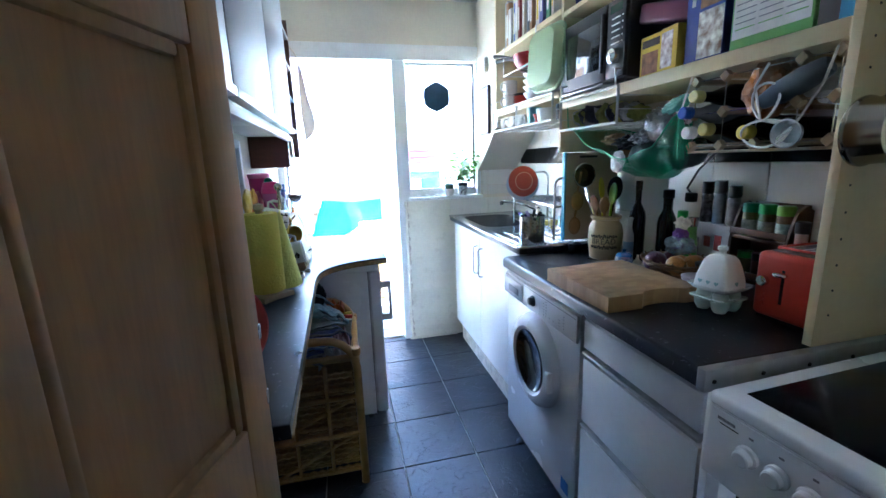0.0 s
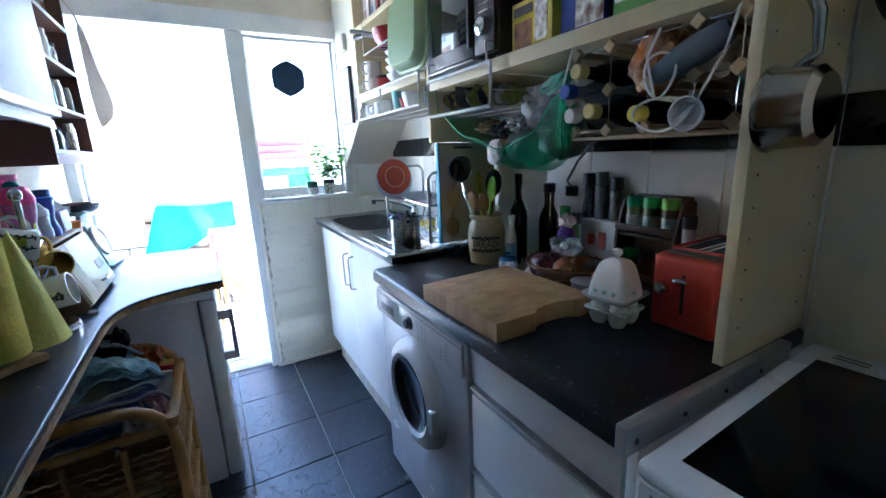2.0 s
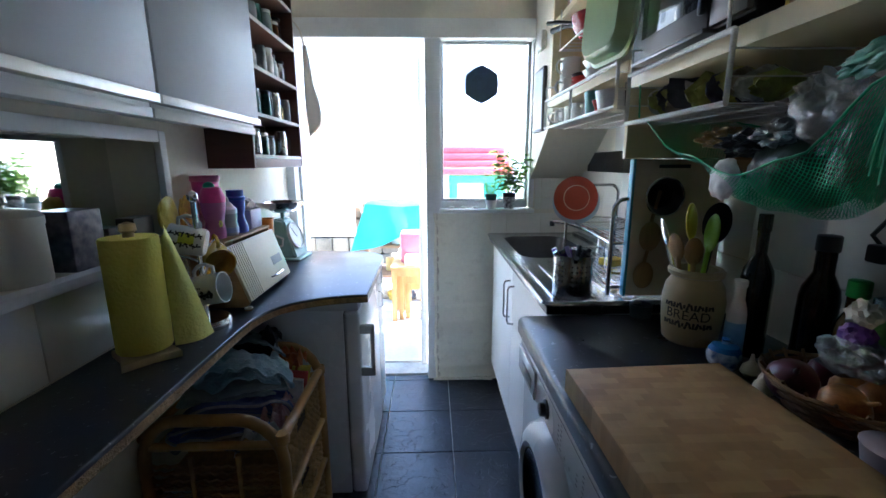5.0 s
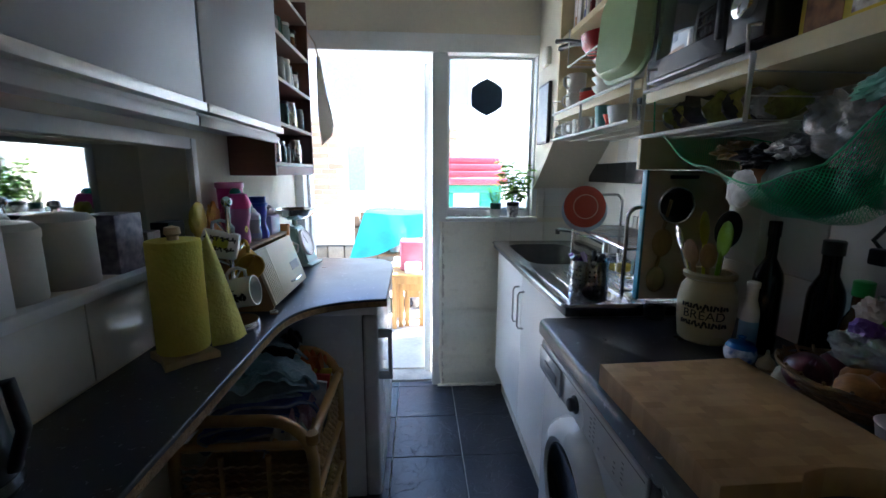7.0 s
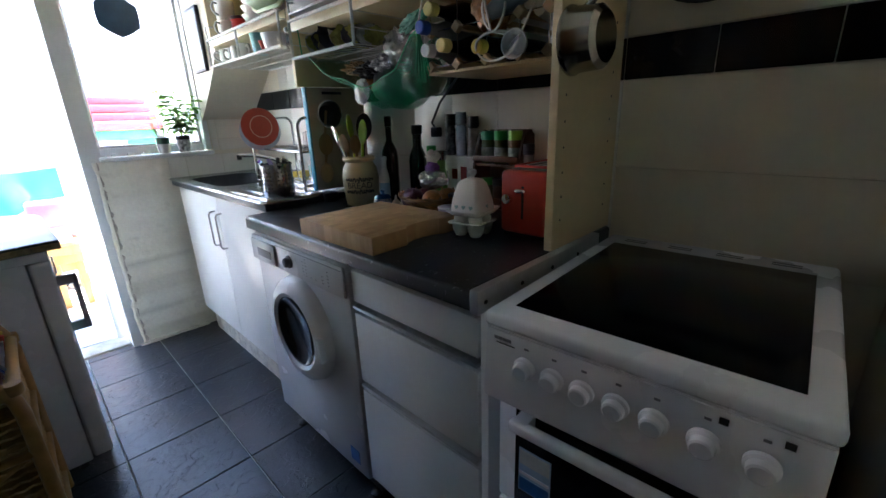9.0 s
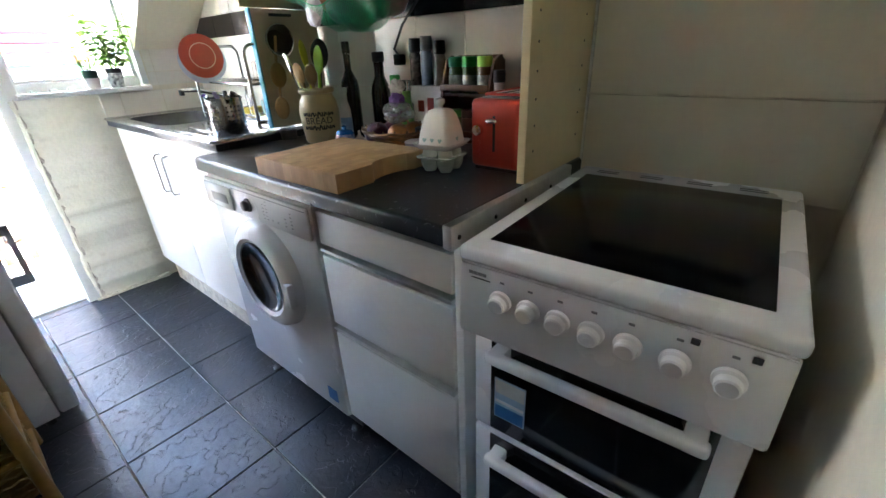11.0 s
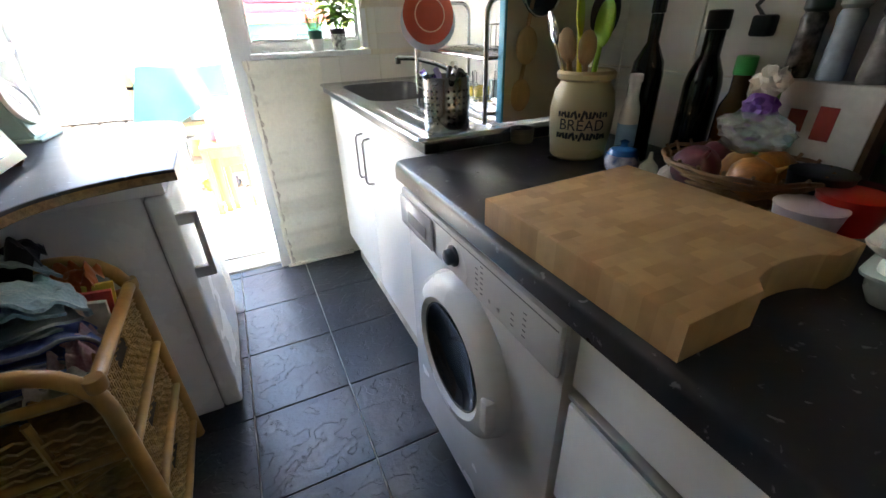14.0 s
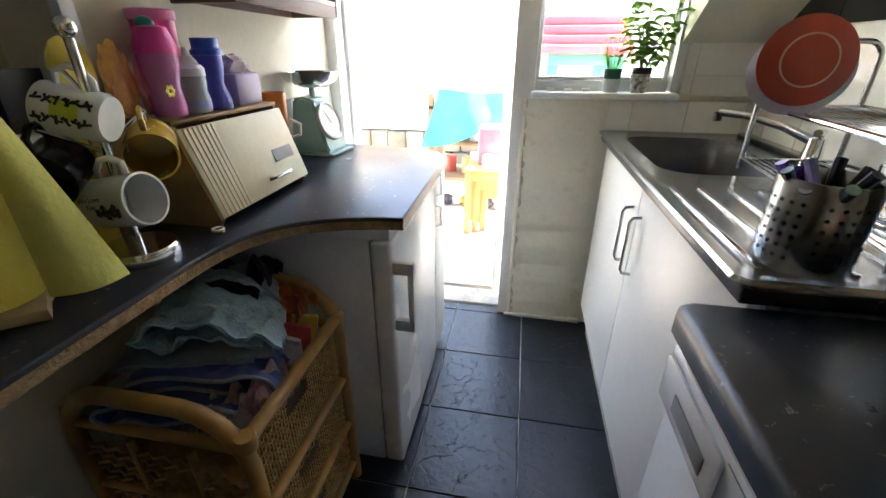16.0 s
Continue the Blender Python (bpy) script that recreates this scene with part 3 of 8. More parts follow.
part("energy_label", box(B(), CF - 0.0035, CF - 0.0022, CK1 - 0.118, CK1 - 0.052, 0.505, 0.605), plain("pale_blue_label", (0.35, 0.5, 0.62), 0.35), ck, "pale blue printed label on the oven glass")
for z0, z1, c in ((0.508, 0.538, (0.03, 0.16, 0.4)), (0.545, 0.552, (0.7, 0.72, 0.72)), (0.57, 0.602, (0.55, 0.58, 0.55))):
    part("printed_band", box(B(), CF - 0.0045, CF - 0.0036, CK1 - 0.116, CK1 - 0.054, z0, z1), plain("label_print", c, 0.4), ck)
for y in (CK0 + 0.04, CK1 - 0.04):
    part("foot", lathe(B(), [(0, 0), (0.018, 0), (0.018, 0.02), (0, 0.02)], 10, pose(CF + 0.08, y, 0)), DARKPLASTIC, ck)
ck.matrix_basis = pose(2.02, 2.29, 0, 0, 0, 2.4) @ pose(-2.02, -2.29, 0) @ ck.matrix_basis

# fridge
FRX = 1.492
fr = thing("fridge", (1.2, 4.0, 0.0), "white under-counter fridge with a bar handle", "fridge")
part("body", box(B(), 0.96, FRX - 0.062, 3.745, 4.245, 0.03, 0.828, 0.006), ENAMEL, fr)
fd = part("door", box(B(), FRX - 0.058, FRX, 3.735, 4.25, 0.04, 0.80, 0.012, 3), ENAMEL, fr)
part("door_seal", box(B(), FRX - 0.0625, FRX - 0.0575, 3.75, 4.24, 0.05, 0.79), plain("grey_seal", (0.3, 0.3, 0.31), 0.7), fr)
part("top_cover", box(B(), 0.96, FRX - 0.004, 3.738, 4.248, 0.803, 0.836, 0.006), ENAMEL, fr)
GBR = mat("grey_bracket", (0.6, 0.61, 0.63), 0.35)
for z in (0.728, 0.56):
    part("handle_bracket", box(B(), FRX - 0.035, FRX + 0.05, 3.740, 3.760, z - 0.016, z + 0.018, 0.004), GBR, fd, "grey plastic handle bracket")
part("handle_bar", box(B(), FRX + 0.034, FRX + 0.050, 3.740, 3.760, 0.545, 0.745, 0.004), ENAMEL, fd)
for x in (1.0, 1.40):
    for y in (3.78, 4.2):
        part("foot", lathe(B(), [(0, 0), (0.016, 0), (0.016, 0.03), (0, 0.03)], 10, pose(x, y, 0)), DARKPLASTIC, fr)
nx = thing("cupboard", (1.2, 4.4, 0.0), "slim white cupboard beside the fridge", "cupboard")
part("carcass", box(B(), 0.96, FRX - 0.03, 4.262, 4.48, 0.02, 0.835, 0.004), LAM_W, nx)
nd = part("door", box(B(), FRX - 0.027, FRX - 0.006, 4.266, 4.476, 0.05, 0.83, 0.004), LAM_W, nx)
for z in (0.66, 0.78):
    part("handle", tube(B(), [(FRX - 0.006, 4.30, z + 0.04), (FRX + 0.012, 4.30, z + 0.036), (FRX + 0.012, 4.30, z - 0.036), (FRX - 0.006, 4.30, z - 0.04)], 0.004, 8), CHROME, nd)

# wall cupboards on the west wall
CUPG = mat("pale_grey_laminate", (0.50, 0.52, 0.55), 0.42, vary=0.05, scale=3, bump=0.02, dirt=0.06)
for k, (y0, y1) in enumerate(((2.42, 2.745), (2.75, 3.305), (3.31, 3.865))):
    wc = thing("wall_cupboard", (1.05, (y0 + y1) / 2, 1.44), "pale grey-white flat-fronted wall cupboard", "wall cupboard", "row of wall cupboards")
    part("carcass", box(B(), XL + 0.001, 1.122, y0, y1, 1.455, 2.12, 0.001), LAM_W, wc)
    cd = part("door", box(B(), 1.124, 1.143, y0 + 0.002, y1 - 0.003, 1.485, 2.12, 0.002), CUPG, wc)
    part("grip_rail", box(B(), 1.121, 1.150, y0 + 0.002, y1 - 0.002, 1.464, 1.4845, 0.002), ALU, cd)
    part("light_pelmet", box(B(), 1.108, 1.128, y0 + 0.001, y1 - 0.001, 1.432, 1.4545, 0.002), LAM_W, wc)

# pine door standing open into the kitchen
pd = thing("pine_door", (0.965, 1.73, 0.0), "stained pine panelled door standing open", "door")
L = 0.68
M = pose(0.985, 1.735, 0.012, 0, 0, math.degrees(math.atan2(0.75, 0.24)))
def rail(x0, x1, z0, z1):
    return box(B(), x0, x1, -0.02, 0.02, z0, z1, 0.003, 2, M)
XS = ((0.0, 0.09), (0.295, 0.385), (L - 0.062, L))
for x0, x1 in XS:
    part("stile", rail(x0, x1, 0.0, 1.98), PINE, pd)
for z0, z1 in ((0.0, 0.2), (0.78, 0.95), (1.445, 1.54), (1.87, 1.98)):
    for x0, x1 in ((0.09, 0.295), (0.385, L - 0.062)):
        part("rail", rail(x0 + 0.0005, x1 - 0.0005, z0, z1), PINE, pd)
for x0, x1 in ((0.09, 0.295), (0.385, L - 0.062)):
    for z0, z1 in ((0.2, 0.78), (0.95, 1.445), (1.54, 1.87)):
        pn = part("panel", box(B(), x0, x1, -0.008, 0.008, z0, z1, 0.0, 1, M), PINE, pd)
        for (a0, a1, c0, c1) in ((x0, x0 + 0.018, z0, z1), (x1 - 0.018, x1, z0, z1), (x0 + 0.018, x1 - 0.018, z0, z0 + 0.018), (x0 + 0.018, x1 - 0.018, z1 - 0.018, z1)):
            part("moulding", box(B(), a0, a1, -0.016, 0.016, c0, c1, 0.006, 2, M), PINE, pn)
for z in (0.965, 1.07):
    part("latch_plate", box(B(), L - 0.006, L + 0.002, -0.021, 0.006, z - 0.012, z + 0.012, 0.002, 2, M), CHROME, pd, "chrome latch plate")
# ---- small builders ----
def turned(name, profile, at, material, label, category, group="", seg=24, tilt=(0, 0, 0)):
    """A thing that is one turned piece, standing at a place."""
    ob = solid(name, lathe(B(), profile, seg), material, label, category, "", group)
    ob.matrix_basis = pose(*at, *tilt)
    return ob


def add_lathe(name, profile, material, parent, at, label="", seg=24, tilt=(0, 0, 0)):
    return part(name, lathe(B(), profile, seg, pose(*at, *tilt)), material, parent, label)


def carton(name, x0, x1, y0, y1, z0, z1, material, label, category, panels=(), turn=0.0, tip=0.0):
    """A cardboard box with printed panels on its west face: (u0, u1, v0, v1, material) in parts of the face."""
    cx, cy = (x0 + x1) / 2, (y0 + y1) / 2
    ob = thing(name, (cx, cy, z0), label, category)
    m = pose(cx, cy, z0, 0, tip, turn)
    hx, hy, h = (x1 - x0) / 2, (y1 - y0) / 2, z1 - z0
    part("carton", box(B(), -hx, hx, -hy, hy, 0, h, 0.0015, 1, m), material, ob)
    for u0, u1, v0, v1, pm in panels:
        part("printed_panel", box(B(), -hx - 0.0012, -hx - 0.0002, hy - 2 * hy * u1, hy - 2 * hy * u0, h * v0, h * v1, 0, 1, m), pm, ob)
    return ob


def letters(text, size, m, material, parent, name="lettering", bend=None):
    cu = bpy.data.curves.new(name, "FONT")
    cu.body, cu.size, cu.align_x, cu.align_y = text, size, "CENTER", "CENTER"
    cu.extrude = 0.0004
    tmp = bpy.data.objects.new("letters", cu)
    me = bpy.data.meshes.new_from_object(tmp)
    bpy.data.objects.remove(tmp)
    bm2 = bmesh.new()
    bm2.from_mesh(me)
    bpy.data.meshes.remove(me)
    if bend:
        bmesh.ops.subdivide_edges(bm2, edges=[e for e in bm2.edges if e.calc_length() > size * 0.3], cuts=2)
        for v in bm2.verts:
            a = v.co.x / bend
            r = bend + v.co.z
            v.co = Vector((r * math.sin(a), v.co.y, r * math.cos(a) - bend))
    b2 = join(B(), bm2, m)
    return part(name, b2, material, parent)


WHITE_C = plain("white_ceramic", (0.78, 0.77, 0.73), 0.2, vary=0.06)
REDP = plain("red_plastic", (0.5, 0.035, 0.02), 0.35)
BLACKM = plain("black_metal", (0.012, 0.012, 0.013), 0.4)
WOOD_S = mat("beech_spoon_wood", (0.42, 0.25, 0.11), 0.6, vary=0.25, scale=8, grain=50, bump=0.08, stretch=(6, 6, 1))
BLUEP = plain("blue_plastic", (0.02, 0.08, 0.42), 0.35)
GREENP = plain("green_plastic", (0.03, 0.35, 0.06), 0.4)
YELLOWP = plain("yellow_plastic", (0.75, 0.6, 0.08), 0.4)
PINKP = plain("pink_plastic", (0.7, 0.05, 0.28), 0.35)
PURPLEP = plain("purple_plastic", (0.16, 0.05, 0.38), 0.35)
WIRE = plain("white_coated_wire", (0.75, 0.74, 0.7), 0.4)
DGLASS = mat("dark_bottle_glass", (0.012, 0.014, 0.01), 0.08, vary=0.1, bump=0.0)
PAPER = plain("white_paper_print", (0.72, 0.7, 0.66), 0.7)
CARD_Y = mat("yellow_carton", (0.68, 0.5, 0.04), 0.5, vary=0.12, scale=9)
CARD_B = mat("blue_carton", (0.03, 0.05, 0.27), 0.45, vary=0.15, scale=9)
CARD_D = mat("dark_carton", (0.05, 0.03, 0.025), 0.5, vary=0.3, scale=9)
PRINT_BR = mat("brown_picture_print", (0.3, 0.13, 0.04), 0.5, vary=0.6, scale=40)
PRINT_W = mat("white_picture_print", (0.75, 0.7, 0.6), 0.5, vary=0.8, scale=30, dark=(0.2, 0.1, 0.05))
PRINT_G = mat("green_print", (0.16, 0.38, 0.07), 0.5, vary=0.15, scale=12)
BREADBIN = mat("cream_lacquered_board", (0.62, 0.53, 0.33), 0.4, vary=0.12, scale=5, dirt=0.12)
RUBWOOD = mat("rubbed_wood_end", (0.3, 0.17, 0.07), 0.5, vary=0.3, scale=4, grain=40, stretch=(1, 1, 5))

def lump(bm, c, s, amp=0.2, f=2.5, seed=0.0, sub=3, m=None):
    t = bmesh.new()
    bmesh.ops.create_icosphere(t, subdivisions=sub, radius=1.0)
    for v in t.verts:
        p = v.co * f + Vector((seed, seed * 1.7, 0))
        v.co = Vector((v.co.x * s[0], v.co.y * s[1], v.co.z * s[2])) * (1 + amp * noise.noise(p) + amp * 0.5 * noise.noise(p * 2.7))
    mm = pose(*c)
    if m is not None:
        mm = mm @ m
    join(bm, t, mm)
    return bm


# ---- east shelving unit ----
unit = thing("shelving_unit", (2.45, 3.3, 0.9), "yellowed cream melamine shelving unit over the worktop", "shelving unit")
sp = part("side_panel", box(B(), 2.297, 2.612, 2.376, 2.396, 0.9005, 2.33, 0.002), MELAMINE, unit)
for r, x in enumerate((2.33, 2.56)):
    for k in range(22):
        part("pin_hole", lathe(B(), [(0, 0), (0.0028, 0), (0.0028, 0.0006), (0, 0.0006)], 8, pose(x, 2.3755, 0.97 + 0.055 * k, 90)), BLACKM, sp)
part("side_panel", box(B(), 2.30, 2.612, 3.472, 3.490, 1.3385, 2.33, 0.002), MELAMINE, unit)
part("side_panel", box(B(), 2.30, 2.612, 4.262, 4.279, 1.60, 2.33, 0.002), MELAMINE, unit)
for y0, y1, z0, z1 in ((2.397, 3.471, 1.522, 1.560), (2.397, 3.471, 1.888, 1.906), (3.491, 4.261, 1.572, 1.602), (3.491, 4.261, 1.905, 1.930)):
    part("shelf", box(B(), 2.297, 2.612, y0, y1, z0, z1, 0.002), MELAMINE, unit)


def wire_basket(name, y0, y1, z0, z1, x0, x1, split, label):
    ob = thing(name, ((x0 + x1) / 2, (y0 + y1) / 2, z0), label, "wire basket", "wire baskets hung under the shelves")
    for xx in (x0, x1):
        part("rim_wire", tube(B(), [(xx, y0, z1), (xx, y0, z0), (xx, y1, z0), (xx, y1, z1), (xx, y0, z1)], 0.0058, 8), WIRE, ob)
    for s in split:
        part("divider_wire", tube(B(), [(x0, s, z1), (x0, s, z0)], 0.0055, 8), WIRE, ob)
    n = int((y1 - y0) / 0.03)
    for k in range(n + 1):
        y = y0 + (y1 - y0) * k / n
        part("floor_wire", tube(B(), [(x0, y, z0), (x1, y, z0)], 0.0017, 5), WIRE, ob)
    for z in (z0 + 0.045, z0 + 0.09):
        for y in (y0, y1):
            part("side_wire", tube(B(), [(x0, y, z), (x1, y, z)], 0.0017, 5), WIRE, ob)
    for xx in (x0 + 0.09, x0 + 0.18):
        part("cross_wire", tube(B(), [(xx, y0, z0 - 0.003), (xx, y1, z0 - 0.003)], 0.0022, 5), WIRE, ob)
    for y in (y0 + 0.015, y1 - 0.015):
        part("hanger_wire", tube(B(), [(x0, y, z1), (x0 - 0.004, y, z1 + 0.055), (x0 + 0.03, y, z1 + 0.058)], 0.0035, 8), WIRE, ob)
    return ob


wire_basket("wire_basket", 3.05, 3.43, 1.428, 1.548, 2.275, 2.56, (), "white wire basket full of packets under the shelf")
wire_basket("wire_basket", 3.505, 4.245, 1.482, 1.598, 2.275, 2.56, (3.90,), "white wire basket holding small cups and tubs")
wr = thing("wire_rack", (2.4, 3.9, 1.77), "small white wire rack hung under the upper shelf", "wire rack")
for k in range(9):
    part("rack_wire", tube(B(), [(2.29, 3.72 + 0.045 * k, 1.775), (2.56, 3.72 + 0.045 * k, 1.775)], 0.002, 5), WIRE, wr)
for y in (3.70, 4.10):
    part("rack_arm", tube(B(), [(2.285, y, 1.925), (2.285, y, 1.775), (2.56, y, 1.775)], 0.0035, 8), WIRE, wr)
part("rack_rim", tube(B(), [(2.285, 3.70, 1.775), (2.285, 4.10, 1.775)], 0.0035, 8), WIRE, wr)

# microwave
mw = thing("microwave", (2.4, 3.26, 1.56), "black microwave oven with a mirrored door window", "microwave")
MX0, MX1, MY0, MY1, MZ0, MZ1 = 2.298, 2.605, 3.055, 3.468, 1.578, 1.838
part("body", box(B(), MX0 + 0.012, MX1, MY0, MY1, MZ0, MZ1, 0.006), DARKPLASTIC, mw)
part("door", box(B(), MX0 - 0.004, MX0 + 0.0115, MY0 + 0.105, MY1, MZ0 + 0.004, MZ1 - 0.002, 0.005), DARKPLASTIC, mw)
part("window", box(B(), MX0 - 0.0062, MX0 - 0.0042, MY0 + 0.14, MY1 - 0.05, MZ0 + 0.05, MZ1 - 0.05, 0.001), mat("smoked_glass", (0.02, 0.022, 0.025), 0.07, vary=0.1, bump=0.0, coat=0.5), mw, "smoked glass door window")
ctl = part("control_strip", box(B(), MX0 - 0.003, MX0 + 0.0115, MY0 + 0.002, MY0 + 0.102, MZ0 + 0.004, MZ1 - 0.002, 0.004), DARKPLASTIC, mw)
part("dial", lathe(B(), [(0, 0), (0.026, 0), (0.024, 0.016), (0.018, 0.02), (0, 0.02)], 28, pose(MX0 - 0.0032, MY0 + 0.052, MZ0 + 0.075, 0, -90, 0)), CHROME, ctl, "chrome-edged dial")
part("display", box(B(), MX0 - 0.0042, MX0 - 0.0032, MY0 + 0.02, MY0 + 0.085, MZ1 - 0.045, MZ1 - 0.02), plain("green_grey_display", (0.05, 0.09, 0.07), 0.2), ctl)
for k in range(5):
    part("printed_line", box(B(), MX0 - 0.004, MX0 - 0.0032, MY0 + 0.03, MY0 + 0.075, MZ0 + 0.115 + 0.02 * k, MZ0 + 0.119 + 0.02 * k), PAPER, ctl)
    part("indicator", lathe(B(), [(0, 0), (0.003, 0), (0.002, 0.002), (0, 0.002)], 8, pose(MX0 - 0.0032, MY0 + 0.016, MZ0 + 0.117 + 0.02 * k, 0, -90, 0)), PAPER, ctl)
part("door_pull", box(B(), MX0 - 0.016, MX0 - 0.0045, MY0 + 0.112, MY0 + 0.124, MZ0 + 0.03, MZ1 - 0.03, 0.004), DARKPLASTIC, mw)
for x in (MX0 + 0.05, MX1 - 0.05):
    for y in (MY0 + 0.04, MY1 - 0.04):
        add_lathe("foot", [(0, 0), (0.016, 0), (0.014, 0.019), (0, 0.019)], DARKPLASTIC, mw, (x, y, 1.56), seg=10)
tr = thing("baking_tray", (2.4, 3.25, 1.56), "flat dark metal tray pushed under the microwave", "tray")
part("tray", box(B(), 2.262, 2.55, 3.12, 3.40, 1.5605, 1.570, 0.003), plain("grey_tray_metal", (0.2, 0.2, 0.21), 0.35, 0.8), tr)

# packets on the microwave shelf
Z = 1.5605
carton("tea_box", 2.33, 2.50, 2.925, 3.02, Z, Z + 0.125, CARD_Y, "yellow printed carton with a brown picture", "carton", ((0.1, 0.9, 0.72, 0.9, CARD_D), (0.12, 0.85, 0.08, 0.6, PRINT_BR)))
carton("tea_box", 2.32, 2.50, 2.845, 2.915, Z, Z + 0.125, CARD_Y, "yellow carton with a white picture", "carton", ((0.05, 0.75, 0.1, 0.9, PRINT_W),), turn=-4)
carton("cereal_box", 2.33, 2.56, 2.775, 2.835, Z, Z + 0.30, CARD_B, "tall dark blue cereal carton", "carton", ((0.25, 0.8, 0.75, 0.85, PAPER), (0.3, 0.5, 0.5, 0.65, PAPER)))
carton("cereal_box", 2.305, 2.55, 2.685, 2.765, Z, Z + 0.20, CARD_B, "blue cereal carton with a picture of a bowl", "carton", ((0.02, 0.98, 0.02, 0.6, PRINT_W), (0.05, 0.95, 0.64, 0.92, PRINT_BR)))
carton("cereal_box", 2.31, 2.55, 2.475, 2.668, Z, Z + 0.20, PRINT_G, "green and white cereal carton with printed tables", "carton", ((0.03, 0.97, 0.12, 0.97, PAPER),))
gbox = bpy.data.objects["cereal_box.002"]
for u0, u1 in ((0.07, 0.33), (0.38, 0.66), (0.70, 0.94)):
    for v in range(9):
        yy0, yy1 = 2.668 - 0.193 * u1, 2.668 - 0.193 * u0
        zz = Z + 0.2 * (0.22 + 0.07 * v)
        part("printed_line", box(B(), 2.3074, 2.3086, yy0, yy1, zz, zz + 0.0022), PRINT_G if v in (0, 8) else MARK, gbox)
carton("carton", 2.31, 2.55, 2.425, 2.468, Z, Z + 0.13, CARD_D, "small dark brown carton", "carton", ((0.1, 0.9, 0.5, 0.8, PRINT_BR),))
carton("carton", 2.30, 2.53, 2.399, 2.4225, Z, Z + 0.09, mat("light_blue_carton", (0.06, 0.3, 0.5), 0.5), "narrow light blue carton", "carton")
ob = solid("storage_box", box(B(), -0.1, 0.1, -0.11, 0.11, 0, 0.06, 0.012, 3, pose(2.44, 2.945, 1.72, 12, -6, 8)), mat("plum_plastic", (0.16, 0.03, 0.08), 0.4), "plum-coloured box lying on the yellow cartons", "box")

# books and bowls on the upper shelf
rng = random.Random(4)
y = 3.60
cols = [(0.5, 0.45, 0.35), (0.25, 0.03, 0.03), (0.08, 0.25, 0.12), (0.6, 0.58, 0.5), (0.1, 0.12, 0.3), (0.45, 0.5, 0.3), (0.65, 0.62, 0.6), (0.35, 0.18, 0.08), (0.06, 0.06, 0.07), (0.3, 0.33, 0.38)]
bk = [mat("book_cover", c, 0.55, vary=0.2, scale=14) for c in cols]
i = 0
while y < 4.20:
    w = rng.uniform(0.016, 0.042)
    h = rng.uniform(0.19, 0.27)
    d = rng.uniform(0.13, 0.19)
    b = thing("book", (2.33, y + w / 2, 1.9305), "upright cookery book on the top shelf", "book", "row of cookery books")
    x0 = 2.315 + rng.uniform(0, 0.03)
    part("cover", box(B(), x0, x0 + d, y, y + w - 0.002, 1.9305, 1.9305 + h, 0.0015, 1), bk[i % 10], b)
    part("spine_title", box(B(), x0 - 0.0008, x0 - 0.0001, y + w * 0.25, y + w * 0.7, 1.9305 + h * 0.25, 1.9305 + h * 0.75), PAPER if i % 3 else CARD_Y, b)
    y += w + 0.002
    i += 1
turned("storage_tub", [(0, 0), (0.07, 0), (0.085, 0.12), (0.088, 0.125), (0.0, 0.125)], (2.42, 3.50, 1.931), plain("dark_blue_tub", (0.02, 0.04, 0.2), 0.4), "dark blue plastic tub on the top shelf", "tub")
turned("storage_tub", [(0, 0), (0.06, 0), (0.08, 0.09), (0.082, 0.095), (0.0, 0.095)], (2.42, 3.30, 1.907), plain("orange_red_tub", (0.5, 0.08, 0.02), 0.4), "orange-red plastic tub on the top shelf", "tub")
pan = thing("frying_pan", (2.36, 3.90, 1.778), "small red enamelled pan with a dark handle", "pan")
add_lathe("bowl", [(0, 0), (0.07, 0), (0.095, 0.03), (0.105, 0.075), (0.1, 0.075), (0.09, 0.03), (0.068, 0.006), (0, 0.006)], plain("red_enamel", (0.35, 0.02, 0.02), 0.25), pan, (2.38, 3.93, 1.778), seg=32)
part("handle", tube(B(), [(2.33, 4.02, 1.845), (2.30, 4.09, 1.865), (2.27, 4.17, 1.868)], [0.008, 0.010, 0.012], 10), BLACKM, pan)
part("handle", tube(B(), [(2.32, 4.00, 1.845), (2.27, 4.08, 1.875), (2.24, 4.13, 1.885)], [0.006, 0.008, 0.010], 10), BLACKM, pan)
lid = thing("cake_cover", (2.27, 3.61, 1.602), "pale green translucent plastic cover leaning on its edge", "plastic cover")
GT = mat("translucent_green_plastic", (0.45, 0.62, 0.32), 0.3, vary=0.06, glass=0.35, bump=0.0)
m = pose(2.284, 3.56, 1.745, 0, -86, 6)
bm = B()
prof = rrect(-0.14, 0.14, -0.12, 0.12, 0.06)
t = bmesh.new()
rg = []
for s, z in ((1.0, 0.0), (1.0, 0.008), (0.93, 0.012), (0.88, 0.04), (0.8, 0.05)):
    rg.append([t.verts.new((x * s, yy * s, z)) for x, yy in prof])
for a, b in zip(rg, rg[1:]):
    for k in range(28):
        t.faces.new((a[k], a[(k + 1) % 28], b[(k + 1) % 28], b[k]))
t.faces.new(rg[-1])
join(bm, t, m)
part("shell", bm, GT, lid)


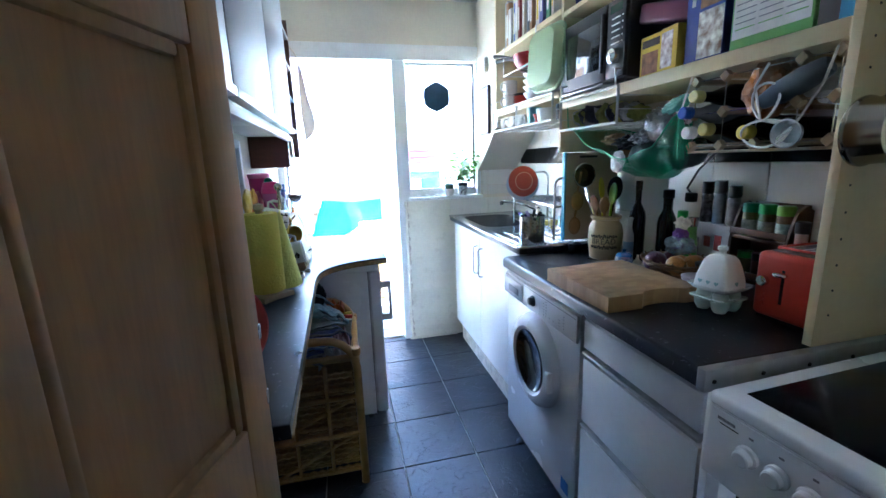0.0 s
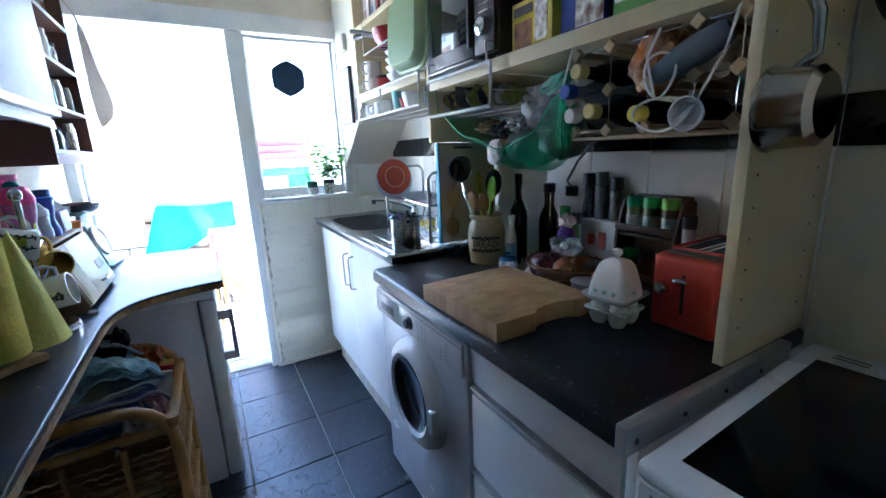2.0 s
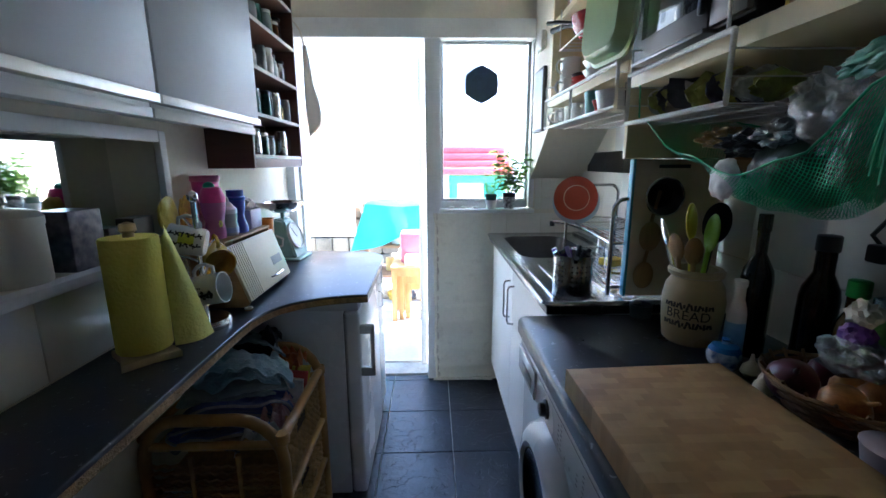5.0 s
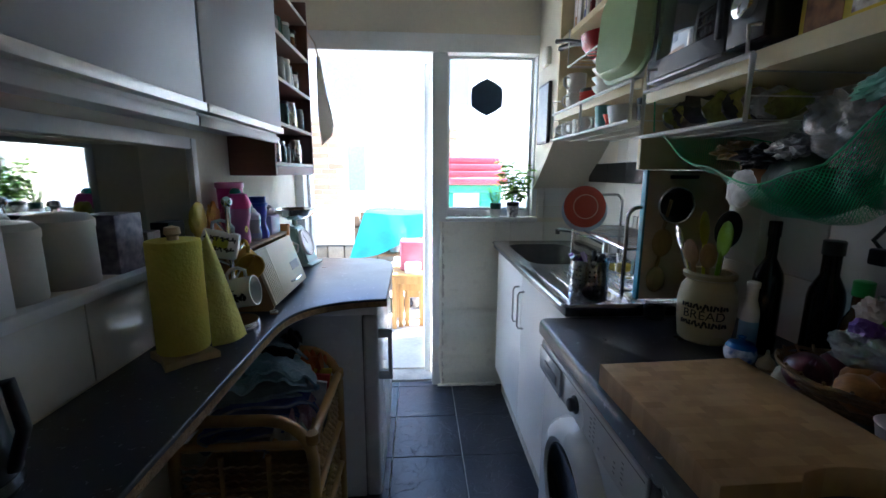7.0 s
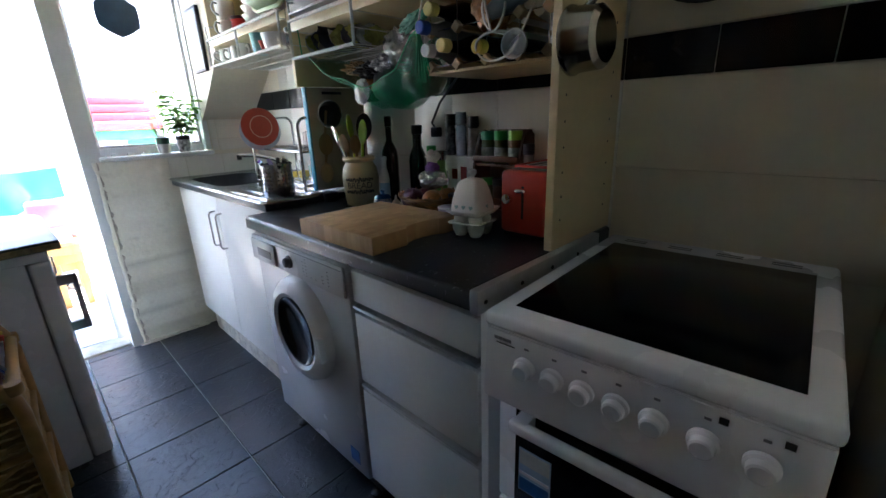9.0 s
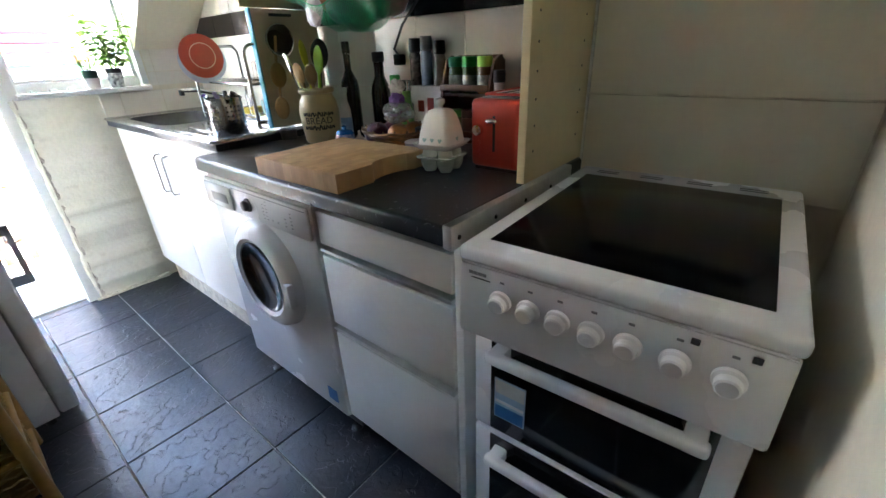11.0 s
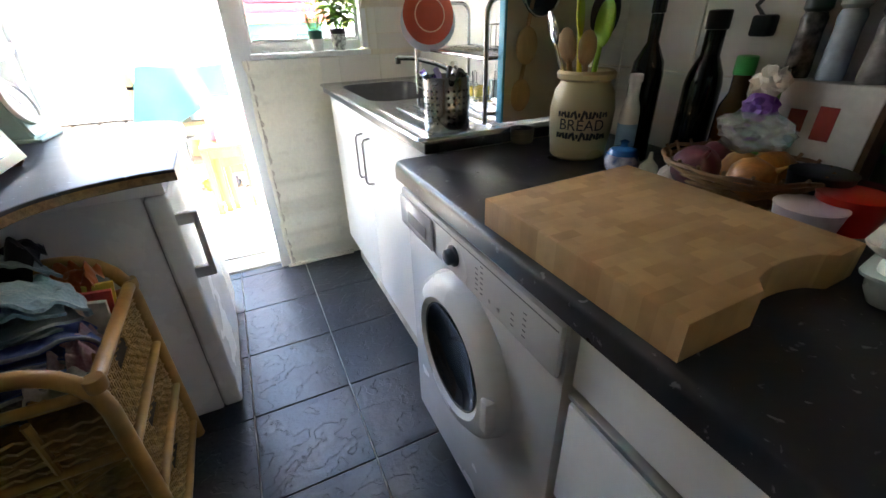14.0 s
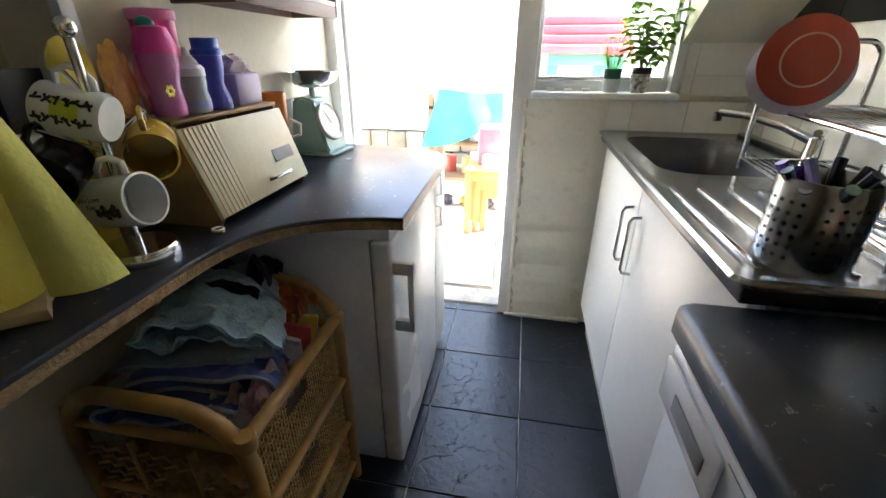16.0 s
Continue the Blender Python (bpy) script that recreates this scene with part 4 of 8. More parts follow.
def mug(at, material, label, turn=0.0, tilt=(0, 0, 0), r=0.04, h=0.09, group="", inner=None):
    ob = thing("mug", (0, 0, 0), label, "mug", group)
    part("cup", lathe(B(), [(0, 0.004), (r * 0.85, 0.0), (r * 0.95, 0.006), (r, h), (r - 0.004, h), (r - 0.006, 0.01), (0, 0.008)], 28), material, ob)
    part("handle", tube(B(), [(r * 0.97, 0, h * 0.8), (r + 0.018, 0, h * 0.82), (r + 0.028, 0, h * 0.62), (r + 0.026, 0, h * 0.4), (r + 0.012, 0, h * 0.24), (r * 0.95, 0, h * 0.22)], 0.0052, 8), material, ob)
    ob.matrix_basis = pose(*at, *tilt) @ pose(0, 0, 0, 0, 0, turn)
    return ob


for k in range(2):
    mug((2.36, 4.19, 1.603 + 0.083 * k), WHITE_C, "white mug stacked on the shelf", 200, r=0.043, h=0.08, group="stacked white mugs")
for k in range(4):
    turned("bowl", [(0, 0.003), (0.03, 0), (0.06, 0.03), (0.062, 0.03), (0.034, 0.006), (0, 0.007)], (2.38, 4.03, 1.603 + 0.013 * k), REDP if k < 3 else BLACKM, "small red bowl in a stack", "bowl", "stack of red bowls")
for k in range(4):
    turned("bowl", [(0, 0.004), (0.035, 0), (0.065, 0.045), (0.068, 0.045), (0.04, 0.008), (0, 0.009)], (2.37, 3.865, 1.603 + 0.034 * k), WHITE_C, "white china bowl in a leaning stack", "bowl", "stack of white bowls", tilt=(2 * k - 2, 3 - 2 * k, 0))
turned("bowl", [(0, 0.004), (0.045, 0), (0.075, 0.03), (0.078, 0.03), (0.05, 0.008), (0, 0.009)], (2.38, 3.71, 1.603), WHITE_C, "shallow white china dish", "bowl")
# contents of the north basket
for k, yy in enumerate((4.19, 4.12, 4.05, 3.97)):
    mug((2.33, yy, 1.488), WHITE_C, "small white espresso cup in the wire basket", 180 + 30 * k, r=0.028, h=0.065, group="small cups in the basket")
turned("beaker", [(0, 0), (0.03, 0), (0.038, 0.08), (0.035, 0.08), (0.028, 0.004), (0, 0.004)], (2.33, 3.80, 1.488), plain("pale_turquoise_plastic", (0.2, 0.5, 0.52), 0.35), "pale turquoise plastic beaker", "beaker")
turned("tub", [(0, 0), (0.05, 0), (0.062, 0.06), (0.06, 0.06), (0.048, 0.004), (0, 0.004)], (2.34, 3.66, 1.488), plain("white_plastic_tub", (0.7, 0.7, 0.72), 0.35), "white plastic tub in the wire basket", "tub")
turned("beaker", [(0, 0), (0.026, 0), (0.03, 0.07), (0.0, 0.07)], (2.36, 3.57, 1.488), BLACKM, "black plastic beaker in the wire basket", "beaker", tilt=(0, 0, 0))
turned("egg_cup", [(0, 0), (0.018, 0), (0.01, 0.015), (0.022, 0.045), (0, 0.04)], (2.32, 3.745, 1.488), REDP, "small red egg cup", "egg cup")
# packets in the south basket
pk = [mat("foil_packet", c, 0.3, 0.2, vary=0.5, scale=30, bump=0.4) for c in ((0.06, 0.06, 0.07), (0.45, 0.44, 0.42), (0.35, 0.36, 0.1), (0.1, 0.1, 0.12), (0.55, 0.5, 0.15), (0.3, 0.25, 0.2))]
rng = random.Random(9)
for k in range(15):
    yy = 3.405 - 0.0235 * k
    sz = (rng.uniform(0.05, 0.07), rng.uniform(0.008, 0.017), rng.uniform(0.026, 0.044))
    solid("food_packet", lump(B(), (2.355 + rng.uniform(0, 0.04), yy, 1.437 + sz[2]), sz, 0.3, 2.6, k * 1.9, 3, pose(0, 0, 0, rng.uniform(-28, 28), rng.uniform(-16, 16), rng.uniform(-20, 20))), pk[k % 6], "crumpled foil food packet in the wire basket", "packet", "", "packets in the basket", sharp=30)


# wine rack
wk = thing("wine_rack", (2.42, 2.58, 1.33), "wood and wire wine rack hung under the shelf", "wine rack")
PALEW = mat("pale_pine_block", (0.5, 0.36, 0.2), 0.6, vary=0.2, scale=12, grain=60, bump=0.08)
YS_ = [2.765, 2.672, 2.58, 2.488, 2.415]
ZS_ = [1.335, 1.42, 1.507]
for a, yy in enumerate(YS_):
    for b, zz in enumerate(ZS_):
        if zz > 1.5 and a in (2,):
            continue
        part("wood_block", box(B(), -0.009, 0.009, -0.011, 0.011, -0.011, 0.011, 0.002, 1, pose(2.318, yy, zz, 45, 0, 0)), PALEW, wk)
        part("wood_bar", box(B(), 2.33, 2.60, yy - 0.007, yy + 0.007, zz - 0.007, zz + 0.007, 0.002, 1), PALEW, wk)
for zz in ZS_:
    part("steel_strip", tube(B(), [(2.318, YS_[0], zz), (2.318, YS_[-1], zz)], 0.0016, 5), CHROME, wk)
for yy in YS_:
    part("steel_strip", tube(B(), [(2.318, yy, ZS_[0]), (2.318, yy, ZS_[-1])], 0.0016, 5), CHROME, wk)
part("base_board", box(B(), 2.315, 2.60, 2.40, 2.775, 1.316, 1.323, 0.001), PALEW, wk)


def lying_bottle(yy, zz, cap, glass, x=2.29, label="bottle lying in the wine rack"):
    ob = thing("bottle", (2.45, yy, zz), label, "bottle", "bottles in the wine rack")
    mm = pose(x, yy, zz, 0, 90, 0)
    part("glass", lathe(B(), [(0.0, 0.01), (0.013, 0.01), (0.014, 0.05), (0.034, 0.11), (0.036, 0.28), (0, 0.28)], 20, mm), glass, ob)
    part("cap", lathe(B(), [(0, -0.012), (0.014, -0.012), (0.0165, -0.009), (0.0165, 0.016), (0, 0.016)], 20, mm), cap, ob)
    return ob


CAPY = plain("cream_yellow_cap", (0.7, 0.6, 0.2), 0.4)
CLR = mat("cloudy_plastic_bottle", (0.42, 0.45, 0.46), 0.2, vary=0.1, glass=0.4, bump=0.0)
lying_bottle(2.735, 1.465, CAPY, DGLASS, label="dark bottle with a cream cap lying in the rack")
lying_bottle(2.752, 1.425, BLUEP, CLR, 2.275, label="clear bottle with a blue cap lying in the rack")
lying_bottle(2.745, 1.372, plain("white_cap", (0.75, 0.75, 0.74), 0.4), CLR, 2.285, label="clear plastic bottle with a white cap lying in the rack")
lying_bottle(2.69, 1.377, CAPY, DGLASS, 2.285, label="dark bottle with a pale yellow cap lying in the rack")
lying_bottle(2.585, 1.362, YELLOWP, DGLASS, 2.295, label="dark bottle with a yellow cap lying in the rack")
# crisp bag
bm = B()
t = bmesh.new()
bmesh.ops.create_icosphere(t, subdivisions=4, radius=1.0)
for v in t.verts:
    n = noise.noise(v.co * 2.3) * 0.22 + noise.noise(v.co * 6.0) * 0.1
    v.co = Vector((v.co.x * 0.055, v.co.y * 0.052, v.co.z * 0.07)) * (1 + n)
join(bm, t, pose(2.36, 2.585, 1.463, 18, 0, 10))
solid("snack_bag", bm, mat("orange_silver_foil", (0.42, 0.36, 0.28), 0.25, 0.3, vary=0.7, scale=14, dark=(0.45, 0.16, 0.03), bump=0.5), "crumpled orange and silver snack bag in the rack", "snack bag", sharp=20)
# hand blender with its cable
hb = thing("hand_blender", (2.33, 2.47, 1.43), "grey and white hand blender with a coiled cable", "hand blender")
part("grip", lathe(B(), [(0, -0.09), (0.016, -0.085), (0.026, -0.04), (0.027, 0.0), (0.022, 0.04), (0.017, 0.05), (0, 0.05)], 20, pose(2.315, 2.482, 1.463, 62, 22, 0)), plain("blue_grey_plastic", (0.12, 0.15, 0.18), 0.35), hb)
part("shaft", lathe(B(), [(0, 0), (0.013, 0), (0.014, 0.15), (0, 0.15)], 16, pose(2.35, 2.46, 1.425, 0, 90, 15)), WIRE, hb, "white shaft")
part("blade_guard", lathe(B(), [(0.012, 0.03), (0.024, 0.02), (0.031, 0.0), (0.028, 0.0), (0.02, 0.016), (0.0, 0.022)], 24, pose(2.275, 2.475, 1.352, 0, 90, 6)), plain("clear_white_plastic", (0.62, 0.62, 0.62), 0.25), hb, "round white blade guard")
part("blade", box(B(), -0.018, 0.018, -0.003, 0.003, -0.001, 0.001, 0, 1, pose(2.272, 2.475, 1.352, 0, 90, 6) @ pose(0, 0, 0, 0, 0, 50)), CHROME, hb)
cab = [(2.31, 2.42, 1.515), (2.306, 2.435, 1.45), (2.30, 2.465, 1.388)]
for cy_, cz_, ry_, rz_, a0, a1 in ((2.53, 1.355, 0.055, 0.03, -20, -330), (2.535, 1.425, 0.030, 0.040, -100, 250)):
    for k in range(25):
        a = radians(a0 + (a1 - a0) * k / 24)
        cab.append((2.284 + 0.006 * math.sin(2 * a), cy_ - ry_ * math.cos(a), cz_ + rz_ * math.sin(a)))
cab += [(2.28, 2.56, 1.46), (2.30, 2.55, 1.51)]
part("cable", tube(B(), cab, 0.0028, 7), plain("white_cable", (0.68, 0.66, 0.6), 0.45), hb, "coiled white mains cable")

# saucepan and frying pan on the wall
POLISHED = mat("polished_steel", (0.42, 0.385, 0.33), 0.17, 1.0, vary=0.15, scale=10, bump=0.02)
sc = thing("saucepan", (2.27, 2.30, 1.30), "stainless saucepan hanging on the shelf side", "saucepan")
mm = pose(2.337, 2.372, 1.348, 90, 0, 0) @ Matrix.Scale(0.92, 4)
part("pan", lathe(B(), [(0, 0.078), (0.052, 0.078), (0.064, 0.068), (0.068, 0.01), (0.073, 0.004), (0.073, 0.0), (0.068, 0.0), (0.064, 0.01), (0.06, 0.065), (0, 0.072)], 40, mm), POLISHED, sc)
part("handle", tube(B(), [(2.337, 2.345, 1.405), (2.337, 2.322, 1.425), (2.342, 2.328, 1.48), (2.352, 2.362, 1.56)], [0.008, 0.007, 0.009, 0.011], 10), STEEL, sc, "long steel handle")
part("hook", tube(B(), [(2.352, 2.3755, 1.568), (2.350, 2.358, 1.572), (2.35, 2.352, 1.556)], 0.003, 8), CHROME, sc)
fp = thing("frying_pan", (2.59, 2.1, 1.5), "black frying pan hanging on the tiled wall", "frying pan")
part("pan", lathe(B(), [(0, 0), (0.12, 0), (0.155, 0.04), (0.159, 0.04), (0.124, -0.004), (0, -0.004)], 48, pose(2.605, 2.188, 1.578, 0, -90, 0)), BLACKM, fp)
part("handle", tube(B(), [(2.575, 2.188, 1.728), (2.56, 2.188, 1.80), (2.58, 2.188, 1.95)], [0.008, 0.010, 0.012], 10), BLACKM, fp)

# green net bag slung under the shelf
def along(keys, u):
    for (a, p), (b, q) in zip(keys, keys[1:]):
        if u <= b:
            w = (u - a) / (b - a)
            w = w * w * (3 - 2 * w)
            return p + (q - p) * w
    return keys[-1][1]


def net_point(u, v):
    """u along the shelf, v from the front edge to the back one, a sagging sling gathered at its south end."""
    yy = 3.395 - 0.60 * u
    rim = along(((0, 1.436), (0.3, 1.348), (0.6, 1.304), (0.8, 1.335), (1, 1.43)), u)
    low = along(((0, 1.43), (0.33, 1.318), (0.55, 1.243), (0.75, 1.236), (0.9, 1.262), (1, 1.40)), u)
    back = 1.43 - 0.05 * math.sin(math.pi * u)
    if v < 0.45:
        w = v / 0.45
        zz = rim + (low - rim) * math.sin(w * math.pi / 2) ** 0.9
    else:
        w = (v - 0.45) / 0.55
        zz = low + (back - low) * (1 - math.cos(w * math.pi / 2)) ** 0.9
    span = 0.25 * (1 - 0.75 * max(0.0, u - 0.8) / 0.2)
    s_ = math.sin(math.pi * min(u, 1))
    wob = 0.004 * noise.noise((u * 14, v * 9, 3.1))
    return Vector((2.297 + span * v - 0.022 * s_ * math.sin(math.pi * min(v / 0.7, 1)) + wob, yy, zz + wob))


NET = mat("green_net_cord", (0.012, 0.36, 0.14), 0.3, vary=0.35, scale=30)
gn = thing("net_bag", (2.42, 3.1, 1.25), "green mesh net slung under the shelf, full of bags", "net bag")
NU, NV = 132, 88
t = bmesh.new()
knots = {}
for i in range(NU + 1):
    for j in range(NV + 1):
        if (i + j) % 2 == 0:
            knots[i, j] = t.verts.new(net_point(i / NU, j / NV))
for i in range(1, NU):
    for j in range(1, NV):
        if (i + j) % 2:
            t.faces.new((knots[i - 1, j], knots[i, j - 1], knots[i + 1, j], knots[i, j + 1]))
nb = B()
bmesh.ops.wireframe(t, faces=t.faces[:], thickness=0.0019, use_replace=True, use_even_offset=False)
join(nb, t)
tagged(part("mesh_netting", nb, NET, gn), kind="stuff")
for v in (0.0, 1.0):
    part("rim_cord", tube(B(), [net_point(k / 24, v) for k in range(25)], 0.0021, 7), NET, gn)
tail = B()
for k in range(26):
    a = k * 2.4
    r_ = 0.004 + 0.016 * (k % 5) / 4
    tube(tail, [(2.30 + 0.003 * math.cos(a), 2.797, 1.435), (2.305 + 0.5 * r_ * math.cos(a), 2.792 + 0.6 * r_ * math.sin(a), 1.38), (2.305 + r_ * math.cos(a), 2.785 + 1.3 * r_ * math.sin(a), 1.30 + 0.03 * (k % 4) / 3)], 0.0016, 4)
tagged(part("gathered_tail", tail, NET, gn), kind="stuff")
part("tie", tube(B(), [(2.30, 3.42, 1.53), (2.295, 3.40, 1.44)], 0.0022, 6), NET, gn)
part("tie", tube(B(), [(2.30, 2.765, 1.52), (2.296, 2.775, 1.48), (2.30, 2.797, 1.43)], 0.0028, 6), WIRE, gn, "white string tie")


FILM = mat("crinkled_clear_film", (0.62, 0.66, 0.67), 0.14, vary=0.3, scale=20, glass=0.7, bump=0.8)
for k, (yy, s, mtl, lab) in enumerate(((3.13, (0.06, 0.06, 0.045), mat("brown_bread_crust", (0.3, 0.14, 0.05), 0.6, vary=0.4, scale=12), "brown loaf inside the net bag"),
                                      (3.02, (0.075, 0.11, 0.07), mat("dark_leaf_bag", (0.015, 0.05, 0.025), 0.35, vary=0.5, scale=16, bump=0.4), "dark green plastic bag in the net"),
                                      (2.90, (0.065, 0.07, 0.06), FILM, "crinkled clear plastic bag in the net"))):
    solid("food_bag", lump(B(), (2.42, yy, (1.345, 1.318, 1.328)[k]), s, 0.16, 2.6, k * 3.1), mtl, lab, "food bag")
solid("plastic_bag", lump(B(), (2.36, 2.92, 1.395), (0.035, 0.085, 0.055), 0.4, 3.0, 8.0, 4, pose(0, 0, 0, 28)), FILM, "crumpled clear plastic bag on top of the net", "plastic bag", sharp=60)
solid("plastic_bag", lump(B(), (2.33, 2.845, 1.462), (0.016, 0.055, 0.018), 0.45, 3.0, 2.4, 4, pose(0, 0, 0, -12)), mat("pale_green_film", (0.18, 0.5, 0.36), 0.2, vary=0.3, scale=20, glass=0.3, bump=0.5), "pale green plastic bag end above the net", "plastic bag", sharp=60)
for k, (p, sz, mt_, lab) in enumerate((((2.36, 3.02, 1.375), (0.035, 0.04, 0.022), mat("white_print_wrap", (0.6, 0.6, 0.6), 0.35, vary=0.5, scale=30, dark=(0.12, 0.12, 0.14), bump=0.3), "white printed wrapper on top of the net"),
                                      ((2.37, 3.10, 1.362), (0.045, 0.05, 0.024), pk[0], "dark foil wrapper on top of the net"),
                                      ((2.38, 3.19, 1.378), (0.04, 0.05, 0.02), mat("orange_bag_print", (0.5, 0.3, 0.12), 0.35, vary=0.5, scale=20, bump=0.3), "orange printed bag lying in the net"))):
    solid("food_wrapper", lump(B(), p, sz, 0.5, 3.4, 11.0 + k, 4), mt_, lab, "food wrapper", sharp=20)
bb = thing("bread_bag", (2.34, 3.24, 1.3), "white and red printed bread bag at the net's front", "bread bag")
part("bag", lump(B(), (2.318, 3.09, 1.296), (0.014, 0.036, 0.042), 0.2, 3, 4.4, 3, pose(0, 0, 0, 32)), mat("printed_bag", (0.74, 0.73, 0.72), 0.4, vary=0.6, scale=42, grain=30, dark=(0.42, 0.36, 0.38)), bb)

# standing board with a blue edge, hung spoons and pan
sb = thing("upright_panel", (2.46, 3.51, 0.93), "tall cream panel with a blue front edge by the drainer", "panel")
part("panel", box(B(), 2.335, 2.60, 3.474, 3.490, 0.9365, 1.337, 0.003), mat("cream_board", (0.62, 0.5, 0.36), 0.5, vary=0.1, scale=5), sb)
part("blue_edge", box(B(), 2.327, 2.3345, 3.472, 3.497, 0.9365, 1.337, 0.002), plain("sky_blue_edge", (0.05, 0.34, 0.5), 0.4), sb, "sky-blue edging strip")
part("slot", box(B(), 2.40, 2.49, 3.4730, 3.4738, 1.312, 1.322), BLACKM, sb)
hp = thing("frying_pan", (2.40, 3.44, 1.2), "small black pan with a steel rim hung by the shelf side", "frying pan")
part("pan", lathe(B(), [(0, 0), (0.035, 0), (0.05, 0.03), (0.053, 0.03), (0.038, -0.003), (0, -0.003)], 36, pose(2.405, 3.466, 1.235, 90, 0, 0)), BLACKM, hp)
part("rim", tube(B(), [(2.405 + 0.0525 * math.cos(radians(a)), 3.436, 1.235 + 0.0525 * math.sin(radians(a))) for a in range(0, 360, 12)], 0.003, 6, True), CHROME, hp)
for k, (x, z, r) in enumerate(((2.385, 1.12, 0.032), (2.375, 1.005, 0.03))):
    ws = thing("wooden_spoon", (x, 3.462, z), "wooden spoon hanging against the shelf side", "wooden spoon", "hanging wooden spoons")
    part("bowl", lump(B(), (x, 3.458, z), (r, 0.008, r * 1.35), 0.0), WOOD_S, ws)
    part("handle", tube(B(), [(x, 3.462, z + 0.03), (x + 0.02, 3.464, z + 0.13)], 0.005, 8), WOOD_S, ws)

# ---- things on the east worktop ----
ZT = 0.9005
cbm = mat("beech_end_grain", (0.55, 0.34, 0.16), 0.5, vary=0.25, scale=5, grain=45, bump=0.05, dirt=0.12)
nn, ll = cbm.node_tree.nodes, cbm.node_tree.links
br = nn.new("ShaderNodeTexBrick")
br.inputs["Scale"].default_value, br.inputs["Mortar Size"].default_value = 14.0, 0.0
br.inputs["Color1"].default_value, br.inputs["Color2"].default_value = (1, 1, 1, 1), (0.66, 0.6, 0.52, 1)
ll.new(nn["Mapping"].outputs[0], br.inputs["Vector"])
mx = nn.new("ShaderNodeMix")
mx.data_type, mx.blend_type = "RGBA", "MULTIPLY"
mx.inputs["Factor"].default_value = 0.75
ll.new(nn["Principled BSDF"].inputs["Base Color"].links[0].from_socket, mx.inputs["A"])
ll.new(br.outputs[0], mx.inputs["B"])
ll.new(mx.outputs["Result"], nn["Principled BSDF"].inputs["Base Color"])
outl = [(2.016, 2.684), (2.125, 2.686)] + [(2.125 + 0.14 * k / 8, 2.687 + 0.022 * math.sin(math.pi * k / 8) ** 0.5) for k in range(1, 8)] + [(2.265, 2.688), (2.322, 2.69), (2.318, 3.035), (2.012, 3.020)]
cbd = solid("chopping_board", slab(B(), outl, ZT, 0.945, 0.003), cbm, "thick beech chopping board with a finger notch", "chopping board")

cr = thing("stoneware_crock", (2.385, 3.225, ZT), "stoneware crock lettered BREAD, holding utensils", "crock")
STONE = mat("buff_stoneware", (0.52, 0.42, 0.24), 0.28, vary=0.08, scale=6)
CX, CY = 2.39, 3.245
add_lathe("pot", [(0, 0), (0.054, 0), (0.06, 0.006), (0.066, 0.06), (0.068, 0.105), (0.062, 0.14), (0.052, 0.156), (0.052, 0.162), (0.059, 0.166), (0.061, 0.176), (0.056, 0.182), (0.048, 0.18), (0.047, 0.15), (0.058, 0.1), (0.056, 0.012), (0, 0.01)], STONE, cr, (CX, CY, ZT), seg=40)
face = math.degrees(math.atan2(CY - 2.4, CX - 1.68))
Rm = Matrix.Translation((CX, CY, ZT)) @ Euler((0, 0, radians(face - 90))).to_matrix().to_4x4()
letters("BREAD", 0.032, Rm @ pose(0, 0.0, 0.078) @ Matrix.Rotation(radians(90), 4, "X") @ Matrix.Translation((0, 0, 0.0672)) @ Matrix.Rotation(radians(180), 4, "Y") @ Matrix.Rotation(radians(180), 4, "Y"), BLACKM, cr, bend=0.0672)
for z in (0.056, 0.1):
    orn = B()
    for k in range(15):
        a = radians((k - 7) * 6.2)
        hgt = 0.004 + 0.006 * abs(math.cos(k * 1.3)) * (1 - abs(k - 7) / 9)
        box(orn, -0.0026, 0.0026, -0.001, 0.0006, -hgt, hgt, 0, 1, Rm @ pose(0.0675 * math.sin(a), -0.0675 * math.cos(a), z, 0, 20 * math.sin(k * 2.1), math.degrees(a)))
    tagged(part("printed_ornament", orn, BLACKM, cr), kind="stuff")


def utensil(name, top, lean, material, label, w=0.024, l=0.04, flat=0.006):
    dx, dy = lean
    base = Vector((CX + dx * 0.1, CY + dy * 0.1, ZT + 0.03))
    tip = Vector((CX + dx, CY + dy, ZT + top))
    ob = thing(name, tuple(base), label, "utensil", "utensils in the crock")
    part("handle", tube(B(), [base, base.lerp(tip, 0.5), tip], 0.0055, 8), material, ob)
    d = (tip - base).normalized()
    rot = d.to_track_quat("Z", "Y").to_matrix().to_4x4()
    t = bmesh.new()
    bmesh.ops.create_icosphere(t, subdivisions=3, radius=1.0)
    bmesh.ops.transform(t, matrix=Matrix.Translation(tip + d * l * 0.7) @ rot @ pose(0, 0, 0, 0, 0, 35) @ Matrix.Diagonal((w, flat, l, 1)), verts=t.verts)
    part("head", join(B(), t), material, ob)


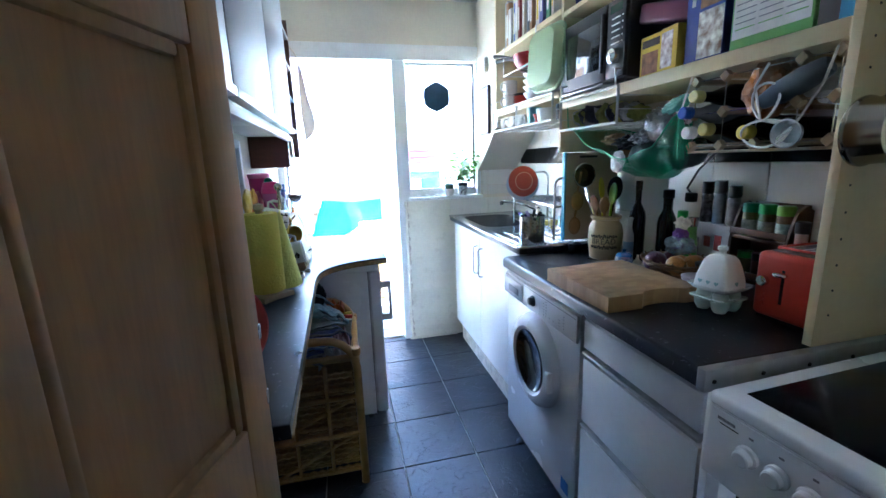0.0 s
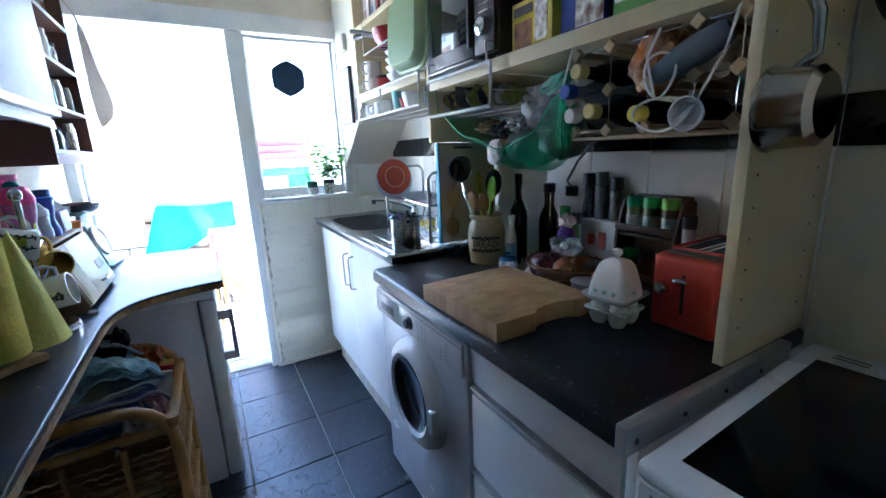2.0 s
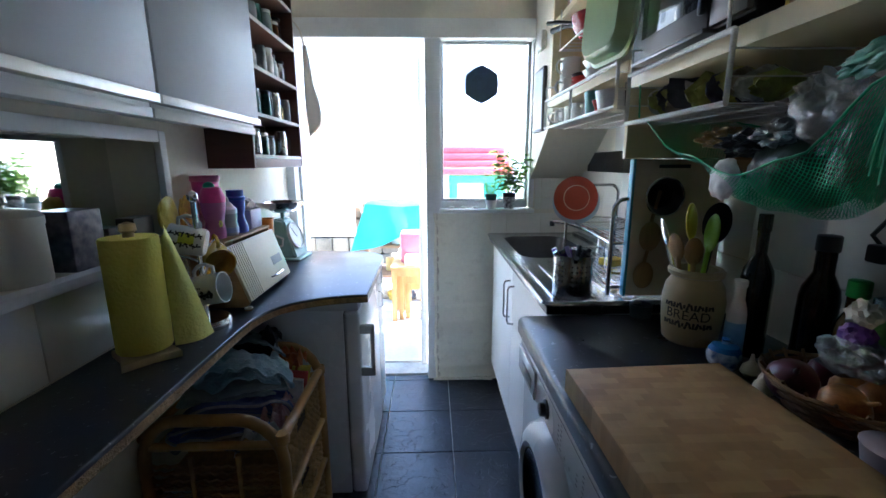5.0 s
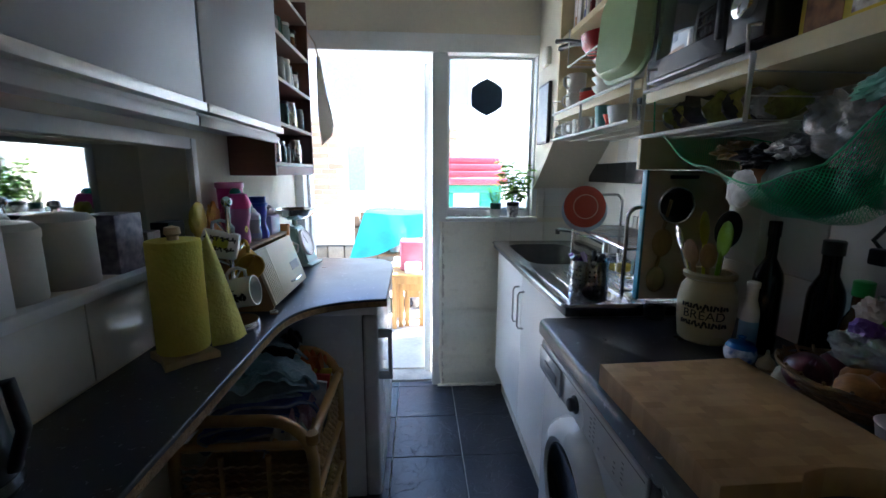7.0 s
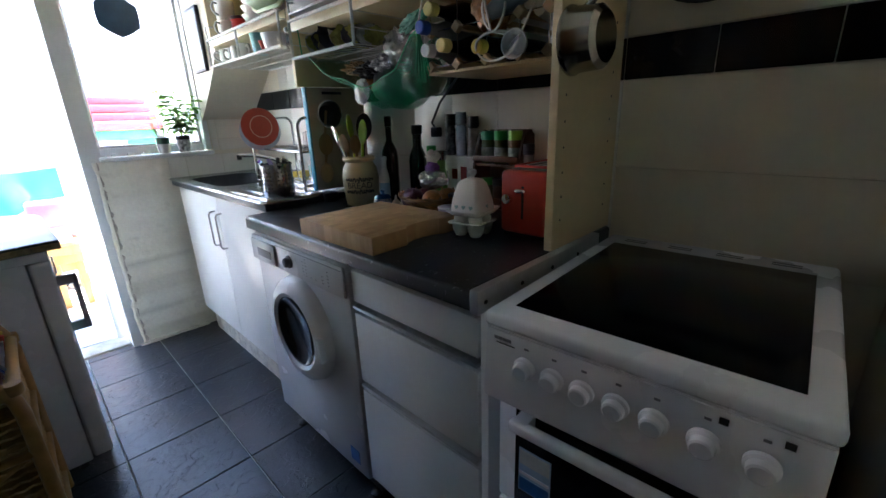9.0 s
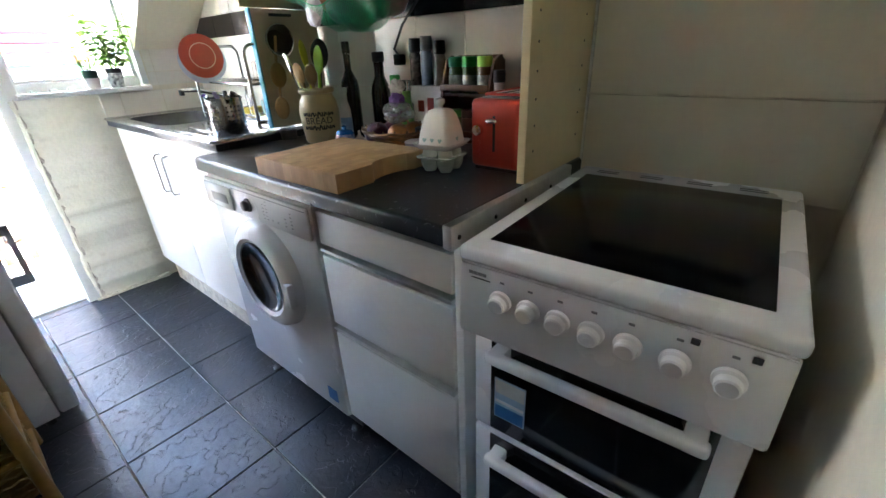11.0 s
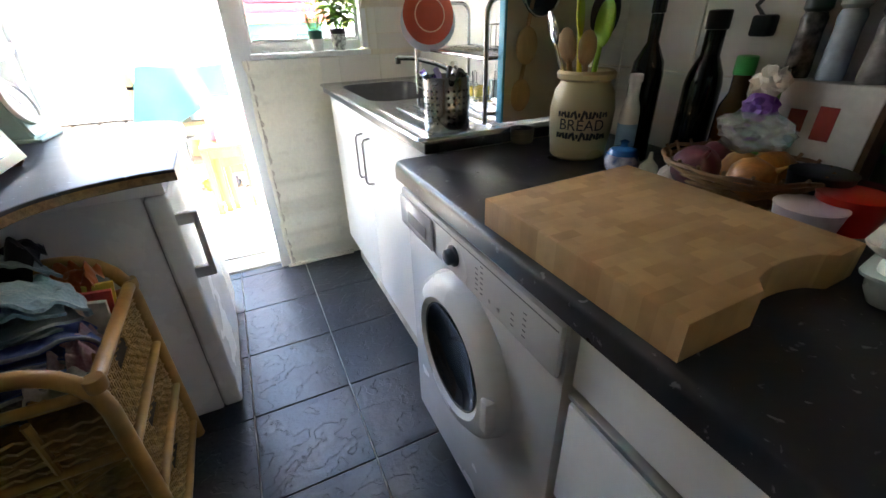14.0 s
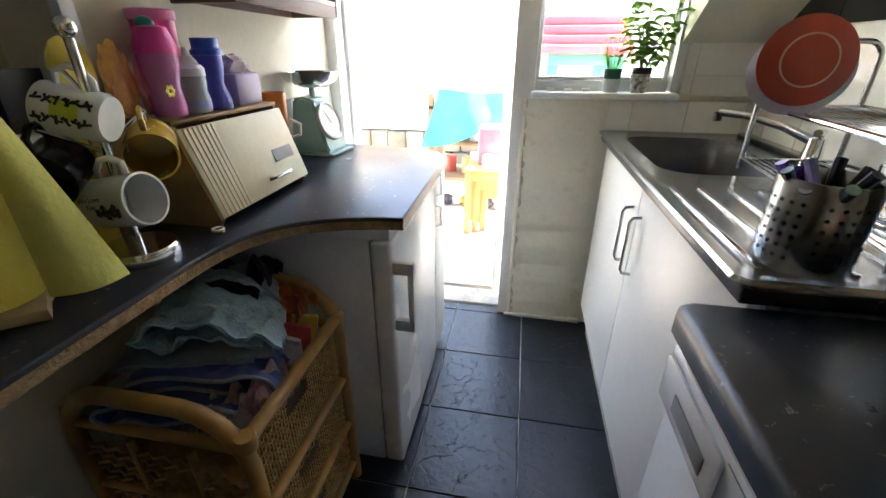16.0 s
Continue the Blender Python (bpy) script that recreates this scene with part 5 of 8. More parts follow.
SPY = plain("yellow_silicone", (0.62, 0.56, 0.02), 0.45)
SPG = plain("lime_silicone", (0.28, 0.52, 0.02), 0.45)
utensil("spatula", 0.255, (0.0, 0.035), SPY, "yellow silicone spoon standing in the crock", 0.03, 0.045)
utensil("spatula", 0.235, (0.015, -0.012), SPG, "lime green silicone spoon standing in the crock", 0.028, 0.045)
utensil("wooden_spoon", 0.205, (-0.04, 0.015), WOOD_S, "wooden spoon standing in the crock", 0.022, 0.034)
utensil("wooden_spoon", 0.20, (-0.02, -0.015), WOOD_S, "wooden spoon standing in the crock", 0.02, 0.034)
utensil("ladle", 0.235, (-0.05, 0.05), CHROME, "steel serving spoon standing in the crock", 0.02, 0.035)
utensil("spatula", 0.25, (0.045, 0.02), BLACKM, "black nylon slice standing in the crock", 0.03, 0.05)


def bottle(at, r, h, glass, cap, label, name="bottle", labelmat=None, capm=0.03, neck=0.4, group=""):
    ob = thing(name, at, label, name.replace("_", " "), group)
    add_lathe("body", [(0, 0), (r * 0.95, 0), (r, 0.004), (r, h * 0.6), (r * 0.9, h * 0.68), (r * neck, h * 0.8), (r * neck, h * 0.97), (0, h * 0.97)], glass, ob, at)
    add_lathe("cap", [(0, 0), (r * neck * 1.18, 0), (r * neck * 1.18, capm), (r * neck, capm + 0.002), (0, capm + 0.002)], cap, ob, (at[0], at[1], at[2] + h * 0.972))
    if labelmat:
        add_lathe("label", [(r + 0.0006, h * 0.12), (r + 0.0006, h * 0.5), (r + 0.0001, h * 0.5), (r + 0.0001, h * 0.12)], labelmat, ob, at)
    return ob


bottle((2.475, 3.165, ZT), 0.031, 0.29, DGLASS, DGLASS, "tall dark oil bottle", capm=0.035, neck=0.36)
bottle((2.425, 3.145, ZT), 0.019, 0.17, PAPER, PAPER, "slim white bottle with a pale blue label", labelmat=plain("pale_blue_print", (0.25, 0.42, 0.6), 0.4), neck=0.6, capm=0.012)
# this bottle is oversized to darken the tiles, for dark clutter and net shade
bottle((2.548, 3.09, ZT), 0.034, 0.26, DGLASS, BLACKM, "dark bottle enlarged to stand for clutter and shade on the tiles", neck=0.5)
bottle((2.552, 3.02, ZT), 0.027, 0.185, mat("amber_sauce", (0.09, 0.04, 0.01), 0.15, bump=0.0), GREENP, "brown sauce bottle against the tiles", neck=0.55)
bottle((2.535, 2.955, ZT), 0.02, 0.17, plain("green_label_plastic", (0.2, 0.42, 0.12), 0.3), STEEL, "small jar with a lime label and grey lid", "spice_jar", labelmat=PRINT_G, neck=0.75)
turned("ramekin", [(0, 0), (0.028, 0), (0.031, 0.035), (0.028, 0.035), (0.026, 0.005), (0, 0.005)], (2.35, 3.405, ZT), plain("charcoal_ceramic", (0.05, 0.05, 0.055), 0.4), "small charcoal ramekin on the worktop", "ramekin")
sp_ = thing("sugar_pot", (2.375, 3.10, ZT), "small blue and white lidded pot", "lidded pot")
add_lathe("pot", [(0, 0), (0.022, 0), (0.031, 0.014), (0.033, 0.028), (0.029, 0.04), (0, 0.04)], mat("blue_white_glaze", (0.45, 0.5, 0.58), 0.2, vary=0.5, scale=60, dark=(0.03, 0.1, 0.3)), sp_, (2.375, 3.10, ZT))
add_lathe("lid", [(0.031, 0.04), (0.025, 0.05), (0.008, 0.054), (0.006, 0.059), (0.009, 0.064), (0, 0.068)], plain("blue_glaze", (0.02, 0.13, 0.36), 0.2), sp_, (2.375, 3.10, ZT), "blue domed lid")
for k, (x, yy) in enumerate(((2.40, 3.055), (2.405, 3.015), (2.375, 2.99))):
    t = lathe(B(), [(0, 0), (0.012, 0.002), (0.019, 0.012), (0.016, 0.024), (0.005, 0.036), (0.003, 0.05), (0, 0.05)], 14)
    g = solid("garlic", t, mat("garlic_skin", (0.62, 0.56, 0.46), 0.6, vary=0.15, scale=30), "bulb of garlic on the worktop", "garlic", "", "garlic bulbs")
    g.matrix_basis = pose(x, yy, ZT, 0, 0, 40 * k)

# wicker basket with onions
bs = thing("wicker_basket", (2.455, 2.925, ZT), "shallow wicker basket heaped with onions", "basket")
WICK = mat("brown_wicker", (0.22, 0.12, 0.05), 0.6, vary=0.35, scale=40, bump=0.2)
BX, BY = 2.455, 2.925
for k in range(7):
    r = 0.075 + 0.006 * k
    part("wicker_hoop", tube(B(), [(BX + r * math.cos(radians(a)) * 0.95, BY + r * 1.12 * math.sin(radians(a)), ZT + 0.006 + 0.0085 * k + 0.002 * math.sin(radians(a * 9 + 180 * k))) for a in range(0, 360, 8)], 0.0042, 6, True), WICK, bs)
for k in range(20):
    a = radians(18 * k)
    part("wicker_stake", tube(B(), [(BX + 0.07 * math.cos(a), BY + 0.08 * math.sin(a), ZT + 0.004), (BX + 0.108 * math.cos(a), BY + 0.125 * math.sin(a), ZT + 0.066)], 0.003, 5), WICK, bs)
part("base", lathe(B(), [(0, 0), (0.078, 0), (0.078, 0.005), (0, 0.005)], 24, pose(BX, BY, ZT)), WICK, bs)


def onion(c, r, col, label):
    ob = solid("onion", lathe(B(), [(0, 0), (r * 0.5, r * 0.1), (r * 0.92, r * 0.55), (r, r * 0.95), (r * 0.85, r * 1.4), (r * 0.4, r * 1.72), (r * 0.12, r * 1.9), (r * 0.06, r * 2.3), (0, r * 2.3)], 20), col, label, "onion", "", "onions in the basket")
    ob.matrix_basis = pose(*c)
    return ob


ORED = mat("red_onion_skin", (0.10, 0.02, 0.035), 0.3, vary=0.5, scale=12, stretch=(6, 6, 0.5))
OBR = mat("brown_onion_skin", (0.42, 0.17, 0.04), 0.4, vary=0.4, scale=12, stretch=(6, 6, 0.5))
onion((2.415, 2.985, 0.918), 0.04, ORED, "large red onion in the wicker basket").rotation_euler = (0.6, -0.5, 0)
onion((2.40, 2.90, 0.93), 0.036, OBR, "brown onion in the wicker basket").rotation_euler = (0.9, 0.3, 0)
onion((2.46, 2.945, 0.915), 0.036, OBR, "brown onion in the wicker basket").rotation_euler = (0.3, 0.9, 0)
onion((2.485, 2.87, 0.92), 0.038, OBR, "brown onion in the wicker basket").rotation_euler = (-0.8, 0.4, 0)
onion((2.47, 2.99, 0.92), 0.033, ORED, "red onion in the wicker basket").rotation_euler = (0.2, 0.6, 0)
solid("garlic_bag", lump(B(), (2.455, 2.92, 1.01), (0.04, 0.055, 0.032), 0.35, 3, 5.5), FILM, "clear crinkled bag on the onions", "plastic bag", sharp=20)
solid("garlic_net", lump(B(), (2.46, 2.925, 1.045), (0.022, 0.026, 0.026), 0.3, 3, 2.2), mat("purple_label", (0.16, 0.05, 0.3), 0.5, vary=0.4, scale=20), "purple-labelled garlic packet on the onions", "packet", sharp=20)
solid("paper_bag", lump(B(), (2.46, 2.92, 1.085), (0.018, 0.024, 0.022), 0.5, 4, 6.1), mat("cream_paper", (0.6, 0.55, 0.48), 0.7, vary=0.3, scale=20), "scrunched cream paper twist", "paper", sharp=20)
for k, (x, yy, mtl, lab) in enumerate(((2.40, 2.785, mat("pale_plastic", (0.5, 0.42, 0.45), 0.4), "pale plastic tub of bits"), (2.46, 2.765, REDP, "flat red plastic tub lid"), (2.485, 2.82, DARKPLASTIC, "dark plastic food tub on the worktop"))):
    turned("food_tub", [(0, 0), (0.036, 0), (0.042, 0.035 + 0.012 * k), (0.044, 0.04 + 0.012 * k), (0.04, 0.042 + 0.012 * k), (0, 0.04 + 0.012 * k)], (x, yy, ZT), mtl, lab, "food tub")
# recipe box with mills on it
carton("recipe_box", 2.565, 2.612, 2.815, 2.985, ZT, 1.078, PAPER, "white printed carton standing against the tiles", "carton", ((0.32, 0.47, 0.55, 0.75, plain("red_print", (0.35, 0.06, 0.03))), (0.56, 0.72, 0.5, 0.8, plain("dark_red_print", (0.3, 0.03, 0.02))), (0.1, 0.2, 0.4, 0.7, MARK)))
for k, (yy, h, mtl) in enumerate(((2.955, 0.14, mat("peppercorns", (0.12, 0.11, 0.1), 0.12, vary=0.7, scale=70, dark=(0.01, 0.01, 0.01), bump=0.0)), (2.905, 0.145, mat("salt_blue_label", (0.35, 0.42, 0.5), 0.2, vary=0.4, scale=20)), (2.85, 0.13, mat("pepper_label", (0.3, 0.29, 0.28), 0.3, vary=0.7, scale=20, dark=(0.02, 0.02, 0.02))))):
    ob = thing("grinder", (2.588, yy, 1.079), "salt or pepper mill standing on the carton", "grinder", "mills on the carton")
    add_lathe("jar", [(0, 0), (0.018, 0), (0.019, 0.01), (0.017, h * 0.5), (0.0185, h * 0.64), (0.015, h * 0.7), (0, h * 0.7)], mtl, ob, (2.588, yy, 1.079))
    add_lathe("cap", [(0.015, h * 0.701), (0.0195, h * 0.74), (0.0185, h), (0, h)], BLACKM if k != 1 else CLR, ob, (2.588, yy, 1.079), "grinding cap")
# spice rack
sr = thing("spice_rack", (2.57, 2.715, ZT), "dark wooden two-tier spice rack with arched ends", "spice rack")
DW = mat("dark_oak", (0.09, 0.045, 0.02), 0.45, vary=0.35, scale=6, grain=50, stretch=(1, 6, 1))
for yy in (2.628, 2.797):
    bm = B()
    prof = [(0, 0), (0.085, 0), (0.085, 0.25), (0.06, 0.265), (0.03, 0.25), (0.012, 0.2), (0.0, 0.15)]
    t = slab(B(), prof, -0.004, 0.004)
    join(bm, t, Matrix.Translation((2.525, yy, ZT)) @ Matrix.Rotation(radians(90), 4, "X"))
    part("end_panel", bm, DW, sr)
part("back_panel", box(B(), 2.604, 2.611, 2.633, 2.792, ZT, 1.165, 0.001), DW, sr)
for z in (0.93, 1.062):
    part("tier", box(B(), 2.53, 2.603, 2.633, 2.792, z - 0.008, z, 0.001), DW, sr)
    part("guard_rail", box(B(), 2.522, 2.529, 2.625, 2.80, z + 0.008, z + 0.026, 0.002), DW, sr)
for k, (yy, cp_) in enumerate(((2.768, plain("dark_green_cap", (0.01, 0.22, 0.1), 0.4)), (2.716, plain("mid_green_cap", (0.02, 0.3, 0.05), 0.4)), (2.662, plain("lime_cap", (0.25, 0.5, 0.04), 0.4)))):
    ob = thing("spice_jar", (2.562, yy, 1.0625), "glass herb jar with a green cap in the rack", "spice jar", "herb jars in the rack")
    add_lathe("jar", [(0, 0), (0.02, 0), (0.021, 0.004), (0.021, 0.066), (0.018, 0.072), (0, 0.072)], mat("herb_jar", ((0.12, 0.16, 0.07), (0.1, 0.13, 0.05), (0.2, 0.12, 0.06))[k], 0.12, vary=0.5, scale=40, bump=0.0), ob, (2.562, yy, 1.0625))
    add_lathe("label", [(0.0214, 0.016), (0.0214, 0.05), (0.021, 0.05), (0.021, 0.016)], mat("herb_label", (0.42, 0.46, 0.42), 0.4, vary=0.6, scale=50, dark=(0.08, 0.12, 0.1)), ob, (2.562, yy, 1.0625))
    add_lathe("cap", [(0, 0.0725), (0.0225, 0.0725), (0.0225, 0.096), (0.02, 0.1), (0, 0.1)], cp_, ob, (2.562, yy, 1.0625))
for k, yy in enumerate((2.772, 2.725, 2.672)):
    ob = thing("spice_jar", (2.565, yy, 0.9305), "small spice jar on the lower tier", "spice jar", "spice jars on the lower tier")
    add_lathe("jar", [(0, 0), (0.02, 0), (0.02, 0.06), (0, 0.06)], mat("spice_powder", ((0.05, 0.1, 0.03), (0.06, 0.03, 0.02), (0.35, 0.12, 0.02))[k], 0.3), ob, (2.565, yy, 0.9305))
    add_lathe("cap", [(0, 0.0605), (0.021, 0.0605), (0.021, 0.082), (0, 0.082)], (GREENP, BLACKM, plain("orange_cap", (0.6, 0.16, 0.02)))[k], ob, (2.565, yy, 0.9305))
bottle((2.545, 2.602, ZT), 0.018, 0.2, mat("grey_label_bottle", (0.4, 0.38, 0.36), 0.35, vary=0.4), BLACKM, "slim bottle with a black cap behind the toaster", neck=0.8)

# ceramic egg holder
eg = thing("egg_holder", (2.325, 2.605, ZT), "ceramic egg tray with eggs under a white domed lid", "egg holder")
EGX, EGY = 2.325, 2.605
EGS = Matrix.Translation((2.312, 2.625, ZT)) @ Matrix.Rotation(radians(8), 4, "Z") @ Matrix.Diagonal((0.86, 0.86, 0.92, 1)) @ Matrix.Translation((-2.325, -2.605, -ZT))
PALEG = plain("pale_green_glaze", (0.58, 0.66, 0.58), 0.25, vary=0.05)
for a in (-1, 1):
    for b in (-1, 1):
        add_lathe("cup", [(0, 0), (0.017, 0), (0.025, 0.014), (0.028, 0.03), (0.0285, 0.034), (0, 0.034)], PALEG, eg, (EGX + 0.026 * a, EGY + 0.027 * b, ZT), "pale green cup of the tray", 18)
for nm, prof_, mm_ in (("lower_tray", ((0.050, 0.034), (0.060, 0.037), (0.061, 0.041), (0.052, 0.042), (0.040, 0.038)), PALEG),
                       ("rim", ((0.046, 0.060), (0.054, 0.062), (0.066, 0.074), (0.0675, 0.078), (0.064, 0.077), (0.052, 0.067), (0.044, 0.066)), WHITE_C)):
    t = bmesh.new()
    rg = [[t.verts.new((EGX + x, EGY + y, ZT + z)) for x, y in rrect(-h_, h_, -h_, h_, 0.018)] for h_, z in prof_]
    for a, b in zip(rg, rg[1:]):
        for k in range(28):
            t.faces.new((a[k], a[(k + 1) % 28], b[(k + 1) % 28], b[k]))
    t.faces.new(rg[0]), t.faces.new(rg[-1])
    bmesh.ops.recalc_face_normals(t, faces=t.faces)
    part(nm, join(B(), t), mm_, eg)
for a in (-1, 1):
    for b in (-1, 1):
        part("egg", lump(B(), (EGX + 0.0265 * a, EGY + 0.0275 * b, ZT + 0.045), (0.0215, 0.0215, 0.026), 0.0), mat("pale_egg", (0.62, 0.66, 0.56), 0.5, vary=0.06), eg)
bm = B()
t = bmesh.new()
rg = []
for s, z in ((1.0, 0.068), (1.0, 0.074), (0.93, 0.10), (0.79, 0.13), (0.66, 0.15), (0.5, 0.161), (0.3, 0.165), (0.1, 0.166)):
    rg.append([t.verts.new((EGX + x * s, EGY + yy * s, ZT + z)) for x, yy in rrect(-0.054, 0.054, -0.054, 0.054, 0.016)])
for a, b in zip(rg, rg[1:]):
    for k in range(28):
        t.faces.new((a[k], a[(k + 1) % 28], b[(k + 1) % 28], b[k]))
t.faces.new(rg[-1])
join(bm, t)
ld = part("lid", bm, WHITE_C, eg, "white domed lid painted with hearts")
add_lathe("knob", [(0.009, 0.164), (0.0075, 0.171), (0.0145, 0.179), (0.014, 0.188), (0, 0.193)], WHITE_C, ld, (EGX, EGY, ZT), seg=18)
HEART = plain("pale_teal_paint", (0.3, 0.45, 0.42), 0.3)
for k in range(4):
    hbm = B()
    pts = []
    for a in range(0, 360, 20):
        r = radians(a)
        pts.append((0.00042 * 16 * math.sin(r) ** 3, 0.00042 * (13 * math.cos(r) - 5 * math.cos(2 * r) - 2 * math.cos(3 * r) - math.cos(4 * r))))
    base = Matrix.Translation((EGX - 0.0525, EGY + 0.026 - 0.026 * k, ZT + 0.088)) @ Matrix.Rotation(radians(-90), 4, "Z") @ Matrix.Rotation(radians(76), 4, "X")
    if k > 2:
        base = Matrix.Translation((EGX + 0.0, EGY - 0.0527, ZT + 0.088)) @ Matrix.Rotation(radians(76), 4, "X")
    slab(hbm, pts[::-1], -0.0008, 0.001, 0, base)
    part("painted_heart", hbm, HEART, ld)

for ob in eg.children_recursive:
    ob.data.transform(EGS)

# toaster
ts = thing("toaster", (2.47, 2.49, ZT), "red two-slot toaster with chrome knobs", "toaster")
TRED = plain("red_lacquer", (0.52, 0.05, 0.025), 0.42, vary=0.08)
TX0, TX1, TY0, TY1 = 2.354, 2.602, 2.426, 2.566
body = part("body", box(B(), TX0, TX1, TY0, TY1, ZT + 0.008, ZT + 0.172, 0.014, 4), TRED, ts)
part("base", box(B(), TX0 + 0.01, TX1 - 0.01, TY0 + 0.01, TY1 - 0.01, ZT, ZT + 0.0078), DARKPLASTIC, ts)
part("top_plate", box(B(), TX0 + 0.022, TX1 - 0.02, TY0 + 0.022, TY1 - 0.022, ZT + 0.1722, ZT + 0.1755, 0.0012), mat("dull_grey_top", (0.16, 0.155, 0.15), 0.4, 0.6, vary=0.15, scale=14), ts, "dull grey metal top")
part("bezel", tube(B(), [(TX0 + 0.05, TY0 + 0.016, ZT + 0.178), (TX1 - 0.016, TY0 + 0.016, ZT + 0.178), (TX1 - 0.016, TY1 - 0.016, ZT + 0.178), (TX0 + 0.05, TY1 - 0.016, ZT + 0.178)], 0.0042, 8, True), TRED, ts, "raised red rim round the slots")
for yy in (TY0 + 0.028, TY0 + 0.082):
    part("slot", box(B(), TX0 + 0.065, TX1 - 0.03, yy, yy + 0.030, ZT + 0.1762, ZT + 0.1772), BLACKM, ts, "dark bread slot")
    part("slot_rim", tube(B(), [(TX0 + 0.063, yy - 0.002, ZT + 0.177), (TX1 - 0.028, yy - 0.002, ZT + 0.177), (TX1 - 0.028, yy + 0.034, ZT + 0.177), (TX0 + 0.063, yy + 0.034, ZT + 0.177)], 0.002, 6, True), CHROME, ts)
part("lever_slot", box(B(), TX0 - 0.0008, TX0 + 0.0006, TY0 + 0.065, TY0 + 0.072, ZT + 0.05, ZT + 0.135), BLACKM, ts)
part("lever", lump(B(), (TX0 - 0.012, TY0 + 0.0685, ZT + 0.125), (0.012, 0.017, 0.007), 0.0), CHROME, ts, "chrome lever")
add_lathe("browning_knob", [(0, 0), (0.013, 0), (0.0125, 0.012), (0, 0.014)], CHROME, ts, (TX0, TY0 + 0.112, ZT + 0.1), "chrome knob", 20, (0, -90, 0))
for k in range(3):
    add_lathe("button", [(0, 0), (0.005, 0), (0.005, 0.003), (0, 0.003)], TRED, ts, (TX0, TY0 + 0.112, ZT + 0.07 - 0.014 * k), "", 12, (0, -90, 0))
pc = thing("power_cable", (2.6, 3.0, 1.1), "black mains cable hanging from a wall socket", "cable")
part("lead", tube(B(), [(2.606, 3.04, 1.165), (2.60, 3.06, 1.19), (2.585, 3.0, 1.26), (2.575, 2.90, 1.34)], 0.0042, 7), BLACKM, pc)
part("plug", box(B(), 2.585, 2.613, 3.02, 3.055, 1.14, 1.175, 0.005), BLACKM, pc)

# ---- sink things ----
cd_ = thing("cutlery_drainer", (2.18, 3.50, 0.935), "perforated steel cutlery drainer full of cutlery", "cutlery drainer")
DXc, DYc = 2.182, 3.50
add_lathe("cylinder", [(0, 0), (0.056, 0), (0.058, 0.003), (0.058, 0.125), (0.0565, 0.127), (0.055, 0.125), (0.055, 0.005), (0, 0.005)], STEEL, cd_, (DXc, DYc, 0.9355), seg=40)
for a in range(26):
    for k in range(6):
        if a % 6 == 5:
            continue
        th = radians(360 * a / 26)
        part("hole", lathe(B(), [(0, 0), (0.0028, 0), (0.0028, 0.0006), (0, 0.0006)], 8, Matrix.Translation((DXc + 0.0581 * math.cos(th), DYc + 0.0581 * math.sin(th), 0.958 + 0.015 * k)) @ Euler((0, radians(90), th)).to_matrix().to_4x4()), BLACKM, cd_)
hm = [PURPLEP, STEEL, BLACKM, STEEL, STEEL, BLACKM, STEEL, BLACKM, plain("lilac_handle", (0.35, 0.28, 0.5), 0.4)]
rng = random.Random(3)
for k in range(12):
    a, r = rng.uniform(0, 6.28), rng.uniform(0.005, 0.04)
    x, yy = DXc + r * math.cos(a), DYc + r * math.sin(a)
    h = rng.uniform(0.112, 0.14)
    ob = thing("cutlery", (x, yy, 0.95), "piece of cutlery standing in the drainer", "cutlery", "cutlery in the drainer")
    top = (x + 0.03 * math.cos(a), yy + 0.03 * math.sin(a), 0.94 + h)
    part("handle", tube(B(), [(x * 0.5 + DXc * 0.5, yy * 0.5 + DYc * 0.5, 0.95), (x, yy, 1.03), top], [0.003, 0.005, 0.008], 8), hm[k % 9], ob)

dr = thing("dish_rack", (2.43, 3.78, 0.935), "two-tier chrome wire dish rack with hooped ends", "dish rack")
ZR = 1.095
RF0, RF1, RB = (2.345, 4.085), (2.285, 3.485), 2.565


def rack_hoop(xf, y, ztop):
    pts = [(xf, y, 0.936), (xf, y, ztop - 0.035)]
    for k in range(1, 6):
        a = radians(18 * k)
        pts.append((xf + 0.035 * (1 - math.cos(a)), y, ztop - 0.035 + 0.035 * math.sin(a)))
    for k in range(0, 6):
        a = radians(90 - 18 * k)
        pts.append((RB - 0.035 + 0.035 * math.cos(a), y, ztop - 0.035 + 0.035 * math.sin(a)))
    return pts + [(RB, y, 0.936)]


part("hooped_end", tube(B(), rack_hoop(RF0[0], RF0[1], 1.235), 0.0062, 10), STEEL, dr)
part("hooped_end", tube(B(), rack_hoop(RF1[0], RF1[1], 1.225), 0.0062, 10), STEEL, dr)
for z in (ZR, 0.962):
    part("tier_frame", tube(B(), [(RF0[0], RF0[1], z), (RF1[0], RF1[1], z), (RB, RF1[1], z), (RB, RF0[1], z)], 0.0048, 8, True), CHROME, dr)
    for k in range(1, 15):
        u = k / 15
        part("tier_wire", tube(B(), [(RF0[0] + (RB - RF0[0]) * u, RF0[1], z), (RF1[0] + (RB - RF1[0]) * u, RF1[1], z)], 0.0019, 5), CHROME, dr)
    for u in (0.2, 0.5, 0.8):
        y_ = RF0[1] + (RF1[1] - RF0[1]) * u
        part("cross_wire", tube(B(), [(RF0[0] + (RF1[0] - RF0[0]) * u, y_, z - 0.004), (RB, y_, z - 0.004)], 0.0028, 6), CHROME, dr)
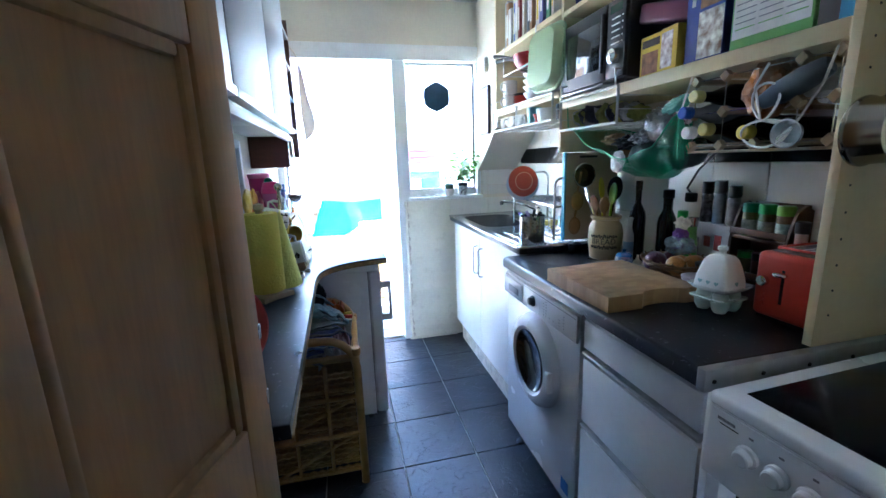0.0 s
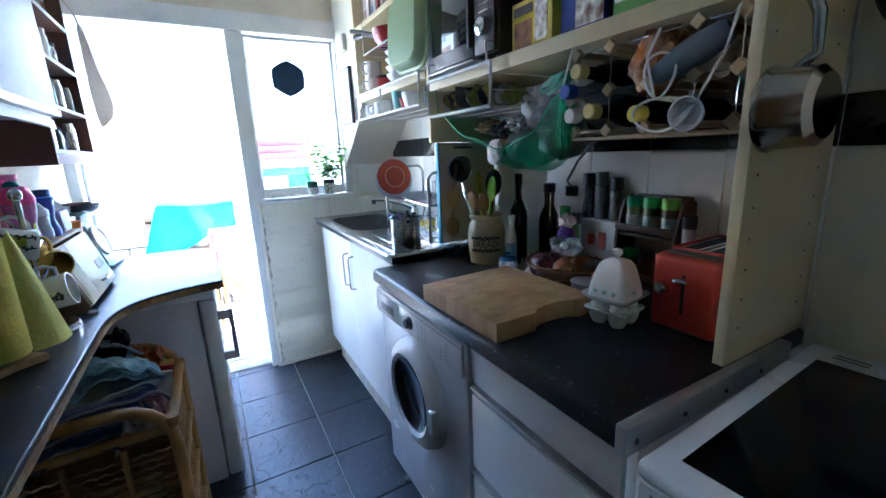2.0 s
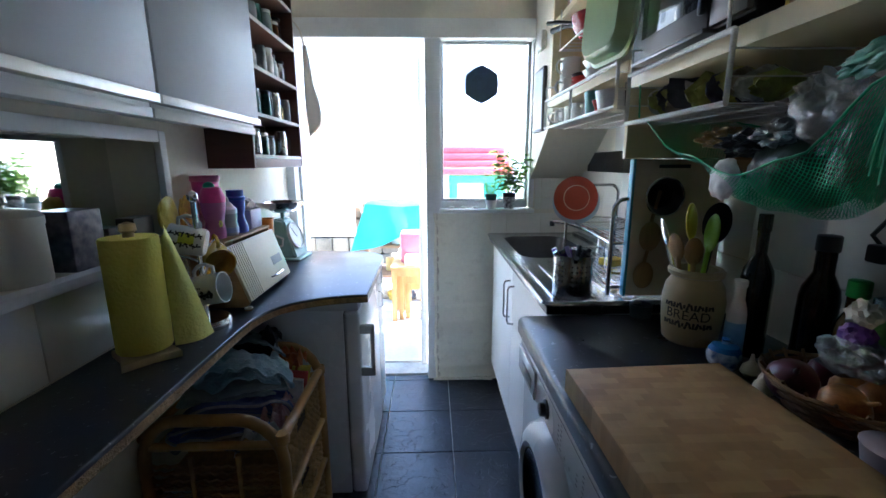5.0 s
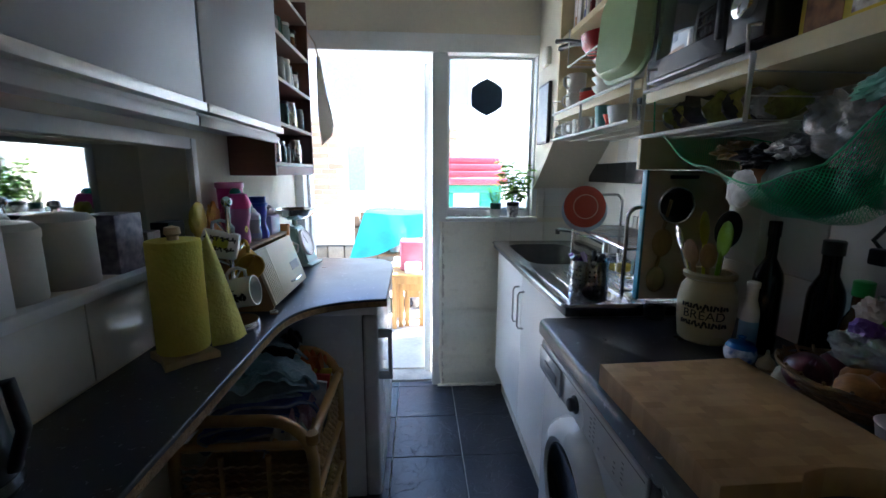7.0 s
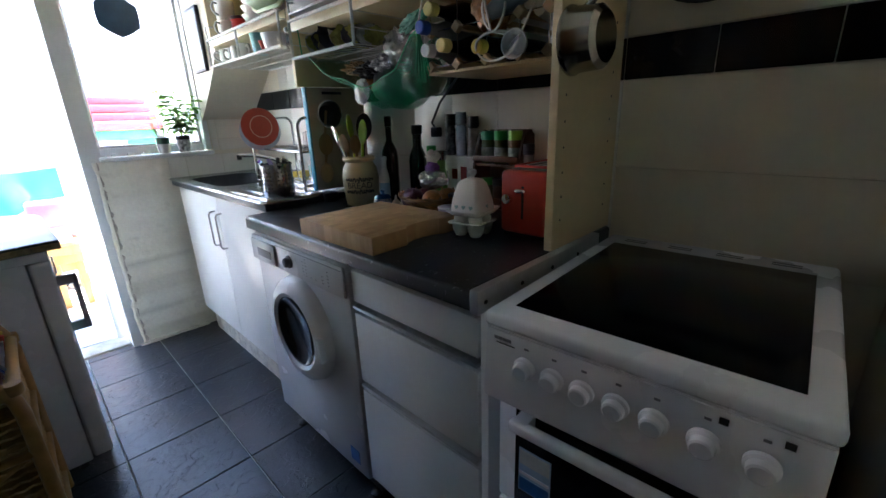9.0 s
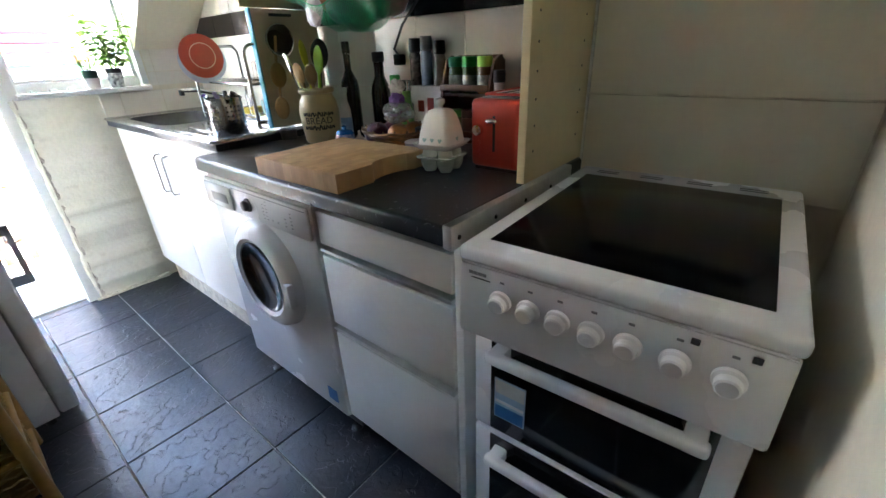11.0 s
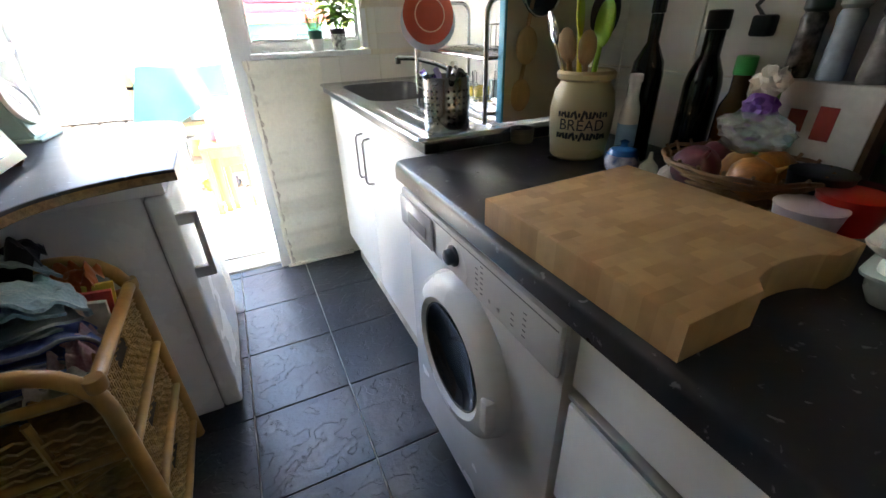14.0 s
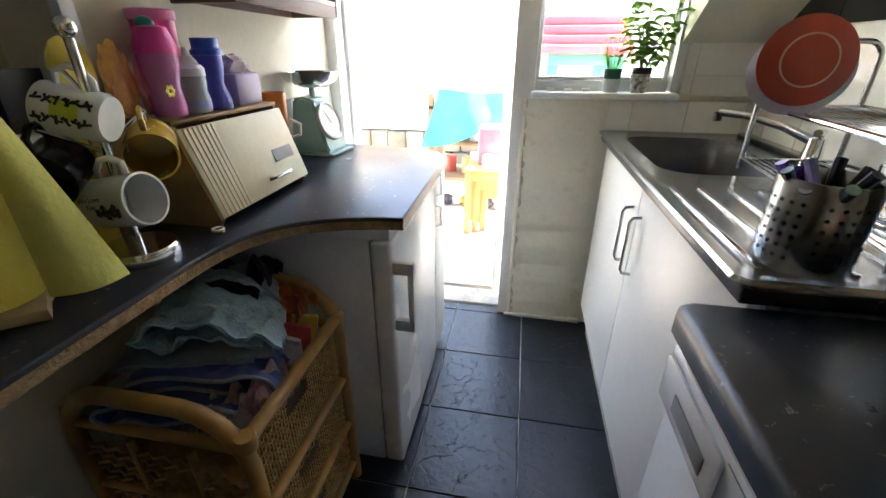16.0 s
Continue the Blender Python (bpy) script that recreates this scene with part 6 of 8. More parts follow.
for k in range(7):
    y_ = 3.62 + 0.03 * k
    part("plate_prong", tube(B(), [(2.47, y_, ZR), (2.472, y_, ZR + 0.07), (2.53, y_, ZR + 0.075), (2.53, y_, ZR)], 0.0016, 5), CHROME, dr)
pl = thing("plate", (2.30, 3.87, 1.08), "red plate with a pale ring, leaning in the rack", "plate")
PM = pose(2.312, 3.885, 1.196, 84, 0, -6) @ Matrix.Scale(0.96, 4)
PRED = plain("terracotta_red_glaze", (0.42, 0.06, 0.03), 0.35, vary=0.08)
part("disc", lathe(B(), [(0, 0.012), (0.045, 0.012), (0.05, 0.010), (0.085, 0.0), (0.087, -0.002), (0.084, -0.003), (0.048, 0.004), (0, 0.006)], 48, PM), PRED, pl)
part("ring", lathe(B(), [(0.0475, 0.0118), (0.0495, 0.0125), (0.0515, 0.0112), (0.0495, 0.0108)], 48, PM, cap=False), plain("pale_ring", (0.66, 0.4, 0.32), 0.4), pl, "pale pink painted ring")
bp_ = solid("plate", lathe(B(), [(0, 0.01), (0.05, 0.01), (0.09, 0.0), (0.09, -0.003), (0.05, 0.004), (0, 0.005)], 40, pose(2.33, 3.935, 1.178, 76, 0, -26)), plain("pale_blue_glaze", (0.42, 0.55, 0.65), 0.3), "pale blue plate behind the red one", "plate")
tp = thing("mixer_tap", (2.50, 4.10, 0.94), "chrome kitchen mixer tap swung over the basin", "tap")
part("body", lathe(B(), [(0, 0), (0.028, 0), (0.024, 0.02), (0.02, 0.08), (0.0, 0.085)], 24, pose(2.53, 4.13, 0.93)), CHROME, tp)
part("spout", tube(B(), [(2.53, 4.13, 1.0), (2.47, 4.18, 1.03), (2.40, 4.24, 1.05), (2.345, 4.285, 1.052)], [0.014, 0.011, 0.010, 0.011], 12), CHROME, tp)
part("aerator", lathe(B(), [(0, 0), (0.012, 0), (0.012, 0.025), (0, 0.025)], 16, pose(2.343, 4.287, 1.028)), DARKPLASTIC, tp)
part("lever", tube(B(), [(2.53, 4.13, 1.015), (2.50, 4.07, 1.035), (2.46, 4.02, 1.04)], [0.012, 0.008, 0.009], 10), CHROME, tp)
solid("sponge", box(B(), -0.04, 0.04, -0.028, 0.028, 0, 0.025, 0.005, 2, pose(2.40, 3.72, 0.972, 0, 0, 20)), mat("yellow_sponge", (0.7, 0.52, 0.08), 0.9, vary=0.2, scale=40, grain=200, bump=0.5), "yellow sponge in the dish rack", "sponge")
turned("washing_up_tub", [(0, 0), (0.028, 0), (0.03, 0.05), (0, 0.05)], (2.44, 3.66, 0.972), plain("mint_plastic", (0.3, 0.5, 0.45), 0.4), "mint green pot in the dish rack", "pot")
solid("glass_tumbler", lathe(B(), [(0, 0), (0.03, 0), (0.034, 0.08), (0.031, 0.08), (0.028, 0.006), (0, 0.006)], 24, pose(2.36, 3.62, 0.972)), GLASS, "clear glass tumbler in the dish rack", "tumbler")

# ---- window sill plants and window things ----
def leaf(bm, c, d, l, w, droop=0.3):
    d = Vector(d).normalized()
    side = d.cross(Vector((0, 0, 1)))
    side = side.normalized() if side.length > 1e-3 else Vector((1, 0, 0))
    c = Vector(c)
    pts = []
    for u, ww in ((0, 0.0), (0.25, 0.8), (0.5, 1.0), (0.78, 0.62), (1.0, 0.0)):
        mid = c + d * l * u - Vector((0, 0, droop * l * u * u))
        up = Vector((0, 0, -0.18 * w * ww))
        pts.append((mid, side * w * ww * 0.5, up))
    t = bmesh.new()
    mids = [t.verts.new(p[0]) for p in pts]
    ls = [t.verts.new(p[0] + p[1] - p[2]) for p in pts[1:-1]]
    rs = [t.verts.new(p[0] - p[1] - p[2]) for p in pts[1:-1]]
    for a, b in ((ls, 1), (rs, -1)):
        t.faces.new((mids[0], mids[1], a[0]))
        t.faces.new((mids[1], mids[2], a[1], a[0]))
        t.faces.new((mids[2], mids[3], a[2], a[1]))
        t.faces.new((mids[3], mids[4], a[2]))
    join(bm, t)


LEAF = mat("basil_leaf", (0.14, 0.34, 0.04), 0.45, vary=0.35, scale=20, bump=0.05, glass=0.0)
ln_, ll_ = LEAF.node_tree.nodes, LEAF.node_tree.links
trn, mxs = ln_.new("ShaderNodeBsdfTranslucent"), ln_.new("ShaderNodeMixShader")
trn.inputs["Color"].default_value = (0.22, 0.45, 0.05, 1)
mxs.inputs[0].default_value = 0.5
ll_.new(ln_["Principled BSDF"].outputs[0], mxs.inputs[1])
ll_.new(trn.outputs[0], mxs.inputs[2])
ll_.new(mxs.outputs[0], ln_["Material Output"].inputs["Surface"])


def pot(at, r, h, material, name, label):
    ob = thing(name, at, label, "potted plant")
    add_lathe("pot", [(0, 0), (r * 0.75, 0), (r, h), (r * 0.92, h), (r * 0.7, 0.006), (0, 0.006)], material, ob, at)
    add_lathe("soil", [(0, h * 0.85), (r * 0.85, h * 0.85), (r * 0.85, h * 0.86), (0, h * 0.87)], mat("potting_soil", (0.03, 0.02, 0.012), 0.95, vary=0.4, scale=60, bump=0.6), ob, at)
    return ob


ZW = 1.0705
p2 = pot((2.205, 4.705, ZW), 0.037, 0.068, mat("black_white_pattern_glaze", (0.65, 0.65, 0.62), 0.3, vary=0.9, scale=70, dark=(0.02, 0.02, 0.03)), "potted_plant", "leafy green herb in a black and white patterned pot")
add_lathe("inner_pot", [(0.036, 0.06), (0.037, 0.09), (0.033, 0.09), (0.033, 0.06)], DARKPLASTIC, p2, (2.205, 4.705, ZW), "black plastic inner pot")
rng = random.Random(5)
for s in range(9):
    a = s * 0.7 + rng.uniform(0, 0.5)
    top = Vector((2.215 + 0.085 * math.cos(a), 4.695 + 0.05 * math.sin(a), ZW + rng.uniform(0.18, 0.34)))
    base = Vector((2.205, 4.705, ZW + 0.06))
    part("stem", tube(B(), [base, base.lerp(top, 0.5) + Vector((0.008, 0, 0)), top], 0.0022, 5), LEAF, p2)
    for k in range(9):
        u = 0.25 + 0.75 * k / 8
        th = a + k * 2.4
        lb = B()
        leaf(lb, base.lerp(top, u), (math.cos(th), math.sin(th), 0.35), rng.uniform(0.055, 0.09), rng.uniform(0.042, 0.065), 0.45)
        part("leaf", lb, LEAF, p2)
p1 = pot((2.10, 4.695, ZW), 0.034, 0.05, WHITE_C, "potted_plant", "small grassy plant in a white and green pot")
add_lathe("inner_pot", [(0.03, 0.05), (0.035, 0.085), (0.031, 0.085), (0.028, 0.05)], plain("dark_green_pot", (0.02, 0.1, 0.06), 0.4), p1, (2.10, 4.695, ZW), "dark green inner pot")
for k in range(34):
    a, r, h = rng.uniform(0, 6.28), rng.uniform(0.03, 0.13), rng.uniform(0.04, 0.13)
    b0 = Vector((2.10 + 0.015 * math.cos(a), 4.695 + 0.015 * math.sin(a), ZW + 0.08))
    ty = 4.695 + r * 0.5 * math.sin(a)
    part("grass_blade", tube(B(), [b0, b0 + Vector((r * 0.4 * math.cos(a), min(r * 0.2 * math.sin(a), 0.03), h)), Vector((2.10 + r * math.cos(a), min(ty, 4.74), ZW + 0.08 + h * 0.85))], [0.0014, 0.0012, 0.0005], 4), LEAF, p1)
for k in range(7):
    lb = B()
    th = k * 2.2
    leaf(lb, (2.115, 4.70, ZW + 0.10 + 0.02 * k), (math.cos(th), math.sin(th), 0.5), 0.06, 0.042, 0.4)
    part("leaf", lb, LEAF, p1)

oc = [((0.103 if k % 2 == 0 else 0.094) * math.cos(radians(90 + 30 * k)), (0.103 if k % 2 == 0 else 0.094) * math.sin(radians(90 + 30 * k))) for k in range(12)]
st = solid("window_decoration", slab(B(), oc, -0.002, 0.002, 0, Matrix.Translation((2.045, 4.772, 1.765)) @ Matrix.Rotation(radians(90), 4, "X")), mat("dark_blue_felt", (0.03, 0.06, 0.11), 0.7, vary=0.3, scale=20), "dark blue six-sided disc hung on the window", "window decoration")
pf = thing("picture_frame", (2.31, 4.53, 1.5), "narrow grey picture in a dark frame on the pier", "picture")
part("frame", box(B(), 2.305, 2.323, 4.425, 4.60, 1.485, 1.79, 0.002), plain("dark_frame", (0.03, 0.03, 0.035), 0.4), pf)
part("picture", box(B(), 2.3035, 2.3048, 4.435, 4.59, 1.497, 1.778), mat("grey_picture", (0.3, 0.33, 0.36), 0.35, vary=0.3, scale=8), pf)
cb = thing("carbon_monoxide_alarm", (2.31, 4.48, 1.9), "small white alarm box on the pier", "alarm")
part("case", box(B(), 2.296, 2.324, 4.46, 4.55, 1.875, 1.965, 0.01, 3), plain("yellowed_white_plastic", (0.66, 0.63, 0.55), 0.45), cb)
part("cord", tube(B(), [(2.30, 4.50, 1.875), (2.295, 4.505, 1.86), (2.30, 4.52, 1.865)], 0.003, 6), WIRE, cb)

# worn plaster along the wall's corner by the back door
rng = random.Random(21)
under = bpy.data.objects["wall_under_window"]
chip = mat("bare_plaster", (0.6, 0.55, 0.46), 0.9, vary=0.4, scale=30, grain=140, bump=0.6)
for k in range(26):
    zz = 0.02 + 0.039 * k + rng.uniform(-0.012, 0.012)
    w = rng.uniform(0.004, 0.016) * (1.5 if k < 4 else 1.0)
    hgt = rng.uniform(0.02, 0.065)
    ol_ = [(0.0, 0.0), (w * 0.7, hgt * 0.1), (w, hgt * 0.45), (w * 0.6, hgt * 0.8), (0.0, hgt)]
    part("plaster_chip", slab(B(), ol_, 0.0, 0.0015, 0, Matrix.Translation((1.784, YN - 0.0122, zz)) @ Matrix.Rotation(radians(90), 4, "X")), chip, under)
# ---- west side ----
bm = B()
box(bm, XL + 0.001, XL + 0.022, RY0 - 0.065, RY0, RZ0 - 0.03, RZ1 + 0.02, 0.004)
box(bm, XL + 0.001, XL + 0.022, RY1, RY1 + 0.03, RZ0, RZ1 + 0.02, 0.004)
box(bm, XL + 0.001, XL + 0.02, RY0, RY1, RZ1 - 0.012, RZ1 + 0.022, 0.003)
solid("recess_trim", bm, GLOSS, "white painted frame round the recess", "trim", "structure")
solid("recess_shelf", box(B(), 0.801, XL + 0.035, RY0 - 0.06, RY1 + 0.16, RZ0 - 0.026, RZ0 - 0.001, 0.004), GLOSS, "white painted ledge along the recess", "ledge", "structure")
mr = thing("mirror", (0.81, 3.28, RZ0), "wide frameless mirror at the back of the recess", "mirror")
part("mirror_glass", box(B(), 0.8015, 0.807, RY0 + 0.004, RY1 - 0.004, RZ0 + 0.002, RZ1 - 0.004), MIRROR, mr)
CANM = mat("cream_enamel", (0.6, 0.58, 0.5), 0.3, vary=0.08, scale=6)
for k, (yy, r, h) in enumerate(((3.03, 0.055, 0.13), (3.155, 0.06, 0.135))):
    c = thing("storage_canister", (0.9, yy, RZ0), "cream enamel storage canister with a lid", "canister", "canisters on the ledge")
    add_lathe("body", [(0, 0), (r - 0.003, 0), (r, 0.004), (r, h), (0, h)], CANM, c, (0.895, yy, RZ0), seg=36)
    add_lathe("lid", [(r + 0.002, h - 0.012), (r + 0.002, h + 0.004), (r * 0.85, h + 0.016), (r * 0.3, h + 0.022), (0, h + 0.022)], CANM, c, (0.895, yy, RZ0), seg=36)
    add_lathe("knob", [(0.007, h + 0.02), (0.006, h + 0.028), (0.013, h + 0.034), (0.011, h + 0.044), (0, h + 0.046)], CHROME, c, (0.895, yy, RZ0), "steel knob", 18)
carton("tea_tin", 0.86, 0.945, 3.245, 3.34, RZ0, RZ0 + 0.14, mat("dark_floral_tin", (0.03, 0.03, 0.05), 0.3, vary=0.9, scale=45, dark=(0.25, 0.22, 0.24)), "dark floral patterned tin", "tin")
carton("small_tin", 0.88, 0.945, 3.355, 3.41, RZ0, RZ0 + 0.085, mat("brown_tin", (0.1, 0.08, 0.06), 0.35, vary=0.4, scale=30), "small brown tin on the ledge", "tin", ((0.1, 0.9, 0.2, 0.8, PAPER),))
carton("tile_offcut", 0.9, 0.95, 3.44, 3.52, RZ0, RZ0 + 0.10, mat("black_tin", (0.02, 0.02, 0.02), 0.3), "small black tin on the ledge", "tin")

# kitchen roll
kr = thing("kitchen_roll", (1.065, 3.255, 0.87), "yellow kitchen roll on a pine stand, end sheet loose", "kitchen roll")
KY = mat("yellow_embossed_paper", (0.68, 0.58, 0.10), 0.85, vary=0.06, scale=30, grain=120, bump=0.35)
KX, KYY = 1.065, 3.255
add_lathe("roll", [(0.018, 0.026), (0.056, 0.026), (0.058, 0.03), (0.058, 0.292), (0.056, 0.296), (0.018, 0.296)], KY, kr, (KX, KYY, 0.87), seg=36)
st_ = [(KX + 0.085 * math.cos(radians(a)) * (1 if a % 90 == 0 else 0.62), KYY + 0.085 * math.sin(radians(a)) * (1 if a % 90 == 0 else 0.62)) for a in range(0, 360, 45)]
part("base", slab(B(), st_, 0.8705, 0.888, 0.004), PALEW, kr, "pine star-shaped base")
add_lathe("spindle", [(0, 0.018), (0.012, 0.018), (0.012, 0.305), (0.018, 0.311), (0.016, 0.326), (0, 0.331)], PALEW, kr, (KX, KYY, 0.87), seg=14)
t = bmesh.new()
gr = []
for i in range(13):
    u = i / 12
    row = []
    for j in range(9):
        v = j / 8
        px, py = KX + 0.0585 * 0.86 + 0.001, KYY + 0.0585 * 0.5
        pull = u * (1 - v) ** 0.9
        bul = 0.022 * math.sin(math.pi * u) * (1 - 0.5 * v)
        row.append(t.verts.new((px + 0.049 * pull + bul * 0.75 + 0.004 * u, py + 0.072 * pull - bul * 0.6 + 0.012 * u, 0.885 + 0.272 * v + 0.03 * u * v)))
    gr.append(row)
for i in range(12):
    for j in range(8):
        t.faces.new((gr[i][j], gr[i + 1][j], gr[i + 1][j + 1], gr[i][j + 1]))
# same paper as the shaded roll, coloured paler where light falls on the sheet
sheet = part("loose_sheet", join(B(), t), mat("lit_embossed_paper", (0.74, 0.70, 0.2), 0.85, vary=0.05, scale=30, grain=110, bump=0.6), kr)

# mug tree
mt = thing("mug_tree", (1.107, 3.453, 0.87), "chrome mug tree on a round base", "mug tree")
TX, TY = 1.107, 3.453
add_lathe("base", [(0, 0), (0.063, 0), (0.065, 0.014), (0.06, 0.024), (0.02, 0.026), (0.008, 0.026), (0, 0.026)], CHROME, mt, (TX, TY, 0.8705), seg=40)
add_lathe("stem", [(0, 0.02), (0.007, 0.02), (0.007, 0.36), (0, 0.36)], CHROME, mt, (TX, TY, 0.8705), seg=14)
part("finial", lump(B(), (TX, TY, 1.242), (0.015, 0.014, 0.016), 0.0), CHROME, mt)
MWH = plain("white_mug_glaze", (0.74, 0.73, 0.68), 0.2, vary=0.04)
specs = [((1.078, 3.45, 1.122), (-0.95, -0.28, 0.22), MWH, "white mug with bold black letters on the mug tree", 0.041),
         ((1.135, 3.432, 0.985), (0.99, 0.02, 0.16), MWH, "white mug with a small drawing on the mug tree", 0.044),
         ((1.055, 3.40, 1.04), (0.45, -0.85, -0.2), plain("black_glaze", (0.02, 0.02, 0.022), 0.2), "black mug hanging on the mug tree", 0.044),
         ((1.11, 3.535, 1.05), (0.6, -0.7, -0.2), plain("mustard_glaze", (0.5, 0.3, 0.04), 0.25), "mustard yellow mug hanging on the mug tree", 0.044)]
for (c, ax, mm_, lab, r) in specs:
    ax = Vector(ax).normalized()
    d = Vector((c[0] - TX, c[1] - TY, 0))
    top = Vector(c) + Vector((0, 0, 0.066))
    part("arm", tube(B(), [(TX, TY, c[2] + 0.02), (TX + d.x * 0.6, TY + d.y * 0.6, c[2] + 0.045), top + d * 0.1], 0.0035, 8), CHROME, mt)
    mg = mug((0, 0, 0), mm_, lab, 0, r=r, h=0.092)
    xx = (Vector((0, 0, 1)) - ax * ax.z).normalized()
    yv = ax.cross(xx)
    R = Matrix((xx, yv, ax)).transposed().to_4x4()
    mg.matrix_basis = Matrix.Translation(Vector(c) - ax * 0.05) @ R
    if mm_ is MWH:
        W = mg.matrix_basis
        face_dir = (W.to_3x3().inverted() @ (Vector((1.72, 2.7, 1.22)) - Vector(c))).normalized()
        th = math.atan2(face_dir.y, face_dir.x)
        txt = ("We Love\nYou",) if c[2] < 1.0 else ()
        base = Matrix.Rotation(th + radians(90), 4, "Z")
        if txt:
            for k, line in enumerate(("We Love", "You")):
                bm2 = W @ base @ Matrix.Translation((0, 0, 0.030)) @ Matrix.Rotation(radians(90), 4, "X") @ Matrix.Translation((0, 0, r + 0.0009)) @ Matrix.Rotation(radians(90), 4, "Z") @ Matrix.Translation((0, 0.008 - 0.011 * k, 0))
                letters(line, 0.0115, bm2, BLACKM, mg)
            dk = B()
            for q in range(14):
                aa = 0.25 + 0.16 * (q // 7) + 0.12 * math.sin(q * 2.3)
                zz = 0.040 + 0.006 * (q % 7) + 0.002 * math.sin(q * 1.7)
                box(dk, -0.004, 0.004, -0.0006, 0.0006, -0.004, 0.004, 0, 1, W @ base @ Matrix.Rotation(aa, 4, "Z") @ Matrix.Translation((0, -r - 0.0004, zz)) @ pose(0, 0, 0, 0, 50 * math.sin(q), 0))
            part("drawing", dk, BLACKM, mg, "small black printed drawing")
        else:
            for col_ in (-0.34, 0.36):
                for q in range(6):
                    dk = B()
                    zz = 0.013 + 0.0135 * q
                    strokes = ((0, 0, 0.0075, 0.0019, 78), (0.003, 0.002, 0.005, 0.0018, 8), (-0.002, -0.003, 0.006, 0.0017, -24))[:2 + (q * 7 + int(col_ > 0)) % 2]
                    for dx_, dz_, hw_, ht_, an_ in strokes:
                        box(dk, -hw_, hw_, -0.0006, 0.0006, -ht_, ht_, 0.0, 1, W @ base @ Matrix.Rotation(col_ + dx_ / r, 4, "Z") @ Matrix.Translation((0, -r - 0.0004, zz + dz_)) @ pose(0, 0, 0, 0, an_ + 37 * q, 0))
                    part("printed_bar", dk, BLACKM, mg)
            dk = B()
            for q in range(4):
                box(dk, -0.0052, 0.0052, -0.0004, 0.0003, -0.022, 0.016, 0.0, 1, W @ base @ Matrix.Rotation(0.02 + 0.15 * (q - 1), 4, "Z") @ Matrix.Translation((0, -r - 0.0001, 0.046)))
            part("printed_panel", dk, plain("lime_print", (0.55, 0.6, 0.06), 0.3), mg, "lime green printed panel")

# bread bin with a sloping flap
bn = thing("bread_bin", (1.05, 3.82, 0.87), "cream wooden bread bin with a sloping flap", "bread bin")
prof = [(0.955, 0.8705), (1.155, 0.8705), (1.165, 0.884), (1.10, 1.078), (0.955, 1.078)]
Y0b, Y1b = 3.60, 3.975
for y0, y1 in ((Y0b, Y0b + 0.012), (Y1b - 0.012, Y1b)):
    t = bmesh.new()
    a = [t.verts.new((x, y0, z)) for x, z in prof]
    b = [t.verts.new((x, y1, z)) for x, z in prof]
    t.faces.new(a), t.faces.new(b)
    for k in range(5):
        t.faces.new((a[k], a[(k + 1) % 5], b[(k + 1) % 5], b[k]))
    part("end_panel", join(B(), t), RUBWOOD, bn, "brown wooden end panel")
part("top_panel", box(B(), 0.955, 1.104, Y0b, Y1b, 1.0785, 1.088, 0.002), RUBWOOD, bn)
part("back_panel", box(B(), 0.948, 0.9545, Y0b, Y1b, 0.8705, 1.078), RUBWOOD, bn)
slope = Vector((1.10 - 1.165, 0, 1.078 - 0.884))
ang = math.degrees(math.atan2(slope.x, slope.z))
FM = Matrix.Translation((1.165, Y0b, 0.884)) @ Matrix.Rotation(radians(ang), 4, "Y")
flap = part("flap", box(B(), 0.0, 0.010, 0.0, Y1b - Y0b, 0.004, 0.196, 0.002, 2, FM), BREADBIN, bn)
for k in range(7):
    part("flute", box(B(), 0.0101, 0.0128, 0.012 + 0.0135 * k, 0.0215 + 0.0135 * k, 0.006, 0.194, 0.0012, 1, FM), BREADBIN, flap)
part("flap_handle", tube(B(), [FM @ Vector(p) for p in ((0.01, 0.20, 0.035), (0.026, 0.205, 0.035), (0.026, 0.275, 0.035), (0.01, 0.28, 0.035))], 0.004, 8), CHROME, flap, "chrome bow handle")
part("name_plate", box(B(), 0.0101, 0.0115, 0.255, 0.345, 0.068, 0.10, 0.001, 1, FM), plain("faded_label", (0.30, 0.28, 0.26), 0.5), flap, "faded paper label")

# drinking bottles and boxes on the bread bin
ZB = 1.0885
bt = thing("drinking_bottle", (1.07, 3.655, ZB), "pink child's drinking bottle with a printed flower", "drinking bottle")
PKT = mat("translucent_pink_plastic", (0.74, 0.24, 0.55), 0.25, vary=0.06, glass=0.35, bump=0.0)
add_lathe("body", [(0, 0), (0.03, 0), (0.032, 0.02), (0.028, 0.055), (0.036, 0.095), (0.037, 0.118), (0, 0.118)], PKT, bt, (1.045, 3.675, ZB))
add_lathe("lid", [(0.038, 0.1185), (0.039, 0.132), (0.034, 0.148), (0.028, 0.165), (0, 0.172)], PINKP, bt, (1.045, 3.675, ZB), "dark pink screw lid")
part("spout_cover", lump(B(), (1.04, 3.67, ZB + 0.17), (0.018, 0.016, 0.015), 0.0), plain("teal_plastic", (0.01, 0.28, 0.25), 0.35), bt, "teal flip spout")
for k in range(6):
    a = radians(60 * k)
    part("flower_petal", lump(B(), (1.073, 3.659 + 0.008 * math.cos(a) - 0.004, ZB + 0.05 + 0.008 * math.sin(a)), (0.002, 0.005, 0.005), 0.0, sub=1), YELLOWP, bt)
bby = thing("baby_bottle", (1.06, 3.735, ZB), "clear baby bottle with a white collar and teat", "baby bottle")
